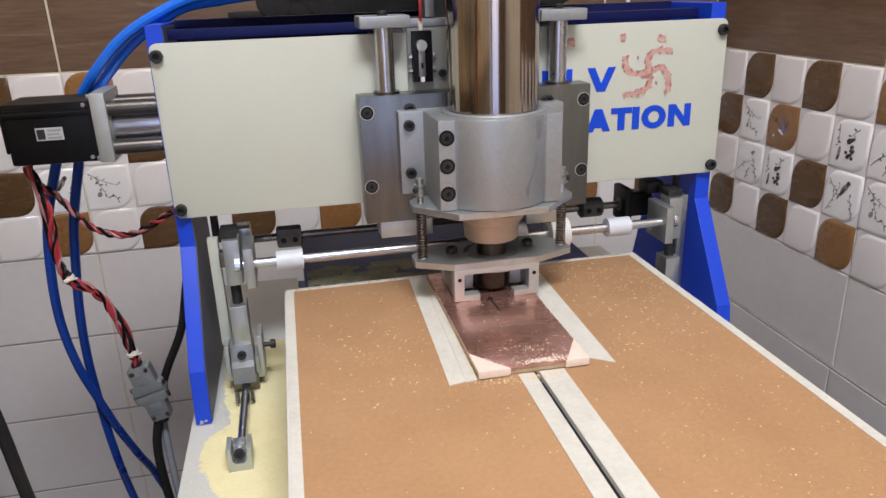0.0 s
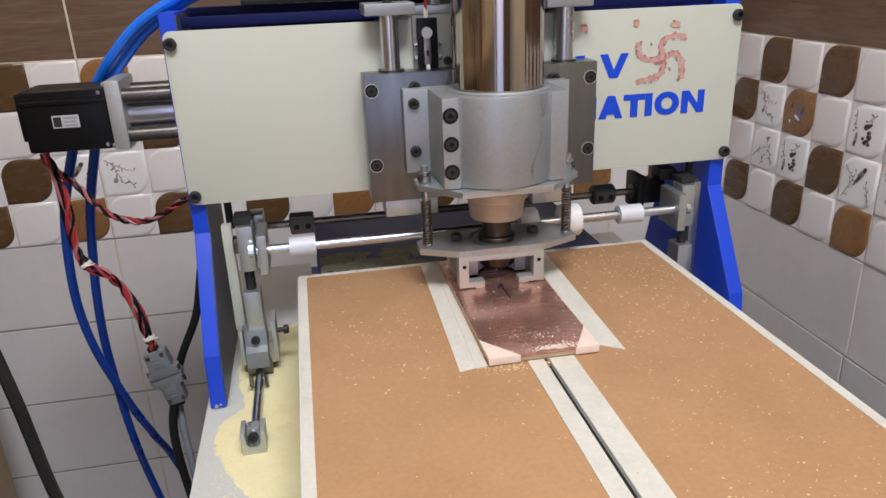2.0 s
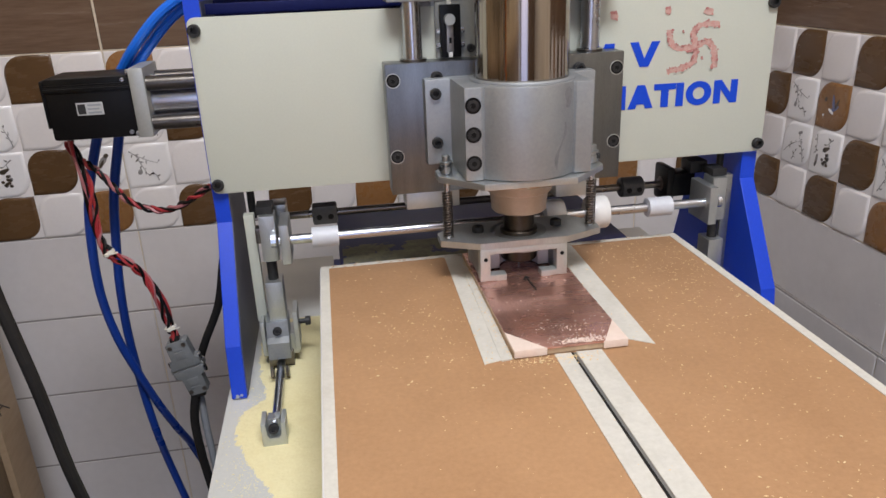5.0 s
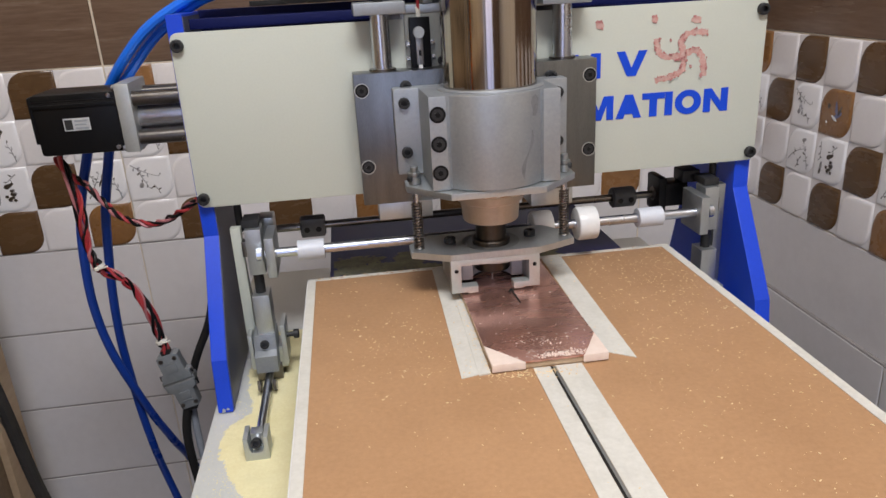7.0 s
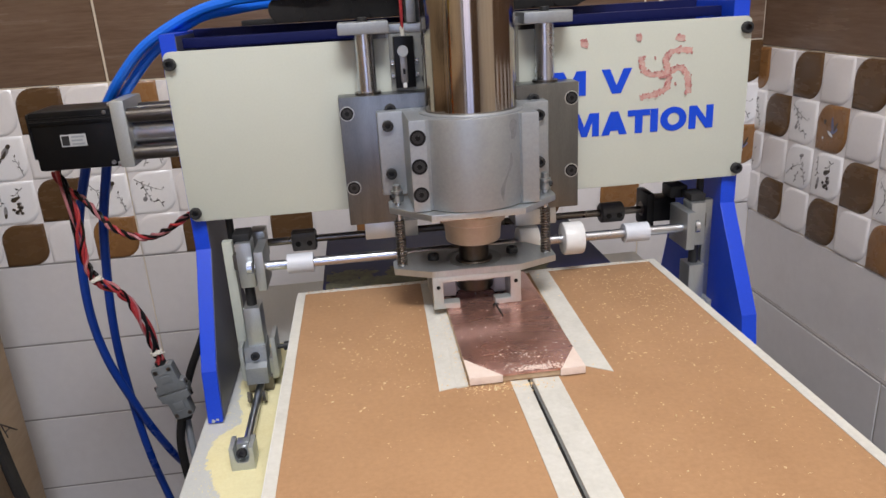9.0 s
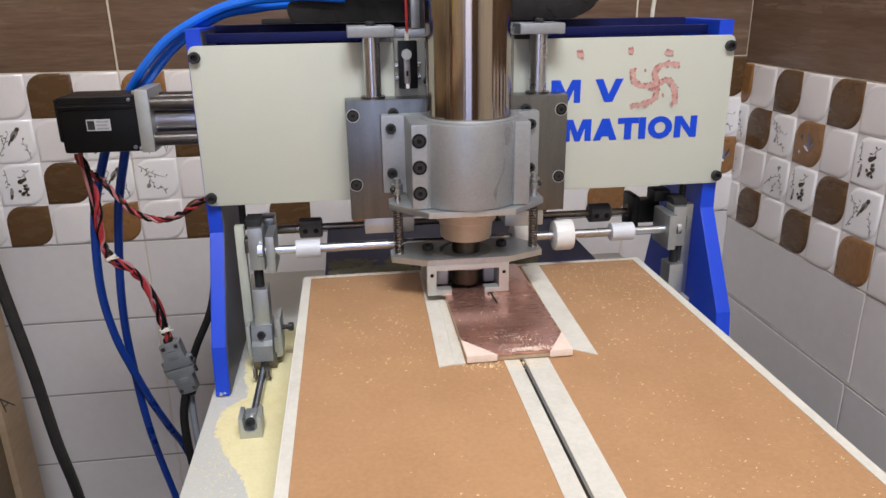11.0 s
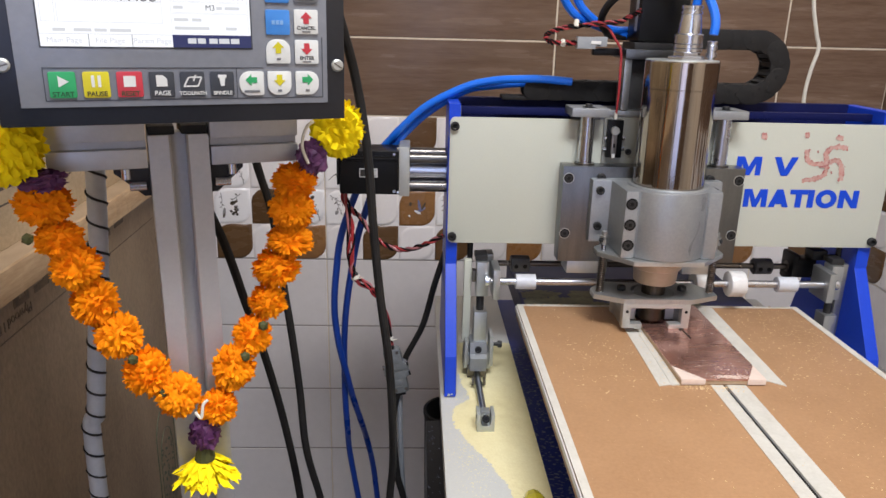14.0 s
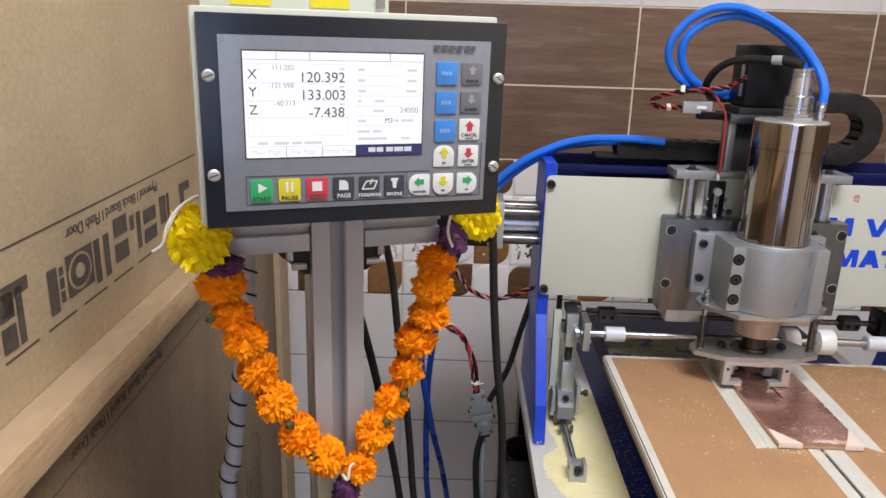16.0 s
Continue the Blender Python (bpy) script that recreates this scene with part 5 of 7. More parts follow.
def P(name, x0, x1, z0, z1, y0, y1, material, parent=None, label="", bevel=0.0):
    bm = bmesh.new()
    box(bm, x0, x1, y0, y1, z0, z1, bevel)
    return part(name, bm, material, parent or control, label, local=True)


P("housing", -0.0980, 0.0885, -0.0605, 0.0665, 0.004, 0.055, CREAM, None, "cream sheet-steel housing", 0.002)
P("bezel", -0.0950, 0.0938, -0.0612, 0.0632, 0.0, 0.004, PANEL_BLACK, None, "black front frame under clear film", 0.0012)
foil = P("front_foil", -0.0838, 0.0826, -0.0508, 0.0516, -0.0010, 0.0, PANEL_GREY, None, "grey front foil under clear film", 0.0003)
for x in (-0.0896, 0.0890):
    for z in (0.0288, -0.0285):
        bm = bmesh.new()
        cyl(bm, (x, 0.0, z), (x, -0.0014, z), 0.0037, 20)
        cyl(bm, (x, -0.0014, z), (x, -0.0024, z), 0.0037, 20, 0.0027)
        s = part("panel_screw", bm, ALU_PALE, control, "chrome slotted screw", local=True)
        bm = bmesh.new()
        tilt = 0.35 if x < 0 else -0.6
        d = Vector((math.cos(tilt), 0, math.sin(tilt)))
        w = Vector((-d.z, 0, d.x)) * 0.0004
        c = Vector((x, -0.0025, z))
        bm.faces.new([bm.verts.new(p) for p in (c - d * 0.0028 - w, c + d * 0.0028 - w, c + d * 0.0028 + w, c - d * 0.0028 + w)])
        part("screw_slot", bm, DARK_STEEL, s, local=True)

S0, S1, T0, T1 = -0.0706, 0.0377, -0.0186, 0.0429
screen = P("screen", S0, S1, T0, T1, -0.0014, -0.0010, SCREEN, None, "bright white lit screen with position read-out")
P("screen_rim", S0 - 0.0008, S1 + 0.0008, T0 - 0.0008, T1 + 0.0008, -0.0012, -0.0009, KEY_DARK, screen)


def mark(x0, x1, z0, z1, material, name="screen_bar"):
    return P(name, x0, x1, z0, z1, -0.0018, -0.0014, material, screen)


def face(x, z, y=-0.0017):
    return pose(x, y, z, 90)


def ruled_box(x0, x1, z0, z1, material, w=0.00022):
    """A thin ruled box on the screen."""
    for a in ((x0, x1, z0, z0 + w), (x0, x1, z1 - w, z1), (x0, x0 + w, z0, z1), (x1 - w, x1, z0, z1)):
        mark(*a, material, "screen_rule")


mark(-0.0050, S1, T0, T0 + 0.0068, SCREEN_BAR)
for x0, x1 in ((0.0030, 0.0075), (0.0083, 0.0125), (0.0145, 0.0190), (0.0198, 0.0255), (0.0263, 0.0310)):
    P("screen_bar", x0, x1, T0 + 0.0022, T0 + 0.0050, -0.0021, -0.0018, SCREEN_FAINT, screen)
mark(S0, -0.0050, T0 + 0.0064, T0 + 0.0067, SCREEN_FAINT)
for x in (-0.0475, -0.0260):
    mark(x, x + 0.0004, T0, T0 + 0.0065, SCREEN_MID)
for x, text in ((-0.0590, "Main Page"), (-0.0368, "File Page"), (-0.0155, "Param Page")):
    words(text, 0.0040, face(x, T0 + 0.0020), SCREEN_FAINT, screen, "page_word", deep=0.0001, width=1.06)
mark(S0, S1, 0.0382, 0.0385, SCREEN_MID)
for x in (-0.0519, -0.0327, 0.0161):
    mark(x, x + 0.0004, 0.0384, T1, SCREEN_MID)
for z0, z1 in ((0.0254, 0.0362), (0.0152, 0.0250), (0.0054, 0.0148), (-0.0060, 0.0050)):
    ruled_box(-0.0690, -0.0622, z0, z1, SCREEN_FAINT)
    ruled_box(-0.0612, -0.0095, z0, z1, SCREEN_FAINT)
for z, axis, small, value, xs, xv in ((0.0288, "X", "111.282", "120.392", -0.0480, -0.0251), (0.0186, "Y", "-121.998", "133.003", -0.0493, -0.0247), (0.0083, "Z", "-40.713", "-7.438", -0.0474, -0.0226)):
    words(axis, 0.0078, face(-0.0656, z - 0.0012), SCREEN_DARK, screen, "axis_letter", deep=0.0001)
    words(small, 0.0042, face(xs, z + 0.0037), SCREEN_MID, screen, "small_digits", deep=0.0001, width=0.98)
    words(value, 0.0084, face(xv, z - 0.0030), SCREEN_DARK, screen, "digits", deep=0.0001, width=1.02)
    mark(-0.0150, -0.0118, z + 0.0040, z + 0.0052, SCREEN_FAINT)
for z0, z1 in ((0.0300, 0.0362), (0.0240, 0.0296), (0.0180, 0.0236), (0.0120, 0.0176), (0.0060, 0.0116), (0.0000, 0.0056), (-0.0110, -0.0004)):
    ruled_box(-0.0050, 0.0365, z0, z1, SCREEN_FAINT, 0.00016)
words("24000", 0.0048, face(0.0290, 0.0076), SCREEN_MID, screen, "small_digits", deep=0.0001)
words("M3", 0.0042, face(0.0160, 0.0015), SCREEN_DARK, screen, "small_digits", deep=0.0001)
for x0, x1, z in ((-0.0035, 0.0005, 0.0325), (0.0275, 0.0335, 0.0325), (-0.0035, 0.0005, 0.0262), (0.0275, 0.0335, 0.0262), (-0.0035, 0.0015, 0.0200), (0.0265, 0.0335, 0.0200), (-0.0035, -0.0015, 0.0140), (0.0070, 0.0130, 0.0140),
                  (0.0060, 0.0130, 0.0080), (-0.0035, 0.0015, 0.0020), (0.0195, 0.0225, 0.0020), (0.0240, 0.0320, 0.0020), (-0.0035, 0.0040, -0.0045), (0.0060, 0.0110, -0.0045), (-0.0035, 0.0150, -0.0090), (0.0240, 0.0300, -0.0090)):
    mark(x0, x1, z, z + 0.0016, SCREEN_FAINT)
for x0, x1 in ((-0.0640, -0.0580), (-0.0540, -0.0455), (-0.0440, -0.0380), (-0.0365, -0.0260)):
    mark(x0, x1, -0.0108, -0.0092, SCREEN_FAINT)


def key(x, z, w, h, material, name="key", label="", round_to=""):
    """A foil key with soft corners; round_to names the side on which an arrow key is a half round."""
    r = min(w, h) / 2
    pts = []
    for cx, cz, sides, a0 in ((1, 1, "ur", 0), (-1, 1, "ul", 90), (-1, -1, "dl", 180), (1, -1, "dr", 270)):
        q = r * 0.85 if round_to and round_to in sides else 0.0011
        n = 6 if q > 0.002 else 3
        pts += [(x + cx * (w / 2 - q) + q * math.cos(radians(a0 + 90 * k / n)), z + cz * (h / 2 - q) + q * math.sin(radians(a0 + 90 * k / n))) for k in range(n + 1)]
    bm = bmesh.new()
    prism(bm, pts, "y", -0.0022, -0.0010, 0.0004)
    return part(name, bm, material, control, label, local=True)


def icon(parent, shapes, material):
    for pts in shapes:
        bm = bmesh.new()
        prism(bm, pts, "y", -0.0025, -0.0021)
        part("icon", bm, material, parent, local=True)


def arrow(x, z, turn, s=0.0036):
    pts = [(0, 1), (0.95, 0.05), (0.45, 0.05), (0.45, -0.85), (-0.45, -0.85), (-0.45, 0.05), (-0.95, 0.05)]
    c, sn = math.cos(radians(turn)), math.sin(radians(turn))
    return [(x + s * (px * c - pz * sn), z + s * (px * sn + pz * c)) for px, pz in pts]


KZ = -0.0387
for x, material, text, ink in ((-0.0627, KEY_GREEN, "START", KEY_DEEP), (-0.0461, KEY_YELLOW, "PAUSE", SCREEN_INK), (-0.0293, KEY_RED, "RESET", KEY_DEEP),
                               (-0.0126, KEY_DARK, "PAGE", KEY_WHITE), (0.0038, KEY_DARK, "TOOLPATH", KEY_WHITE), (0.0202, KEY_DARK, "SPINDLE", KEY_WHITE)):
    k = key(x, KZ, 0.0133, 0.0139, material, label=material.name.replace("_", " "))
    words(text, 0.0029 if len(text) > 5 else 0.0037, face(x, KZ - 0.0061, -0.0023), ink, k, "key_word", deep=0.0001, bold=0.00006, width=0.98)
    if text == "START":
        icon(k, [[(x - 0.002, KZ + 0.0048), (x + 0.0032, KZ + 0.0018), (x - 0.002, KZ - 0.0012)]], KEY_WHITE)
    elif text == "PAUSE":
        icon(k, [[(x + d, KZ + 0.0050), (x + d + 0.0016, KZ + 0.0050), (x + d + 0.0016, KZ - 0.0012), (x + d, KZ - 0.0012)] for d in (-0.0024, 0.0008)], KEY_WHITE)
    elif text == "RESET":
        icon(k, [[(x - 0.0031, KZ + 0.0047), (x + 0.0031, KZ + 0.0047), (x + 0.0031, KZ - 0.0012), (x - 0.0031, KZ - 0.0012)]], KEY_WHITE)
    elif text == "PAGE":
        icon(k, [[(x - 0.0030, KZ + 0.0050), (x + 0.0006, KZ + 0.0050), (x + 0.0028, KZ + 0.0030), (x + 0.0028, KZ - 0.0012), (x - 0.0030, KZ - 0.0012)]], KEY_WHITE)
    elif text == "TOOLPATH":
        for a, b in (((-0.0048, -0.0012), (-0.0020, 0.0038)), ((-0.0020, 0.0038), (0.0050, 0.0038)), ((0.0050, 0.0038), (0.0028, -0.0012)), ((0.0028, -0.0012), (-0.0048, -0.0012)), ((0.0018, 0.0050), (0.0005, 0.0018))):
            d = Vector((b[0] - a[0], b[1] - a[1])).normalized() * 0.0004
            icon(k, [[(x + a[0] - d.y, KZ + a[1] + d.x), (x + b[0] - d.y, KZ + b[1] + d.x), (x + b[0] + d.y, KZ + b[1] - d.x), (x + a[0] + d.y, KZ + a[1] - d.x)]], KEY_WHITE)
    else:
        icon(k, [[(x - 0.0024, KZ + 0.0052), (x + 0.0024, KZ + 0.0052), (x + 0.0024, KZ + 0.0034), (x + 0.0016, KZ + 0.0034), (x + 0.0010, KZ - 0.0012), (x - 0.0010, KZ - 0.0012), (x - 0.0016, KZ + 0.0034), (x - 0.0024, KZ + 0.0034)]], KEY_WHITE)
for x, z, turn, ink, side, text in ((0.0369, KZ, 90, KEY_GREEN, "l", ""), (0.0532, KZ, 180, KEY_YELLOW, "d", ""), (0.0699, KZ, 270, KEY_GREEN, "r", ""), (0.0531, -0.0204, 0, KEY_YELLOW, "u", ""),
                                    (0.0700, -0.0206, 180, KEY_RED, "", "ENTER"), (0.0700, -0.0034, 0, KEY_RED, "", "CANCEL")):
    k = key(x, z, 0.0142, 0.0138, KEY_WHITE, label="white arrow key", round_to=side)
    icon(k, [arrow(x, z + 0.0020, turn)], ink)
    if text:
        words(text, 0.0029, face(x, z - 0.0044, -0.0023), SCREEN_INK, k, "key_word", deep=0.0001, bold=0.00006)
        icon(k, [[(x - 0.0025, z - 0.0060), (x + 0.0025, z - 0.0060), (x + 0.0025, z - 0.0052), (x - 0.0025, z - 0.0052)]], KEY_GREY)
    elif side == "l":
        icon(k, [[(x - 0.0045, z - 0.0052), (x + 0.0045, z - 0.0052), (x + 0.0045, z - 0.0038), (x - 0.0045, z - 0.0038)]], KEY_GREY)
    else:
        icon(k, [[(x - 0.0012, z - 0.0050), (x + 0.0012, z - 0.0050), (x + 0.0012, z - 0.0036), (x - 0.0012, z - 0.0036)]], KEY_GREY)
for z in (0.0318, 0.0138, -0.0040):
    k = key(0.0534, z, 0.0140, 0.0140, KEY_BLUE, label="blue key")
    for d in (-0.0036, -0.0012, 0.0012):
        icon(k, [[(0.0534 + d, z - 0.0012), (0.0534 + d + 0.0018, z - 0.0012), (0.0534 + d + 0.0018, z + 0.0012), (0.0534 + d, z + 0.0012)]], KEY_PALE_BLUE)
for z, turn in ((0.0318, 0), (0.0140, 180)):
    k = key(0.0703, z, 0.0142, 0.0134, KEY_GREY, label="grey arrow key")
    icon(k, [arrow(0.0703, z + 0.0020, turn, 0.0030)], KEY_FADED)
    icon(k, [[(0.0703 + d, z - 0.0052), (0.0703 + d + 0.0024, z - 0.0052), (0.0703 + d + 0.0024, z - 0.0036), (0.0703 + d, z - 0.0036)] for d in (-0.0042, -0.0012, 0.0018)], KEY_DARK)
for x0, x1 in ((0.0440, 0.0480), (0.0490, 0.0530), (0.0540, 0.0580), (0.0590, 0.0628), (0.0645, 0.0682), (0.0690, 0.0715)):
    icon(foil, [[(x0, 0.0460), (x1, 0.0460), (x1, 0.0488), (x0, 0.0488)]], PANEL_MARK)
# The pressed line round the lower keys, and one up the two right-hand rows.
for x0, x1, z0, z1 in ((-0.0715, 0.0795, -0.0474, -0.0470), (-0.0715, 0.0285, -0.0300, -0.0296), (-0.0717, -0.0713, -0.0474, -0.0296), (0.0283, 0.0287, -0.0474, -0.0296), (0.0793, 0.0797, -0.0474, -0.0120), (0.0287, 0.0440, -0.0300, -0.0296)):
    bm = bmesh.new()
    box(bm, x0, x1, -0.0013, -0.0009, z0, z1)
    part("pressed_line", bm, KEY_DARK, foil, local=True)

top_box = thing("socket_box", pose(-0.492, -0.462, 0.4235, 0, 0, TURN), "cream box with yellow labels on the control box", "electrical box")
P("box_body", -0.062, 0.052, 0.0, 0.06, 0.0, 0.05, CREAM, top_box, "", 0.002)
for x in (-0.035, 0.012):
    P("warning_label", x - 0.010, x + 0.014, 0.0025, 0.02, -0.0005, 0.0, KEY_YELLOW, top_box, "yellow warning label")
P("cover_screw", 0.043, 0.0485, 0.0035, 0.009, -0.002, 0.0, CHROME, top_box)

# ---- the flower garland ----
garland = thing("flower_garland", pose(-0.481, -0.437, 0.10, 0, 0, TURN), "marigold garland hung over the control stand", "garland")


def petal(bm, base, way, lean, length, wide, dice):
    """One crinkled petal that rises along way and leans over towards lean."""
    side = way.cross(lean).normalized() if way.cross(lean).length > 1e-4 else way.orthogonal().normalized()
    rows = []
    for u, k in ((0.0, 0.45), (0.55, 0.95), (1.0, 1.05)):
        mid = base + (way * (1 - 0.35 * u) + lean * (0.15 + 0.75 * u)) * length * u
        ruffle = 0.0 if u < 0.9 else 0.32 * length
        rows.append([bm.verts.new(mid + side * wide * k * e + way * (dice.uniform(-ruffle, ruffle) - abs(e) * 0.10 * length)) for e in (-1, -0.33, 0.33, 1)])
    for a, b in zip(rows, rows[1:]):
        for k in range(3):
            bm.faces.new((a[k], a[k + 1], b[k + 1], b[k]))


def flower_head(bm, c, r, seed, flat=0.85, count=320, wide=0.095):
    """A marigold: a round head packed with short ruffled petals that lean outward from its face."""
    dice = random.Random(seed)
    axis = Vector((dice.uniform(-0.5, 0.5), -1, dice.uniform(-0.6, 0.4))).normalized()
    scale = Matrix.Diagonal((1, 1, flat, 1))
    start = len(bm.verts)
    bmesh.ops.create_icosphere(bm, subdivisions=2, radius=r * 0.74)
    for i in range(count):
        z = 1 - 2 * (i + 0.5) / count
        a = i * 2.39996
        w = Vector((math.sqrt(1 - z * z) * math.cos(a), math.sqrt(1 - z * z) * math.sin(a), z))
        w = (w + Vector([dice.uniform(-0.15, 0.15) for _ in range(3)])).normalized()
        lean = w - axis * w.dot(axis) * 1.4
        lean = (lean - w * lean.dot(w) + Vector([dice.uniform(-0.25, 0.25) for _ in range(3)])) * 0.7
        petal(bm, w * r * 0.68, w, lean, r * dice.uniform(0.30, 0.44), r * dice.uniform(0.8, 1.3) * wide, dice)
    bm.verts.ensure_lookup_table()
    for v in bm.verts[start:]:
        v.co = scale @ v.co + Vector(c)


def hanging_flower(bm, tip, r, seed):
    """A flower that hangs head down and opens like a fan."""
    dice = random.Random(seed)
    for i in range(240):
        a, open_ = dice.uniform(0, 6.3), math.sqrt(dice.random()) * 0.85
        w = Vector((math.sin(open_) * math.cos(a), math.sin(open_) * math.sin(a), -math.cos(open_)))
        lean = Vector((math.cos(a), math.sin(a), 0.2)) * 0.25
        petal(bm, Vector(tip) + w * r * dice.uniform(0.12, 0.75), w, lean, r * dice.uniform(0.40, 0.55), r * dice.uniform(0.07, 0.12), dice)
    cyl(bm, Vector(tip) + Vector((0, 0, -0.85 * r)), tip, r * 0.42, 14, r * 0.12)


FLOWERS = [(-0.0766, 0.020, 0.1404, 0.0182, 0.80), (-0.0708, 0.020, 0.1169, 0.0158, 0.82), (-0.0624, 0.018, 0.0971, 0.0165, 0.94), (-0.0549, 0.020, 0.0712, 0.0160, 1.08), (-0.0427, 0.018, 0.0456, 0.0165, 1.02),
           (-0.0269, 0.012, 0.0175, 0.0165, 1.14), (-0.0081, 0.006, -0.0003, 0.0158, 1.10), (0.0176, 0.006, -0.0152, 0.0146, 0.95), (0.0308, 0.010, 0.0118, 0.0156, 1.16), (0.0462, 0.016, 0.0329, 0.0148, 1.08),
           (0.0591, 0.018, 0.0571, 0.0140, 1.0), (0.0669, 0.020, 0.0818, 0.0180, 0.84), (0.0776, 0.020, 0.1018, 0.0180, 0.68), (0.0799, 0.018, 0.1253, 0.0172, 0.88), (0.0830, 0.020, 0.1454, 0.0168, 0.80)]
for k, (x, y, z, r, flat) in enumerate(FLOWERS):
    bm = bmesh.new()
    flower_head(bm, (x, y, z), r * 1.0, 100 + k, flat)
    part("marigold", bm, MARIGOLD, garland, "full orange marigold", local=True, angle=180)
for k, (x, y, z, r, flat) in enumerate([(-0.0905, 0.006, 0.1795, 0.0205, 1.10), (0.1143, 0.020, 0.1815, 0.0188, 1.12)]):
    bm = bmesh.new()
    flower_head(bm, (x, y, z), r * 1.06, 200 + k, flat, 200, 0.15)
    part("yellow_flower", bm, YELLOW_FLOWER, garland, "full yellow marigold", local=True, angle=180)
bm = bmesh.new()
hanging_flower(bm, (0.0058, 0.006, -0.0500), 0.0285, 209)
part("yellow_flower", bm, YELLOW_FLOWER, garland, "yellow marigold hanging head down", local=True, angle=180)
bm = bmesh.new()
cyl(bm, (0.0058, 0.006, -0.056), (0.0062, 0.006, -0.046), 0.0075, 12, 0.0055)
part("sepal", bm, LEAF, garland, "green flower base", local=True)
for k, (x, y, z, r, flat) in enumerate([(-0.0748, 0.012, 0.1568, 0.0150, 0.5), (0.0955, 0.018, 0.1616, 0.0112, 1.2), (0.0073, 0.006, -0.0346, 0.0112, 1.35)]):
    bm = bmesh.new()
    flower_head(bm, (x, y, z), r * 1.05, 300 + k, flat, 90, 0.2)
    part("purple_flower", bm, PURPLE_FLOWER, garland, "dark purple flower", local=True, angle=180)
for points in ([(-0.1185, 0.004, 0.172), (-0.1120, 0.000, 0.178), (-0.1085, -0.001, 0.190), (-0.102, 0.000, 0.200), (-0.093, 0.004, 0.2055), (-0.084, 0.012, 0.206)], [(-0.1130, 0.002, 0.176), (-0.1060, -0.001, 0.192), (-0.099, 0.001, 0.2025), (-0.088, 0.006, 0.2075), (-0.082, 0.012, 0.206)], [(0.090, 0.006, 0.160), (0.086, 0.006, 0.172), (0.090, 0.010, 0.184), (0.098, 0.016, 0.188)], [(0.0010, -0.010, -0.008), (0.0045, -0.012, -0.012), (0.0065, -0.011, -0.003), (0.0100, -0.010, 0.0)]):
    bm = bmesh.new()
    tube(bm, points, 0.0011, 8)
    part("string", bm, STRING, garland, "white cotton string", local=True)
for x, z in ((-0.0175, 0.0050), (0.0525, 0.0450), (0.0385, 0.0230), (-0.0350, 0.0330), (-0.0860, 0.1230)):
    bm = bmesh.new()
    bmesh.ops.create_icosphere(bm, subdivisions=1, radius=0.0040, matrix=Matrix.Translation((x, 0.002, z)))
    part("sepal", bm, LEAF, garland, "green flower base", local=True)

# ---- the plywood by the left wall ----
upper_ply = thing("plywood_sheet", (-0.72, -0.45, 0.11), "printed plywood sheet standing on the ledge", "plywood")
part("sheet", boxed(-0.738, -0.720, -1.6, 0.36, 0.1308, 1.0, 0.001), PLY, upper_ply)


def on_ply(y, z, dx=0.0):
    return world_of(upper_ply).inverted() @ Matrix.Translation((-0.7198 + dx, y, z)) @ pose(0, 0, 0, 90, 0, 90) @ pose(0, 0, 0, 0, 0, 180)


words("Plywood I Block Board I Flush Door", 0.0150, on_ply(-0.237, 0.2475), PLY_INK, upper_ply, "printed_line", "printed black words, upside down", width=0.97)
bm = bmesh.new()
box(bm, -0.7202, -0.7196, -1.5, 0.13, 0.2556, 0.2572)
part("printed_rule", bm, PLY_INK, upper_ply)
for k in range(22):
    y = -1.262 + 0.0625 * k
    part("printed_dash", boxed(-0.7202, -0.7196, y, y + 0.047, 0.1728, 0.1746), PLY_INK, upper_ply)
# The maker's mark, as plain dark shapes.


def printed(pieces, name="printed_shape"):
    """A printed shape of a few flat strokes on the upright sheet; each piece is an outline in y and z."""
    bm = bmesh.new()
    for pts in pieces:
        bm.faces.new([bm.verts.new((-0.7193, y, z)) for y, z in pts])
    bmesh.ops.recalc_face_normals(bm, faces=bm.faces[:])
    part(name, bm, PLY_INK, upper_ply)


def strokes(y0, y1, z0, z1, rows):
    """Strokes given as boxes in the unit square of a shape's place."""
    return [[(y0 + (y1 - y0) * u, z0 + (z1 - z0) * v) for u, v in ((a, c), (b, c), (b, d), (a, d))] for a, b, c, d in rows]


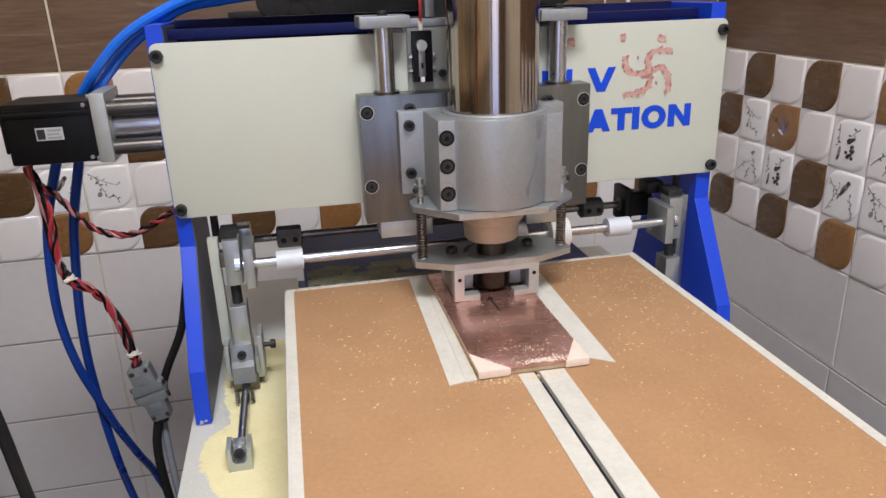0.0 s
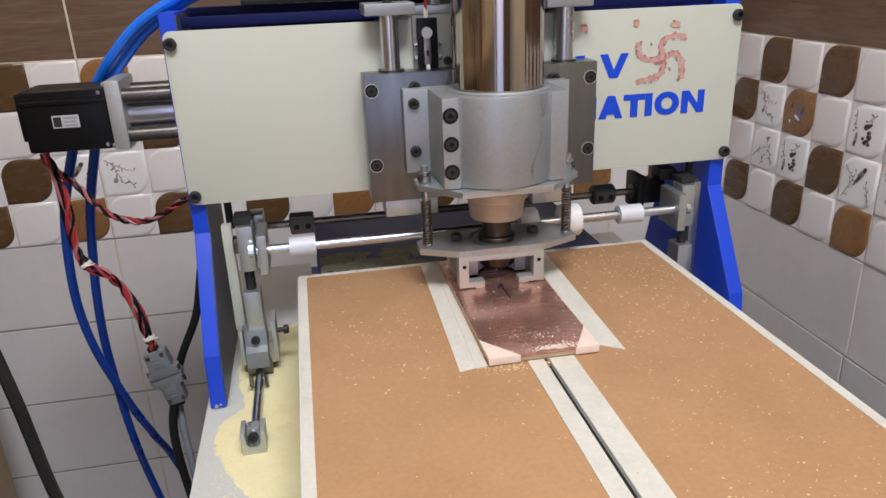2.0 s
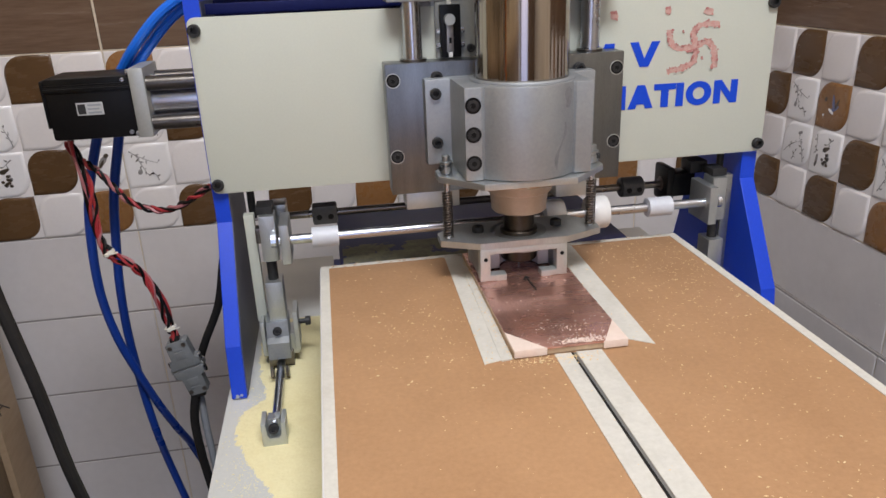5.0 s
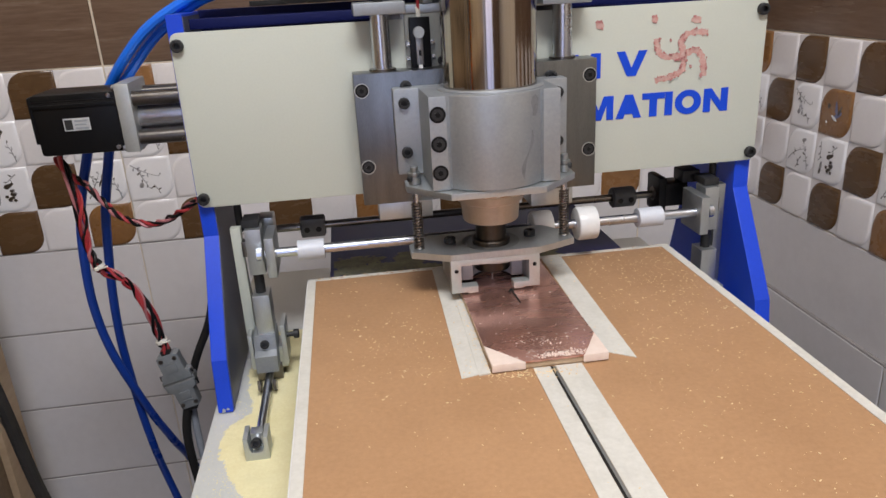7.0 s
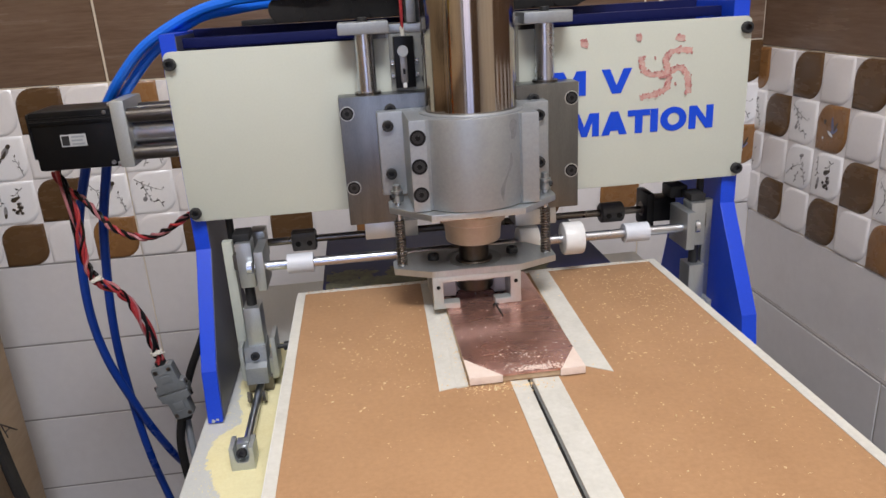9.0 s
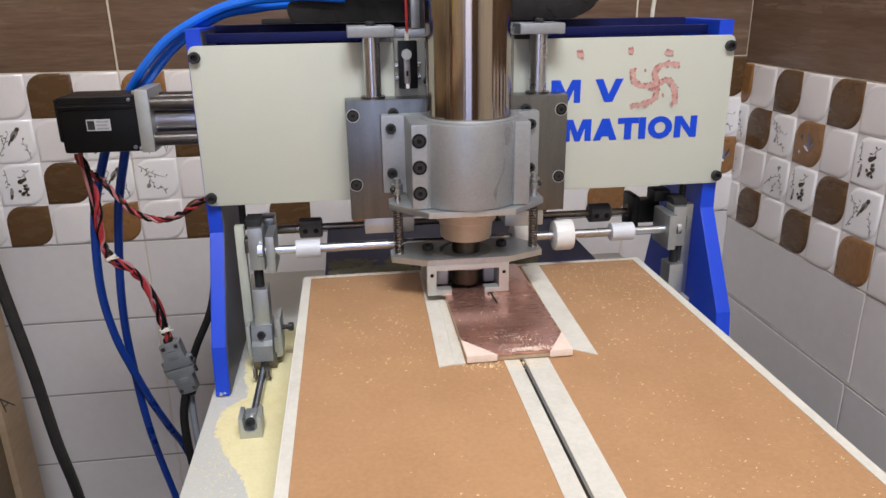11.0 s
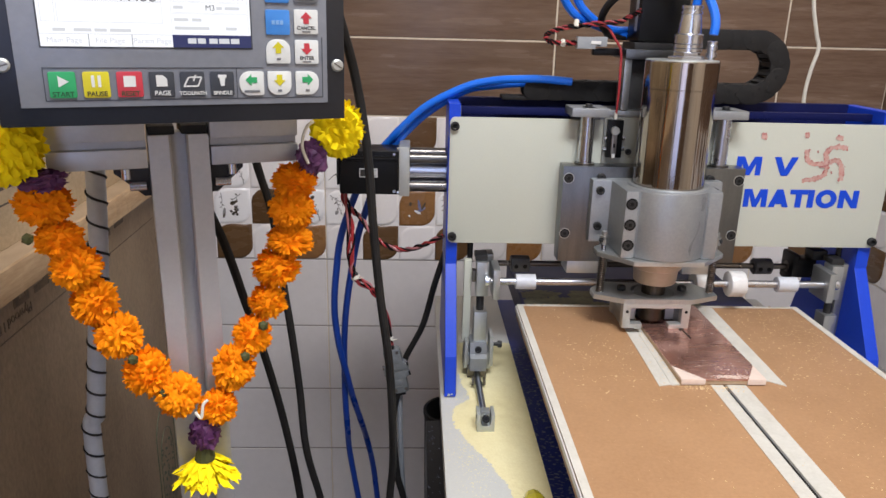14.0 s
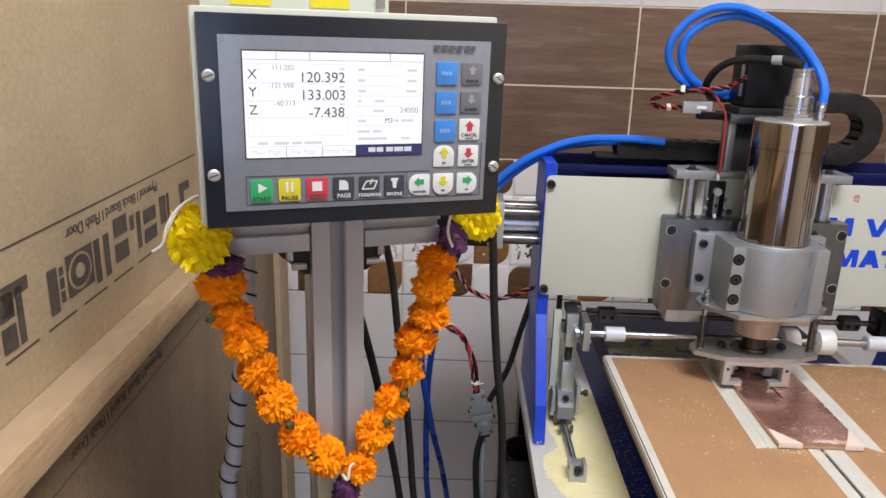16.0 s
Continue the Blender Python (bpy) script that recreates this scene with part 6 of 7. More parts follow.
for shift in (0.0, -0.385):
    printed(strokes(-0.381 + shift, -0.366 + shift, 0.1835, 0.2220, [(0, 1, 0, 1)]), "printed_block")
    for z0, z1 in ((0.1890, 0.1985), (0.2005, 0.2100), (0.2120, 0.2195)):
        printed(strokes(-0.3625 + shift, -0.3535 + shift, z0, z1, [(0, 0.8, 0, 1)]))
    # A dark square with a pale ring in it.
    ring = []
    for k in range(32):
        (c0, s0), (c1, s1) = [(math.cos(2 * math.pi * j / 32), math.sin(2 * math.pi * j / 32)) for j in (k, k + 1)]
        e0, e1 = 1 / max(abs(c0), abs(s0)), 1 / max(abs(c1), abs(s1))
        ring.append([(-0.3255 + shift + 0.0245 * y, 0.2065 + 0.0185 * z) for y, z in ((0.90 * c0, 0.90 * s0), (e0 * c0, e0 * s0), (e1 * c1, e1 * s1), (0.90 * c1, 0.90 * s1))])
        ring.append([(-0.3255 + shift + 0.0245 * y, 0.2065 + 0.0185 * z) for y, z in ((0.38 * c0, 0.38 * s0), (0.74 * c0, 0.74 * s0), (0.74 * c1, 0.74 * s1), (0.38 * c1, 0.38 * s1))])
    printed(ring, "printed_ring")
    for y0, y1, z0, z1, rows in ((-0.297, -0.265, 0.1835, 0.2245, [(0, 0.36, 0, 1), (0.64, 1, 0, 1)]),
                                 (-0.253, -0.221, 0.1890, 0.2330, [(0, 1, 0, 0.42), (0, 1, 0.58, 1)]),
                                 (-0.217, -0.186, 0.1880, 0.2275, [(0.66, 1, 0, 1), (0.1, 0.45, 0.6, 1)]),
                                 (-0.178, -0.142, 0.1880, 0.2245, [(0, 1, 0, 0.42), (0, 1, 0.58, 1)]),
                                 (-0.128, -0.098, 0.1970, 0.2285, [(0, 0.6, 0, 1), (0.74, 1, 0, 1)]),
                                 (-0.060, -0.024, 0.2060, 0.2300, [(0, 1, 0.55, 1), (0, 0.4, 0, 0.55)])):
        printed(strokes(y0 + shift, y1 + shift, z0, z1, rows))
printed(strokes(-0.450, -0.419, 0.1800, 0.2245, [(0, 0.62, 0, 0.45), (0, 0.62, 0.55, 1), (0.72, 1, 0, 1)]))

ledge = thing("wooden_ledge", (-0.70, -0.4, 0.09), "rough-sawn plank on top of the lower plywood box", "plank")
bm = bmesh.new()
box(bm, -0.738, -0.6935, -1.6, 0.36, 0.1000, 0.1305, 0.0008)
part("plank", bm, PLANK, ledge, "plank with a smooth top")


def torn_edge():
    """The plank's sawn front: a long strip whose lip wanders and splinters."""
    bm = bmesh.new()
    n, rows = 700, []
    for k in range(n + 1):
        y = -1.6 + 1.958 * k / n
        wob = 0.0016 * noise.noise((y * 22, 1, 0)) + 0.0009 * noise.noise((y * 90, 2, 0)) + 0.0006 * noise.noise((y * 260, 7, 0))
        low = 0.0020 * noise.noise((y * 14, 5, 0)) + 0.0016 * noise.noise((y * 75, 9, 0)) + 0.0010 * noise.noise((y * 240, 11, 0))
        pts = ((-0.6934, 0.1303), (-0.6915 + wob * 0.4, 0.1292 + wob * 0.5), (-0.6895 + wob, 0.1235 + wob), (-0.6880 + 0.7 * low, 0.1130), (-0.6885 + low, 0.1010 + low), (-0.6934, 0.1002))
        rows.append([bm.verts.new((x, y, z)) for x, z in pts])
    for a, b in zip(rows, rows[1:]):
        for k in range(5):
            bm.faces.new((a[k], b[k], b[k + 1], a[k + 1]))
    bmesh.ops.recalc_face_normals(bm, faces=bm.faces[:])
    return bm


part("rough_edge", torn_edge(), PLY_EDGE, ledge, "rough torn edge of the plank")
crate = thing("plywood_crate", (-0.70, -0.3, GROUND), "tall plywood box with printed marks by the wall", "plywood box")
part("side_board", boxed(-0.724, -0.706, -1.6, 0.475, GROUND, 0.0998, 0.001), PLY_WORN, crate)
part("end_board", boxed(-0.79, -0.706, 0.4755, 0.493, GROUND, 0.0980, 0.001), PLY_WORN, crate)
words("Plywood I Block Board I Flush Door", 0.0145, world_of(crate).inverted() @ Matrix.Translation((-0.7058, -0.30, 0.0735)) @ pose(0, 0, 0, 90, 0, 90) @ pose(0, 0, 0, 0, 0, 180), PLY_FADED, crate, "printed_line", "printed black words, upside down")
part("printed_rule", boxed(-0.7062, -0.7056, -1.5, 0.40, 0.0540, 0.0552), PLY_FADED, crate)
for y0, y1, z0, z1 in ((-0.300, -0.288, 0.078, 0.0985), (-0.276, -0.240, 0.091, 0.0985), (-0.276, -0.264, 0.078, 0.091), (-0.228, -0.196, 0.078, 0.084), (-0.228, -0.216, 0.084, 0.0985), (-0.204, -0.196, 0.084, 0.0985), (-0.184, -0.150, 0.078, 0.086), (-0.162, -0.150, 0.086, 0.0985),
                       (-0.128, -0.116, 0.080, 0.0985), (-0.106, -0.094, 0.080, 0.0985), (-0.116, -0.106, 0.090, 0.096), (-0.080, -0.070, 0.078, 0.0985), (-0.055, -0.020, 0.090, 0.0985), (0.0, 0.034, 0.078, 0.084), (0.0, 0.010, 0.084, 0.0985), (0.05, 0.085, 0.082, 0.0985)):
    part("printed_block", boxed(-0.7062, -0.7056, y0, y1, z0, z1), PLY_FADED, crate)
bm = bmesh.new()
arch = [(-0.7056, 0.168 + 0.046 * math.cos(math.pi * k / 14), -0.30 + 0.050 * math.sin(math.pi * k / 14)) for k in range(15)]
tube(bm, [(-0.7056, 0.214, -0.44)] + arch + [(-0.7056, 0.122, -0.44)], 0.0010, 5, 2)
tube(bm, [(-0.7056, 0.200, -0.44), (-0.7056, 0.198, -0.325), (-0.7056, 0.168, -0.295), (-0.7056, 0.138, -0.325), (-0.7056, 0.136, -0.44)], 0.0007, 5, 6)
dice = random.Random(40)
for k in range(60):
    c = Vector((-0.7055, dice.uniform(0.140, 0.196), dice.uniform(-0.44, -0.315)))
    d = Vector((0, dice.uniform(-1, 1), dice.uniform(0.2, 1))).normalized() * dice.uniform(0.004, 0.009)
    w = Vector((0, -d.z, d.y)) * 0.32
    bm.faces.new([bm.verts.new(p) for p in (c - d, c + w, c + d, c - w)])
part("printed_emblem", bm, GREEN_INK, crate, "faded green printed emblem of leaves under an arch")
part("edge_strip", boxed(-0.7058, -0.6945, 0.388, 0.470, GROUND, 0.096, 0.0008), PLANK, crate, "paler strip nailed along the box's edge")
bm = bmesh.new()
for a, b in (((0.391, -0.336), (0.436, -0.375)), ((0.391, -0.336), (0.402, -0.368)), ((0.416, -0.358), (0.398, -0.356))):
    tube(bm, [(-0.6944, *a), (-0.6944, *b)], 0.0013, 6, 1)
part("pencil_letter", bm, PLY_INK, crate, "letter A drawn in dark pencil")
# The boards stand a little askew to the wall.
ASKEW = Matrix.Translation((-0.72, -0.45, 0)) @ pose(0, 0, 0, 0, 0, 2.7) @ Matrix.Translation((0.72, 0.45, 0))
for board in (upper_ply, ledge, crate):
    board.matrix_basis = ASKEW @ board.matrix_basis


# ---- hoses, cables and the drag chain ----
def cable(name, points, r, material, label, category="cable", group="", n=10):
    bm = bmesh.new()
    tube(bm, points, r, n)
    return solo(name, bm, material, points[0], label, category, group)


hose_pair = "blue hoses behind the motor"
cable("water_hose", [(-0.128, 0.040, 0.288), (-0.165, 0.040, 0.2905), (-0.195, 0.046, 0.2895), (-0.226, 0.055, 0.2865), (-0.263, 0.06, 0.277), (-0.311, 0.065, 0.252), (-0.345, 0.075, 0.221), (-0.371, 0.092, 0.191), (-0.392, 0.098, 0.165)], 0.0051, BLUE_HOSE, "bright blue hose arching down behind the motor", "hose", hose_pair)
cable("water_hose", [(-0.165, 0.062, 0.284), (-0.19, 0.066, 0.283), (-0.224, 0.07, 0.279), (-0.261, 0.07, 0.272), (-0.306, 0.075, 0.245), (-0.336, 0.085, 0.217), (-0.360, 0.092, 0.189), (-0.374, 0.096, 0.165)], 0.0051, BLUE_HOSE, "bright blue hose arching down behind the motor", "hose", hose_pair)
# The same blue hoses further down; their shade is put in as a darker blue.
low_pair = "dark blue hoses hanging below the motor"
cable("hanging_hose", [(-0.392, 0.098, 0.165), (-0.4111, 0.105, 0.120), (-0.4320, 0.11, 0.06), (-0.4410, 0.112, 0.0), (-0.4455, 0.12, -0.06), (-0.4415, 0.13, -0.12), (-0.4325, 0.148, -0.18), (-0.4240, 0.172, -0.24), (-0.4137, 0.20, -0.30), (-0.4061, 0.235, -0.36), (-0.395, 0.26, -0.45), (-0.38, 0.27, -0.65), (-0.37, 0.27, -0.94)], 0.0051, BLUE_HOSE_SHADED, "blue hose hanging below the motor, its shade put into the colour", "hose", low_pair)
cable("hanging_hose", [(-0.374, 0.096, 0.165), (-0.3885, 0.104, 0.120), (-0.4079, 0.118, 0.06), (-0.4197, 0.128, 0.0), (-0.4290, 0.138, -0.06), (-0.4345, 0.148, -0.12), (-0.4365, 0.160, -0.18), (-0.4373, 0.172, -0.24), (-0.4360, 0.185, -0.30), (-0.4350, 0.205, -0.36), (-0.425, 0.22, -0.45), (-0.40, 0.24, -0.65), (-0.39, 0.25, -0.94)], 0.0051, BLUE_HOSE_SHADED, "blue hose hanging below the motor, its shade put into the colour", "hose", low_pair)
riders = [cable("spindle_hose", [(SX + 0.034, SY + 0.006, 0.350), (0.0202, -0.062, 0.364), (0.0178, -0.055, 0.380), (0.0100, -0.045, 0.3978), (-0.0110, -0.04, 0.4211), (-0.0357, -0.03, 0.4393), (-0.0598, -0.02, 0.4515), (-0.0765, -0.01, 0.4558), (-0.0996, 0.0, 0.4537), (-0.1219, 0.01, 0.4404), (-0.1384, 0.015, 0.4175), (-0.1396, 0.02, 0.3971), (-0.1297, 0.025, 0.3787), (-0.1124, 0.03, 0.3650), (-0.0845, 0.045, 0.3560), (-0.0584, 0.056, 0.3482), (-0.030, 0.060, 0.3435), (0.030, 0.064, 0.3435)], 0.0050, BLUE_HOSE, "bright blue hose looping over the spindle", "hose", "hoses of the spindle")]
riders.append(cable("spindle_hose", [(SX + 0.012, SY + 0.033, 0.350), (0.0030, -0.037, 0.372), (0.0060, -0.038, 0.3900), (0.0010, -0.036, 0.4020), (-0.0126, -0.03, 0.4172), (-0.0376, -0.02, 0.4357), (-0.0617, -0.01, 0.4448), (-0.0783, 0.0, 0.4459), (-0.1011, 0.01, 0.4383), (-0.1202, 0.015, 0.4213), (-0.1236, 0.02, 0.3989), (-0.1134, 0.025, 0.3785), (-0.0919, 0.03, 0.3614), (-0.0696, 0.045, 0.3529), (-0.036, 0.064, 0.3520), (0.030, 0.072, 0.350)], 0.0050, BLUE_HOSE, "bright blue hose looping over the spindle", "hose", "hoses of the spindle"))
spindle_cable = thing("spindle_cable", (SX, SY, 0.39), "black spindle cable bending back to the chain", "cable")
bm = bmesh.new()
tube(bm, [(-0.0290, -0.054, 0.3975), (-0.0340, -0.05, 0.3966), (-0.0556, -0.03, 0.3974), (-0.0749, -0.015, 0.3932), (-0.0866, 0.0, 0.3810), (-0.0900, 0.015, 0.3644), (-0.0808, 0.03, 0.3525), (-0.0596, 0.055, 0.3449), (0.02, 0.068, 0.3449)], 0.0046, 10)
part("cable_sheath", bm, RUBBER, spindle_cable)
part("cable_gland", rod((-0.0110, -0.067, 0.3925), (-0.0310, -0.053, 0.3985), 0.0068, 16, 0.0052), RUBBER, spindle_cable, "black rubber gland")
part("tie_end", rod((-0.0300, -0.0560, 0.3975), (-0.0385, -0.0490, 0.3972), 0.0054, 12), GREY_PLASTIC, spindle_cable, "grey clamp on the cable")
riders.append(spindle_cable)


def twisted(name, points, r, colours, label, turns=60, spread=1.15):
    """Several thin wires twisted loosely round one line."""
    t = thing(name, points[0], label, "wires")
    line = smooth_line(points, 10)
    for k, material in enumerate(colours):
        pts = []
        for i, p in enumerate(line):
            way = (line[min(i + 1, len(line) - 1)] - line[max(i - 1, 0)]).normalized()
            s = way.orthogonal().normalized()
            a = i * turns / 60 + 2 * math.pi * k / len(colours) + 0.9 * math.sin(i * 0.23 + k * 1.7)
            away = r * spread * (1 + 0.35 * math.sin(i * 0.41 + k * 2.3))
            pts.append(p + away * (math.cos(a) * s + math.sin(a) * way.cross(s)))
        bm = bmesh.new()
        tube(bm, pts, r, 6, 1)
        part("wire", bm, material, t)
    return t


motor_wires = twisted("motor_wires", [(-0.422, 0.06, 0.133), (-0.414, 0.06, 0.084), (-0.415, 0.06, 0.04), (-0.408, 0.06, 0.013), (-0.383, 0.06, -0.007), (-0.368, 0.06, -0.039), (-0.361, 0.06, -0.08), (-0.359, 0.06, -0.096)], 0.0017, (RED_WIRE, BLACK, RED_WIRE, BLACK, BLACK, PINK_WIRE, RED_WIRE), "twisted red and black motor wires with white ties", 16, 2.0)
for p in [(-0.422, 0.06, 0.133), (-0.414, 0.06, 0.084), (-0.415, 0.06, 0.04), (-0.408, 0.06, 0.013), (-0.383, 0.06, -0.007), (-0.368, 0.06, -0.039), (-0.361, 0.06, -0.08), (-0.359, 0.06, -0.096)][3:8:3]:
    bm = bmesh.new()
    cyl(bm, (p[0] - 0.0008, p[1], p[2] + 0.0016), (p[0] + 0.0008, p[1], p[2] - 0.0016), 0.0066, 12)
    box(bm, p[0] - 0.002, p[0] + 0.002, p[1] - 0.0090, p[1] - 0.0050, p[2] - 0.0016, p[2] + 0.0016, 0.0004)
    cyl(bm, (p[0] + 0.002, p[1] - 0.0075, p[2]), (p[0] + 0.012, p[1] - 0.0095, p[2] + 0.003), 0.0009, 6)
    part("cable_tie", bm, STRING, motor_wires, "white cable tie")
twisted("sensor_wires", [(-0.414, 0.06, 0.112), (-0.399, 0.06, 0.098), (-0.383, 0.055, 0.077), (-0.364, 0.05, 0.063), (-0.339, 0.045, 0.059), (-0.31, 0.03, 0.072), (-0.288, 0.02, 0.087)], 0.0017, (RED_WIRE, BLACK, PINK_WIRE, BLACK), "twisted red and black wires drooping to the gantry", 32, 1.2)
upper_wires = twisted("z_motor_wires", [(-0.0480, -0.004, 0.3750), (-0.0600, -0.005, 0.3690), (-0.0720, -0.005, 0.3628), (-0.1059, -0.005, 0.3583), (-0.1365, -0.005, 0.3540), (-0.1552, -0.005, 0.3480), (-0.1588, -0.003, 0.3408), (-0.1470, 0.0, 0.3361), (-0.1205, 0.0, 0.3370)], 0.0012, (BLACK, RED_WIRE, BLACK, BLACK, RED_WIRE), "twisted wires looping from the upper motor", 40, 1.6)
part("cable_tie", rod((-0.1250, -0.0075, 0.3550), (-0.1235, -0.0025, 0.3625), 0.0030, 8), STRING, upper_wires, "white cable tie")
part("cable_tie", rod((-0.1380, -0.003, 0.3345), (-0.1375, 0.003, 0.3385), 0.0032, 8), STRING, upper_wires, "white cable tie")
riders.append(upper_wires)
z_plug = thing("wire_plug", (-0.105, 0.0, 0.338), "grey plastic plug on the upper motor's wires", "plug")
part("plug_body", boxed(-0.1215, -0.0990, -0.006, 0.006, 0.3300, 0.3440, 0.001), GREY_PLASTIC, z_plug)
part("plug_front", boxed(-0.0990, -0.0850, -0.0045, 0.0045, 0.3330, 0.3445, 0.001), GREY_PLASTIC, z_plug)
part("plug_latch", boxed(-0.1050, -0.0930, -0.0068, -0.0058, 0.3355, 0.3395, 0.0004), WHITE_PLASTIC, z_plug)
part("plug_tail", boxed(-0.1000, -0.0480, 0.000, 0.012, 0.3225, 0.3310, 0.002), BLACK, z_plug, "black socket under the plug")
riders.append(z_plug)

connector = thing("wire_connector", pose(-0.350, 0.06, -0.130, 0, -14, 0), "grey screw-on cable connector hanging on its wires", "connector")
for s, back in ((1, 0.0120), (-1, 0.0108)):
    bm = bmesh.new()
    hood = [(-0.0165, 0.0012), (0.0165, 0.0012), (0.0165, 0.0095), (back + 0.0006, 0.0125), (back, 0.0330), (back - 0.0035, 0.0350), (-back + 0.0035, 0.0350), (-back, 0.0330), (-back - 0.0006, 0.0125), (-0.0165, 0.0095)]
    prism(bm, [(px, s * pz) for px, pz in hood], "y", -0.0072, 0.0072, 0.0009)
    shell = part("shell", bm, CONNECTOR, connector, "", local=True)
    P("flange", -0.0185, 0.0185, *sorted((s * 0.0002, s * 0.0030)), -0.0062, 0.0062, ALU, connector, "thin metal flange", 0.0005)
    P("raised_field", -0.0062, 0.0062, *sorted((s * 0.0130, s * 0.0225)), -0.0078, -0.0070, CONNECTOR, shell, "", 0.0004)
    P("rib", -0.0062, 0.0062, *sorted((s * 0.0240, s * 0.0252)), -0.0077, -0.0070, CONNECTOR, shell, "", 0.0002)
    P("cable_neck", -0.0050, 0.0050, *sorted((s * 0.0345, s * 0.0400)), -0.0052, 0.0052, RUBBER, connector, "", 0.0012)
    for x in (-0.0078, 0.0078):
        bm = bmesh.new()
        cyl(bm, (x, -0.0077, s * 0.0295), (x, -0.0068, s * 0.0295), 0.0026, 14)
        part("screw", bm, DARK_STEEL, shell, "", local=True)
    for x in (-0.0168, 0.0168):
        bm = bmesh.new()
        cyl(bm, (x, -0.002, s * 0.0050), (x, -0.002, s * 0.0110), 0.0022, 10)
        part("thumb_screw", bm, CHROME, connector, "", local=True)
cable("connector_cable", [(-0.268, 0.13, 0.11), (-0.274, 0.115, 0.06)] + [(-0.296, 0.09, -0.007), (-0.312, 0.09, -0.071), (-0.335, 0.09, -0.12), (-0.355, 0.09, -0.171)], 0.0046, RUBBER, "black cable from the gantry to the connector")
cable("connector_cable", [(-0.347, 0.06, -0.165), (-0.354, 0.06, -0.199), (-0.354, 0.06, -0.244), (-0.348, 0.06, -0.31), (-0.338, 0.06, -0.379)] + [(-0.36, 0.10, -0.60), (-0.35, 0.10, -0.94)], 0.0050, RUBBER, "black cable hanging below the connector")
cable("connector_cable", [(-0.345, 0.07, -0.17), (-0.345, 0.07, -0.215), (-0.343, 0.07, -0.27), (-0.339, 0.07, -0.347), (-0.335, 0.07, -0.387)] + [(-0.36, 0.10, -0.60), (-0.35, 0.10, -0.94)], 0.0042, GREY_PLASTIC, "grey cable hanging below the connector")
cable("power_cable", [(-0.40, -0.36, 0.42), (-0.385, -0.32, 0.36), (-0.374, -0.30, 0.31), (-0.3650, -0.30, 0.250), (-0.3602, -0.30, 0.18), (-0.3546, -0.30, 0.12), (-0.3471, -0.30, 0.06), (-0.3441, -0.295, 0.0), (-0.3440, -0.28, -0.06), (-0.3480, -0.27, -0.12), (-0.352, -0.27, -0.25), (-0.355, -0.28, -0.5), (-0.355, -0.29, -0.94)], 0.0038, RUBBER, "black cable hanging from the control box", group="cables of the control box")
cable("power_cable", [(-0.470, -0.300, 0.305), (-0.466, -0.262, 0.235), (-0.4595, -0.235, 0.18), (-0.4532, -0.235, 0.12), (-0.4451, -0.24, 0.06), (-0.4385, -0.245, 0.0), (-0.4325, -0.255, -0.06), (-0.4211, -0.25, -0.12), (-0.4120, -0.25, -0.17), (-0.405, -0.25, -0.30), (-0.40, -0.26, -0.5), (-0.40, -0.26, -0.94)], 0.0037, RUBBER, "black cable hanging behind the stand", group="cables of the control box")
cable("power_cable", [(-0.50, -0.340, 0.240), (-0.4820, -0.325, 0.18), (-0.4690, -0.315, 0.12), (-0.4630, -0.285, 0.06), (-0.4545, -0.27, 0.0), (-0.4469, -0.26, -0.06), (-0.4430, -0.245, -0.12), (-0.436, -0.25, -0.18), (-0.428, -0.26, -0.30), (-0.42, -0.26, -0.5), (-0.42, -0.26, -0.94)], 0.0037, RUBBER, "black cable hanging behind the stand", group="cables of the control box")
cable("wall_cord", [(0.30, 0.32, TOP), (0.31, 0.31, 0.9)] + [(0.307, 0.3, 0.475), (0.305, 0.3, 0.407), (0.318, 0.3, 0.356), (0.326, 0.3, 0.33), (0.319, 0.3, 0.294), (0.316, 0.3, 0.248), (0.325, 0.3, 0.192)], 0.0030, STRING, "white cord hanging by the tiled wall")

sleeve = thing("sleeved_hose", [(-0.571, -0.345, 0.225), (-0.576, -0.345, 0.164), (-0.585, -0.345, 0.1), (-0.594, -0.345, 0.032), (-0.6, -0.345, -0.017)][0], "grey hose wound in a dark spiral beside the plywood", "hose")
bm = bmesh.new()
gh = [(-0.566, -0.345, 0.30), (-0.569, -0.345, 0.26)] + [(p[0], p[1], p[2]) for p in [(-0.571, -0.345, 0.225), (-0.576, -0.345, 0.164), (-0.585, -0.345, 0.1), (-0.594, -0.345, 0.032), (-0.6, -0.345, -0.017)]] + [(-0.60, -0.345, -0.4), (-0.60, -0.345, -0.9)]
tube(bm, gh, 0.0072, 14)
part("hose_body", bm, GREY_HOSE, sleeve)
bm = bmesh.new()
line = smooth_line(gh, 24)
spiral = []
walked = 0.0
for i, p in enumerate(line[:-1]):
    q = line[i + 1]
    for k in range(4):
        walked_here = walked + (q - p).length * k / 4
        a = walked_here / 0.021 * 2 * math.pi
        spiral.append(p.lerp(q, k / 4) + Vector((0.0072 * math.cos(a), 0.0072 * math.sin(a), 0)))
    walked += (q - p).length
tube(bm, spiral, 0.0012, 5, 1)
part("spiral_wrap", bm, RUBBER, sleeve, "dark spiral wrap")

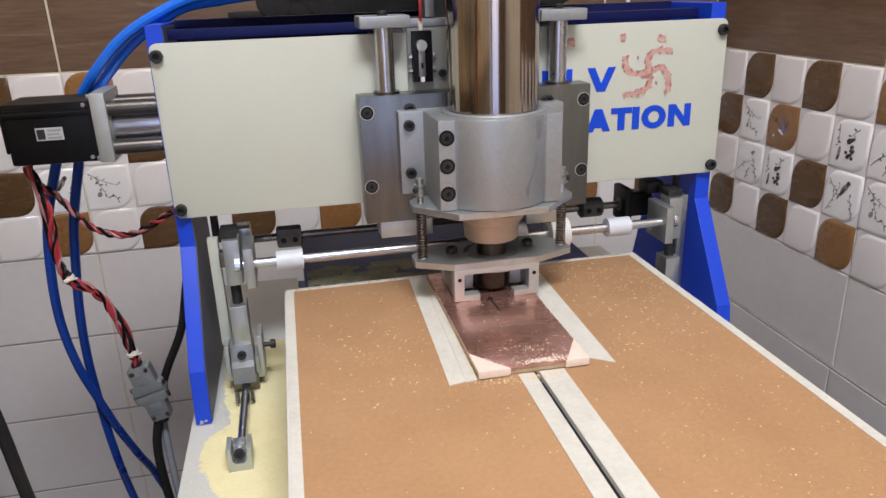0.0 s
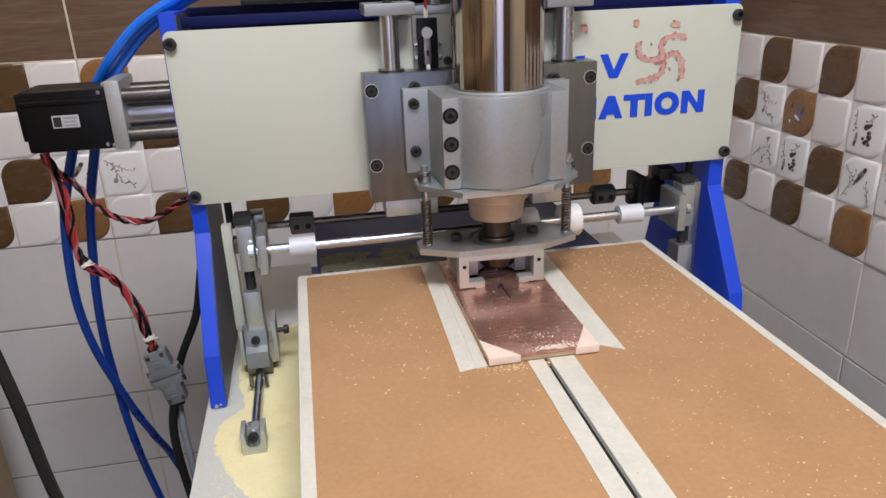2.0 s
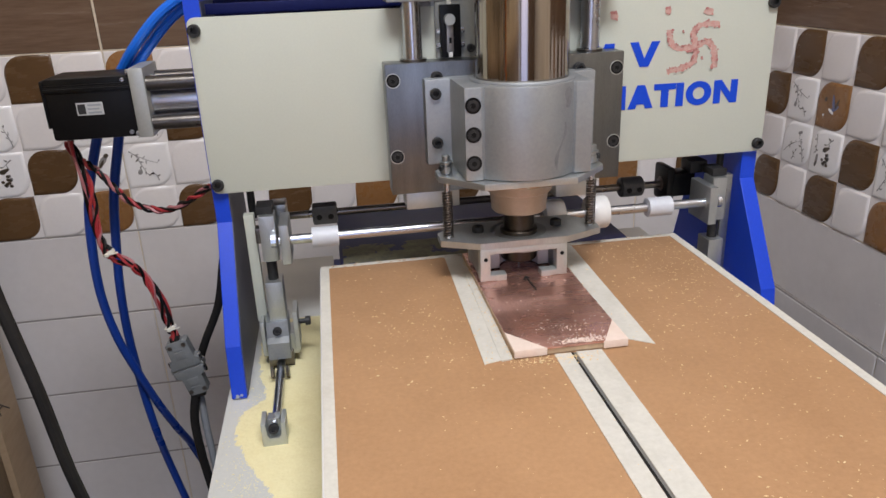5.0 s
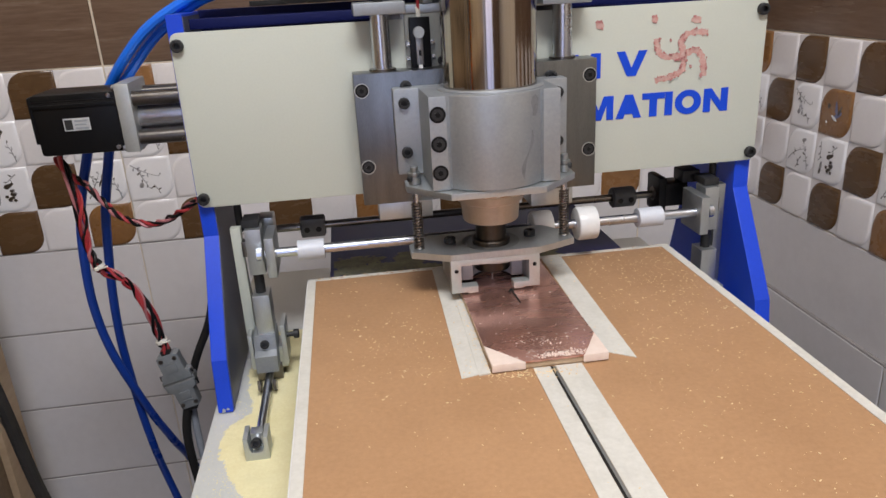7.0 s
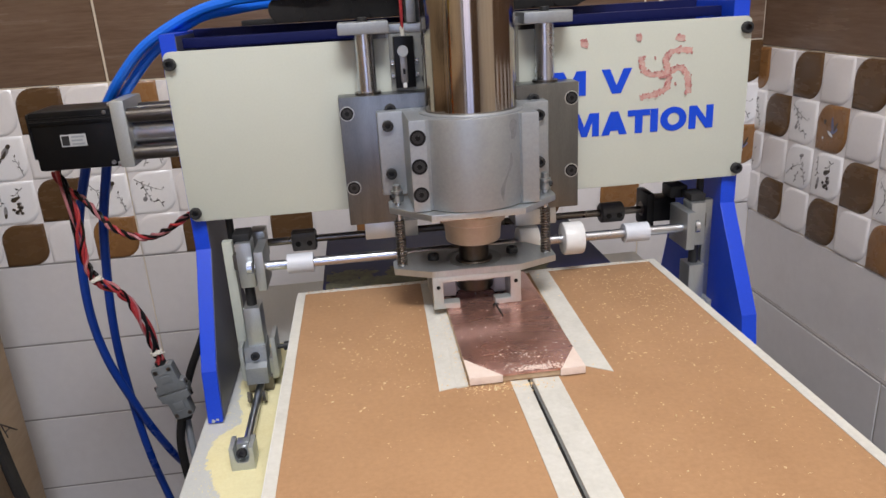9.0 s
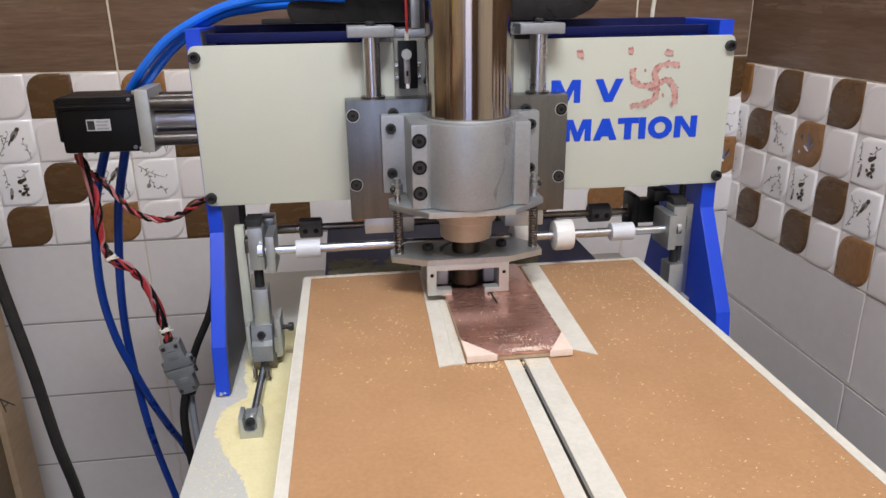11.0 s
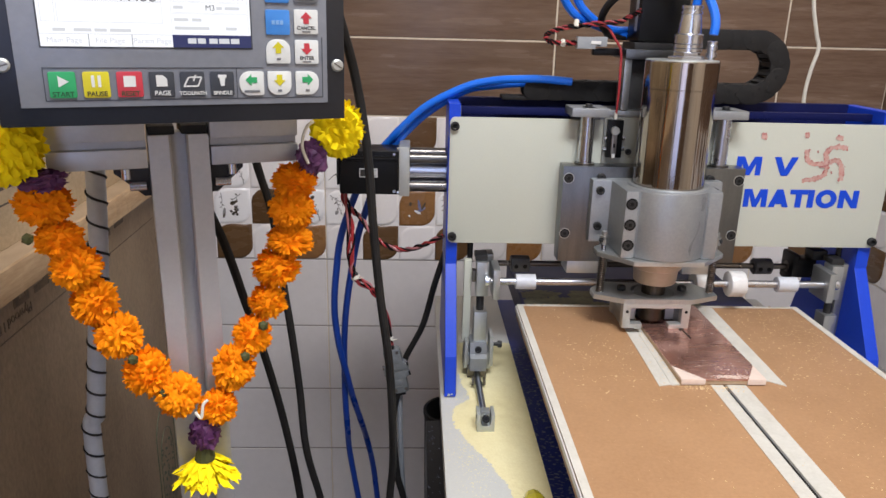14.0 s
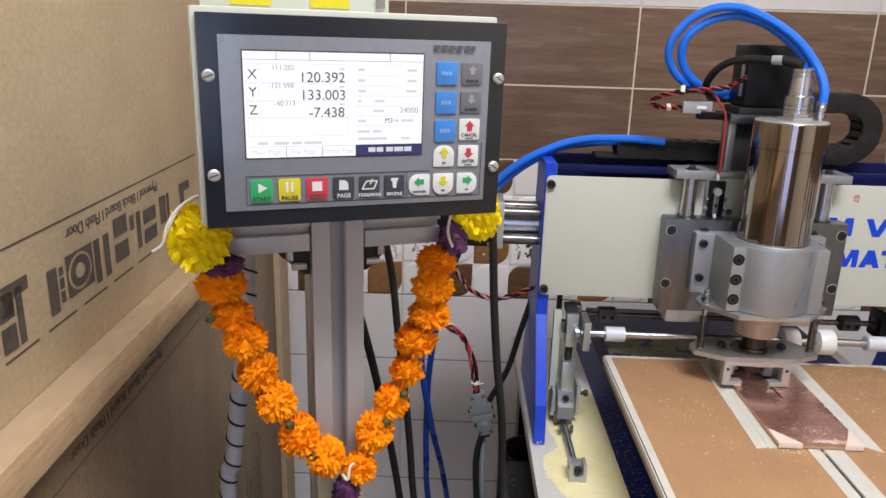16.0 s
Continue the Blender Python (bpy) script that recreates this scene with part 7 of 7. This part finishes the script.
chain = thing("cable_chain", (-0.05, 0.06, 0.264), "black plastic cable drag chain lying on the gantry", "cable chain")
bm = bmesh.new()
link_pts = [(-0.0035 - 0.0126 * math.sin(math.pi * k / 10), 0.0126 * math.cos(math.pi * k / 10)) for k in range(11)] + [(0.0060 + 0.0126 * math.sin(math.pi * k / 10), -0.0126 * math.cos(math.pi * k / 10)) for k in range(11)]
for y0, y1 in ((0.0445, 0.049), (0.075, 0.0795)):
    prism(bm, link_pts, "y", y0, y1, 0.0008)
for x in (-0.008, 0.006):
    box(bm, x - 0.0045, x + 0.0045, 0.049, 0.075, 0.0100, 0.0125, 0.0004)
    box(bm, x - 0.0045, x + 0.0045, 0.049, 0.075, -0.0125, -0.0100, 0.0004)
cyl(bm, (0.007, 0.0436, 0), (0.007, 0.0446, 0), 0.0032, 12)
cyl(bm, (-0.004, 0.0440, 0.006), (-0.004, 0.0446, 0.006), 0.0014, 8)
finish(bm)
link_mesh = bpy.data.meshes.new("link")
bm.to_mesh(link_mesh)
bm.free()
link_mesh.materials.append(RUBBER)
track = [(-0.172 + 0.0233 * k, 0.2760, 0) for k in range(13)]
for k in range(1, 6):
    a = math.pi * k / 6
    track.append((0.108 + 0.034 * math.sin(a), 0.310 - 0.034 * math.cos(a), 30 * k))
track += [(0.108 - 0.0233 * k, 0.344, 180) for k in range(6)]
for k, (x, z, turn) in enumerate(track):
    ob = new("link", link_mesh)
    ob.parent = chain
    ob.matrix_basis = world_of(chain).inverted() @ pose(x, 0.0005 * (k % 2), z, 0, -turn, 0)

part("end_bracket", boxed(-0.2150, -0.1800, 0.046, 0.078, 0.2632, 0.2680, 0.0008), RUBBER, chain, "flat end bracket of the chain")
screwdriver = thing("screwdriver", pose(-0.205, -0.320, -0.0905, 0, 0, 0), "screwdriver with a yellow handle on the dusty base", "screwdriver")
bm = bmesh.new()
cyl(bm, (0, -0.07, 0), (0, 0.018, 0), 0.0125, 10)
cyl(bm, (0, 0.018, 0), (0, 0.030, 0), 0.0125, 10, 0.008)
part("handle", bm, SCREWDRIVER, screwdriver, "ribbed translucent yellow handle", local=True)
bm = bmesh.new()
cyl(bm, (0, -0.20, -0.004), (0, -0.07, 0), 0.003, 10)
part("blade", bm, CHROME, screwdriver, local=True)

# ---- tiles on the walls ----
tiled_wall(wall_north, lambda u, z: pose(u, BACK, z), -0.80, RIGHT, -0.511, BACK_PATTERN)
tiled_wall(wall_east, lambda u, z: pose(RIGHT, -u, z, 0, 0, -90), -BACK, 0.55, -0.142, SIDE_PATTERN, 0.012, 0.006)

for k in range(5):
    z = -0.123 - 0.1515 * k
    part("grout_line", boxed(-0.80, RIGHT - 0.002, BACK - 0.0008, BACK + 0.001, z - 0.0016, z + 0.0016), GROUT_GREY, wall_north)
    if k:
        part("grout_line", boxed(RIGHT - 0.0008 - 0.006, RIGHT + 0.001, -0.55, BACK, z - 0.0136, z - 0.0104), GROUT_GREY, wall_east)

# ---- what moves ----
# Each hole: when the drill is lowest, and how far along the gantry it stands, in millimetres.
HOLES = [(0.0, 27.5), (0.6, 24.7), (1.2, 21.8), (1.8, 21.3), (2.4, 23.5), (3.0, 26.7), (3.6, 29.9), (4.2, 22.6), (4.83, 18.0), (5.47, 13.5),
         (6.1, 10.0), (6.7, 8.1), (7.3, 3.6), (7.9, 2.9), (8.5, 5.6), (9.12, 3.5), (9.75, 1.5), (10.37, -0.5), (11.0, -2.4), (11.6, -4.9),
         (12.2, -7.3), (12.8, -10.2), (13.4, -12.8), (14.0, -12.5), (14.6, -8.6), (15.2, -4.9), (15.8, -0.9), (16.4, 2.0)]


def head_offset(t):
    """Where the head stands at t: metres along the gantry and up."""
    k = max(i for i, (s, _) in enumerate(HOLES[:-1]) if s <= t + 1e-6)
    (s0, x0), (s1, x1) = HOLES[k], HOLES[k + 1]
    u = (t - s0) / (s1 - s0)
    slide = min(max((u - 0.33) / 0.34, 0.0), 1.0)
    slide = slide * slide * (3 - 2 * slide)
    v = min(u, 1 - u) * 6
    lift = np.interp(v, (0, 1, 2, 3), (-9.4, -5.1, -0.6, 0.7))
    return (x0 + (x1 - x0) * slide) / 1000, float(lift) / 1000


def motions():
    times = [round(0.1 * k, 1) for k in range(161)]
    base_h, base_c, base_f = Vector((AX, AY, 0.10)), Vector((AX, 0.02, 0.19)), Vector((AX, AY, 0.0))
    at = {t: head_offset(t) for t in times}
    walk(head, [(t, Matrix.Translation(base_h + Vector((at[t][0], 0, at[t][1])))) for t in times])
    walk(x_carriage, [(t, Matrix.Translation(base_c + Vector((at[t][0], 0, 0)))) for t in times])
    for rider in riders:
        start = rider.matrix_basis.translation.copy()
        walk(rider, [(t, Matrix.Translation(start + Vector((at[t][0], 0, 0)))) for t in times])
    walk(foot, [(t, Matrix.Translation(base_f + Vector((at[t][0], 0, max(-0.0012, 0.0002 + at[t][1]))))) for t in times])


motions()
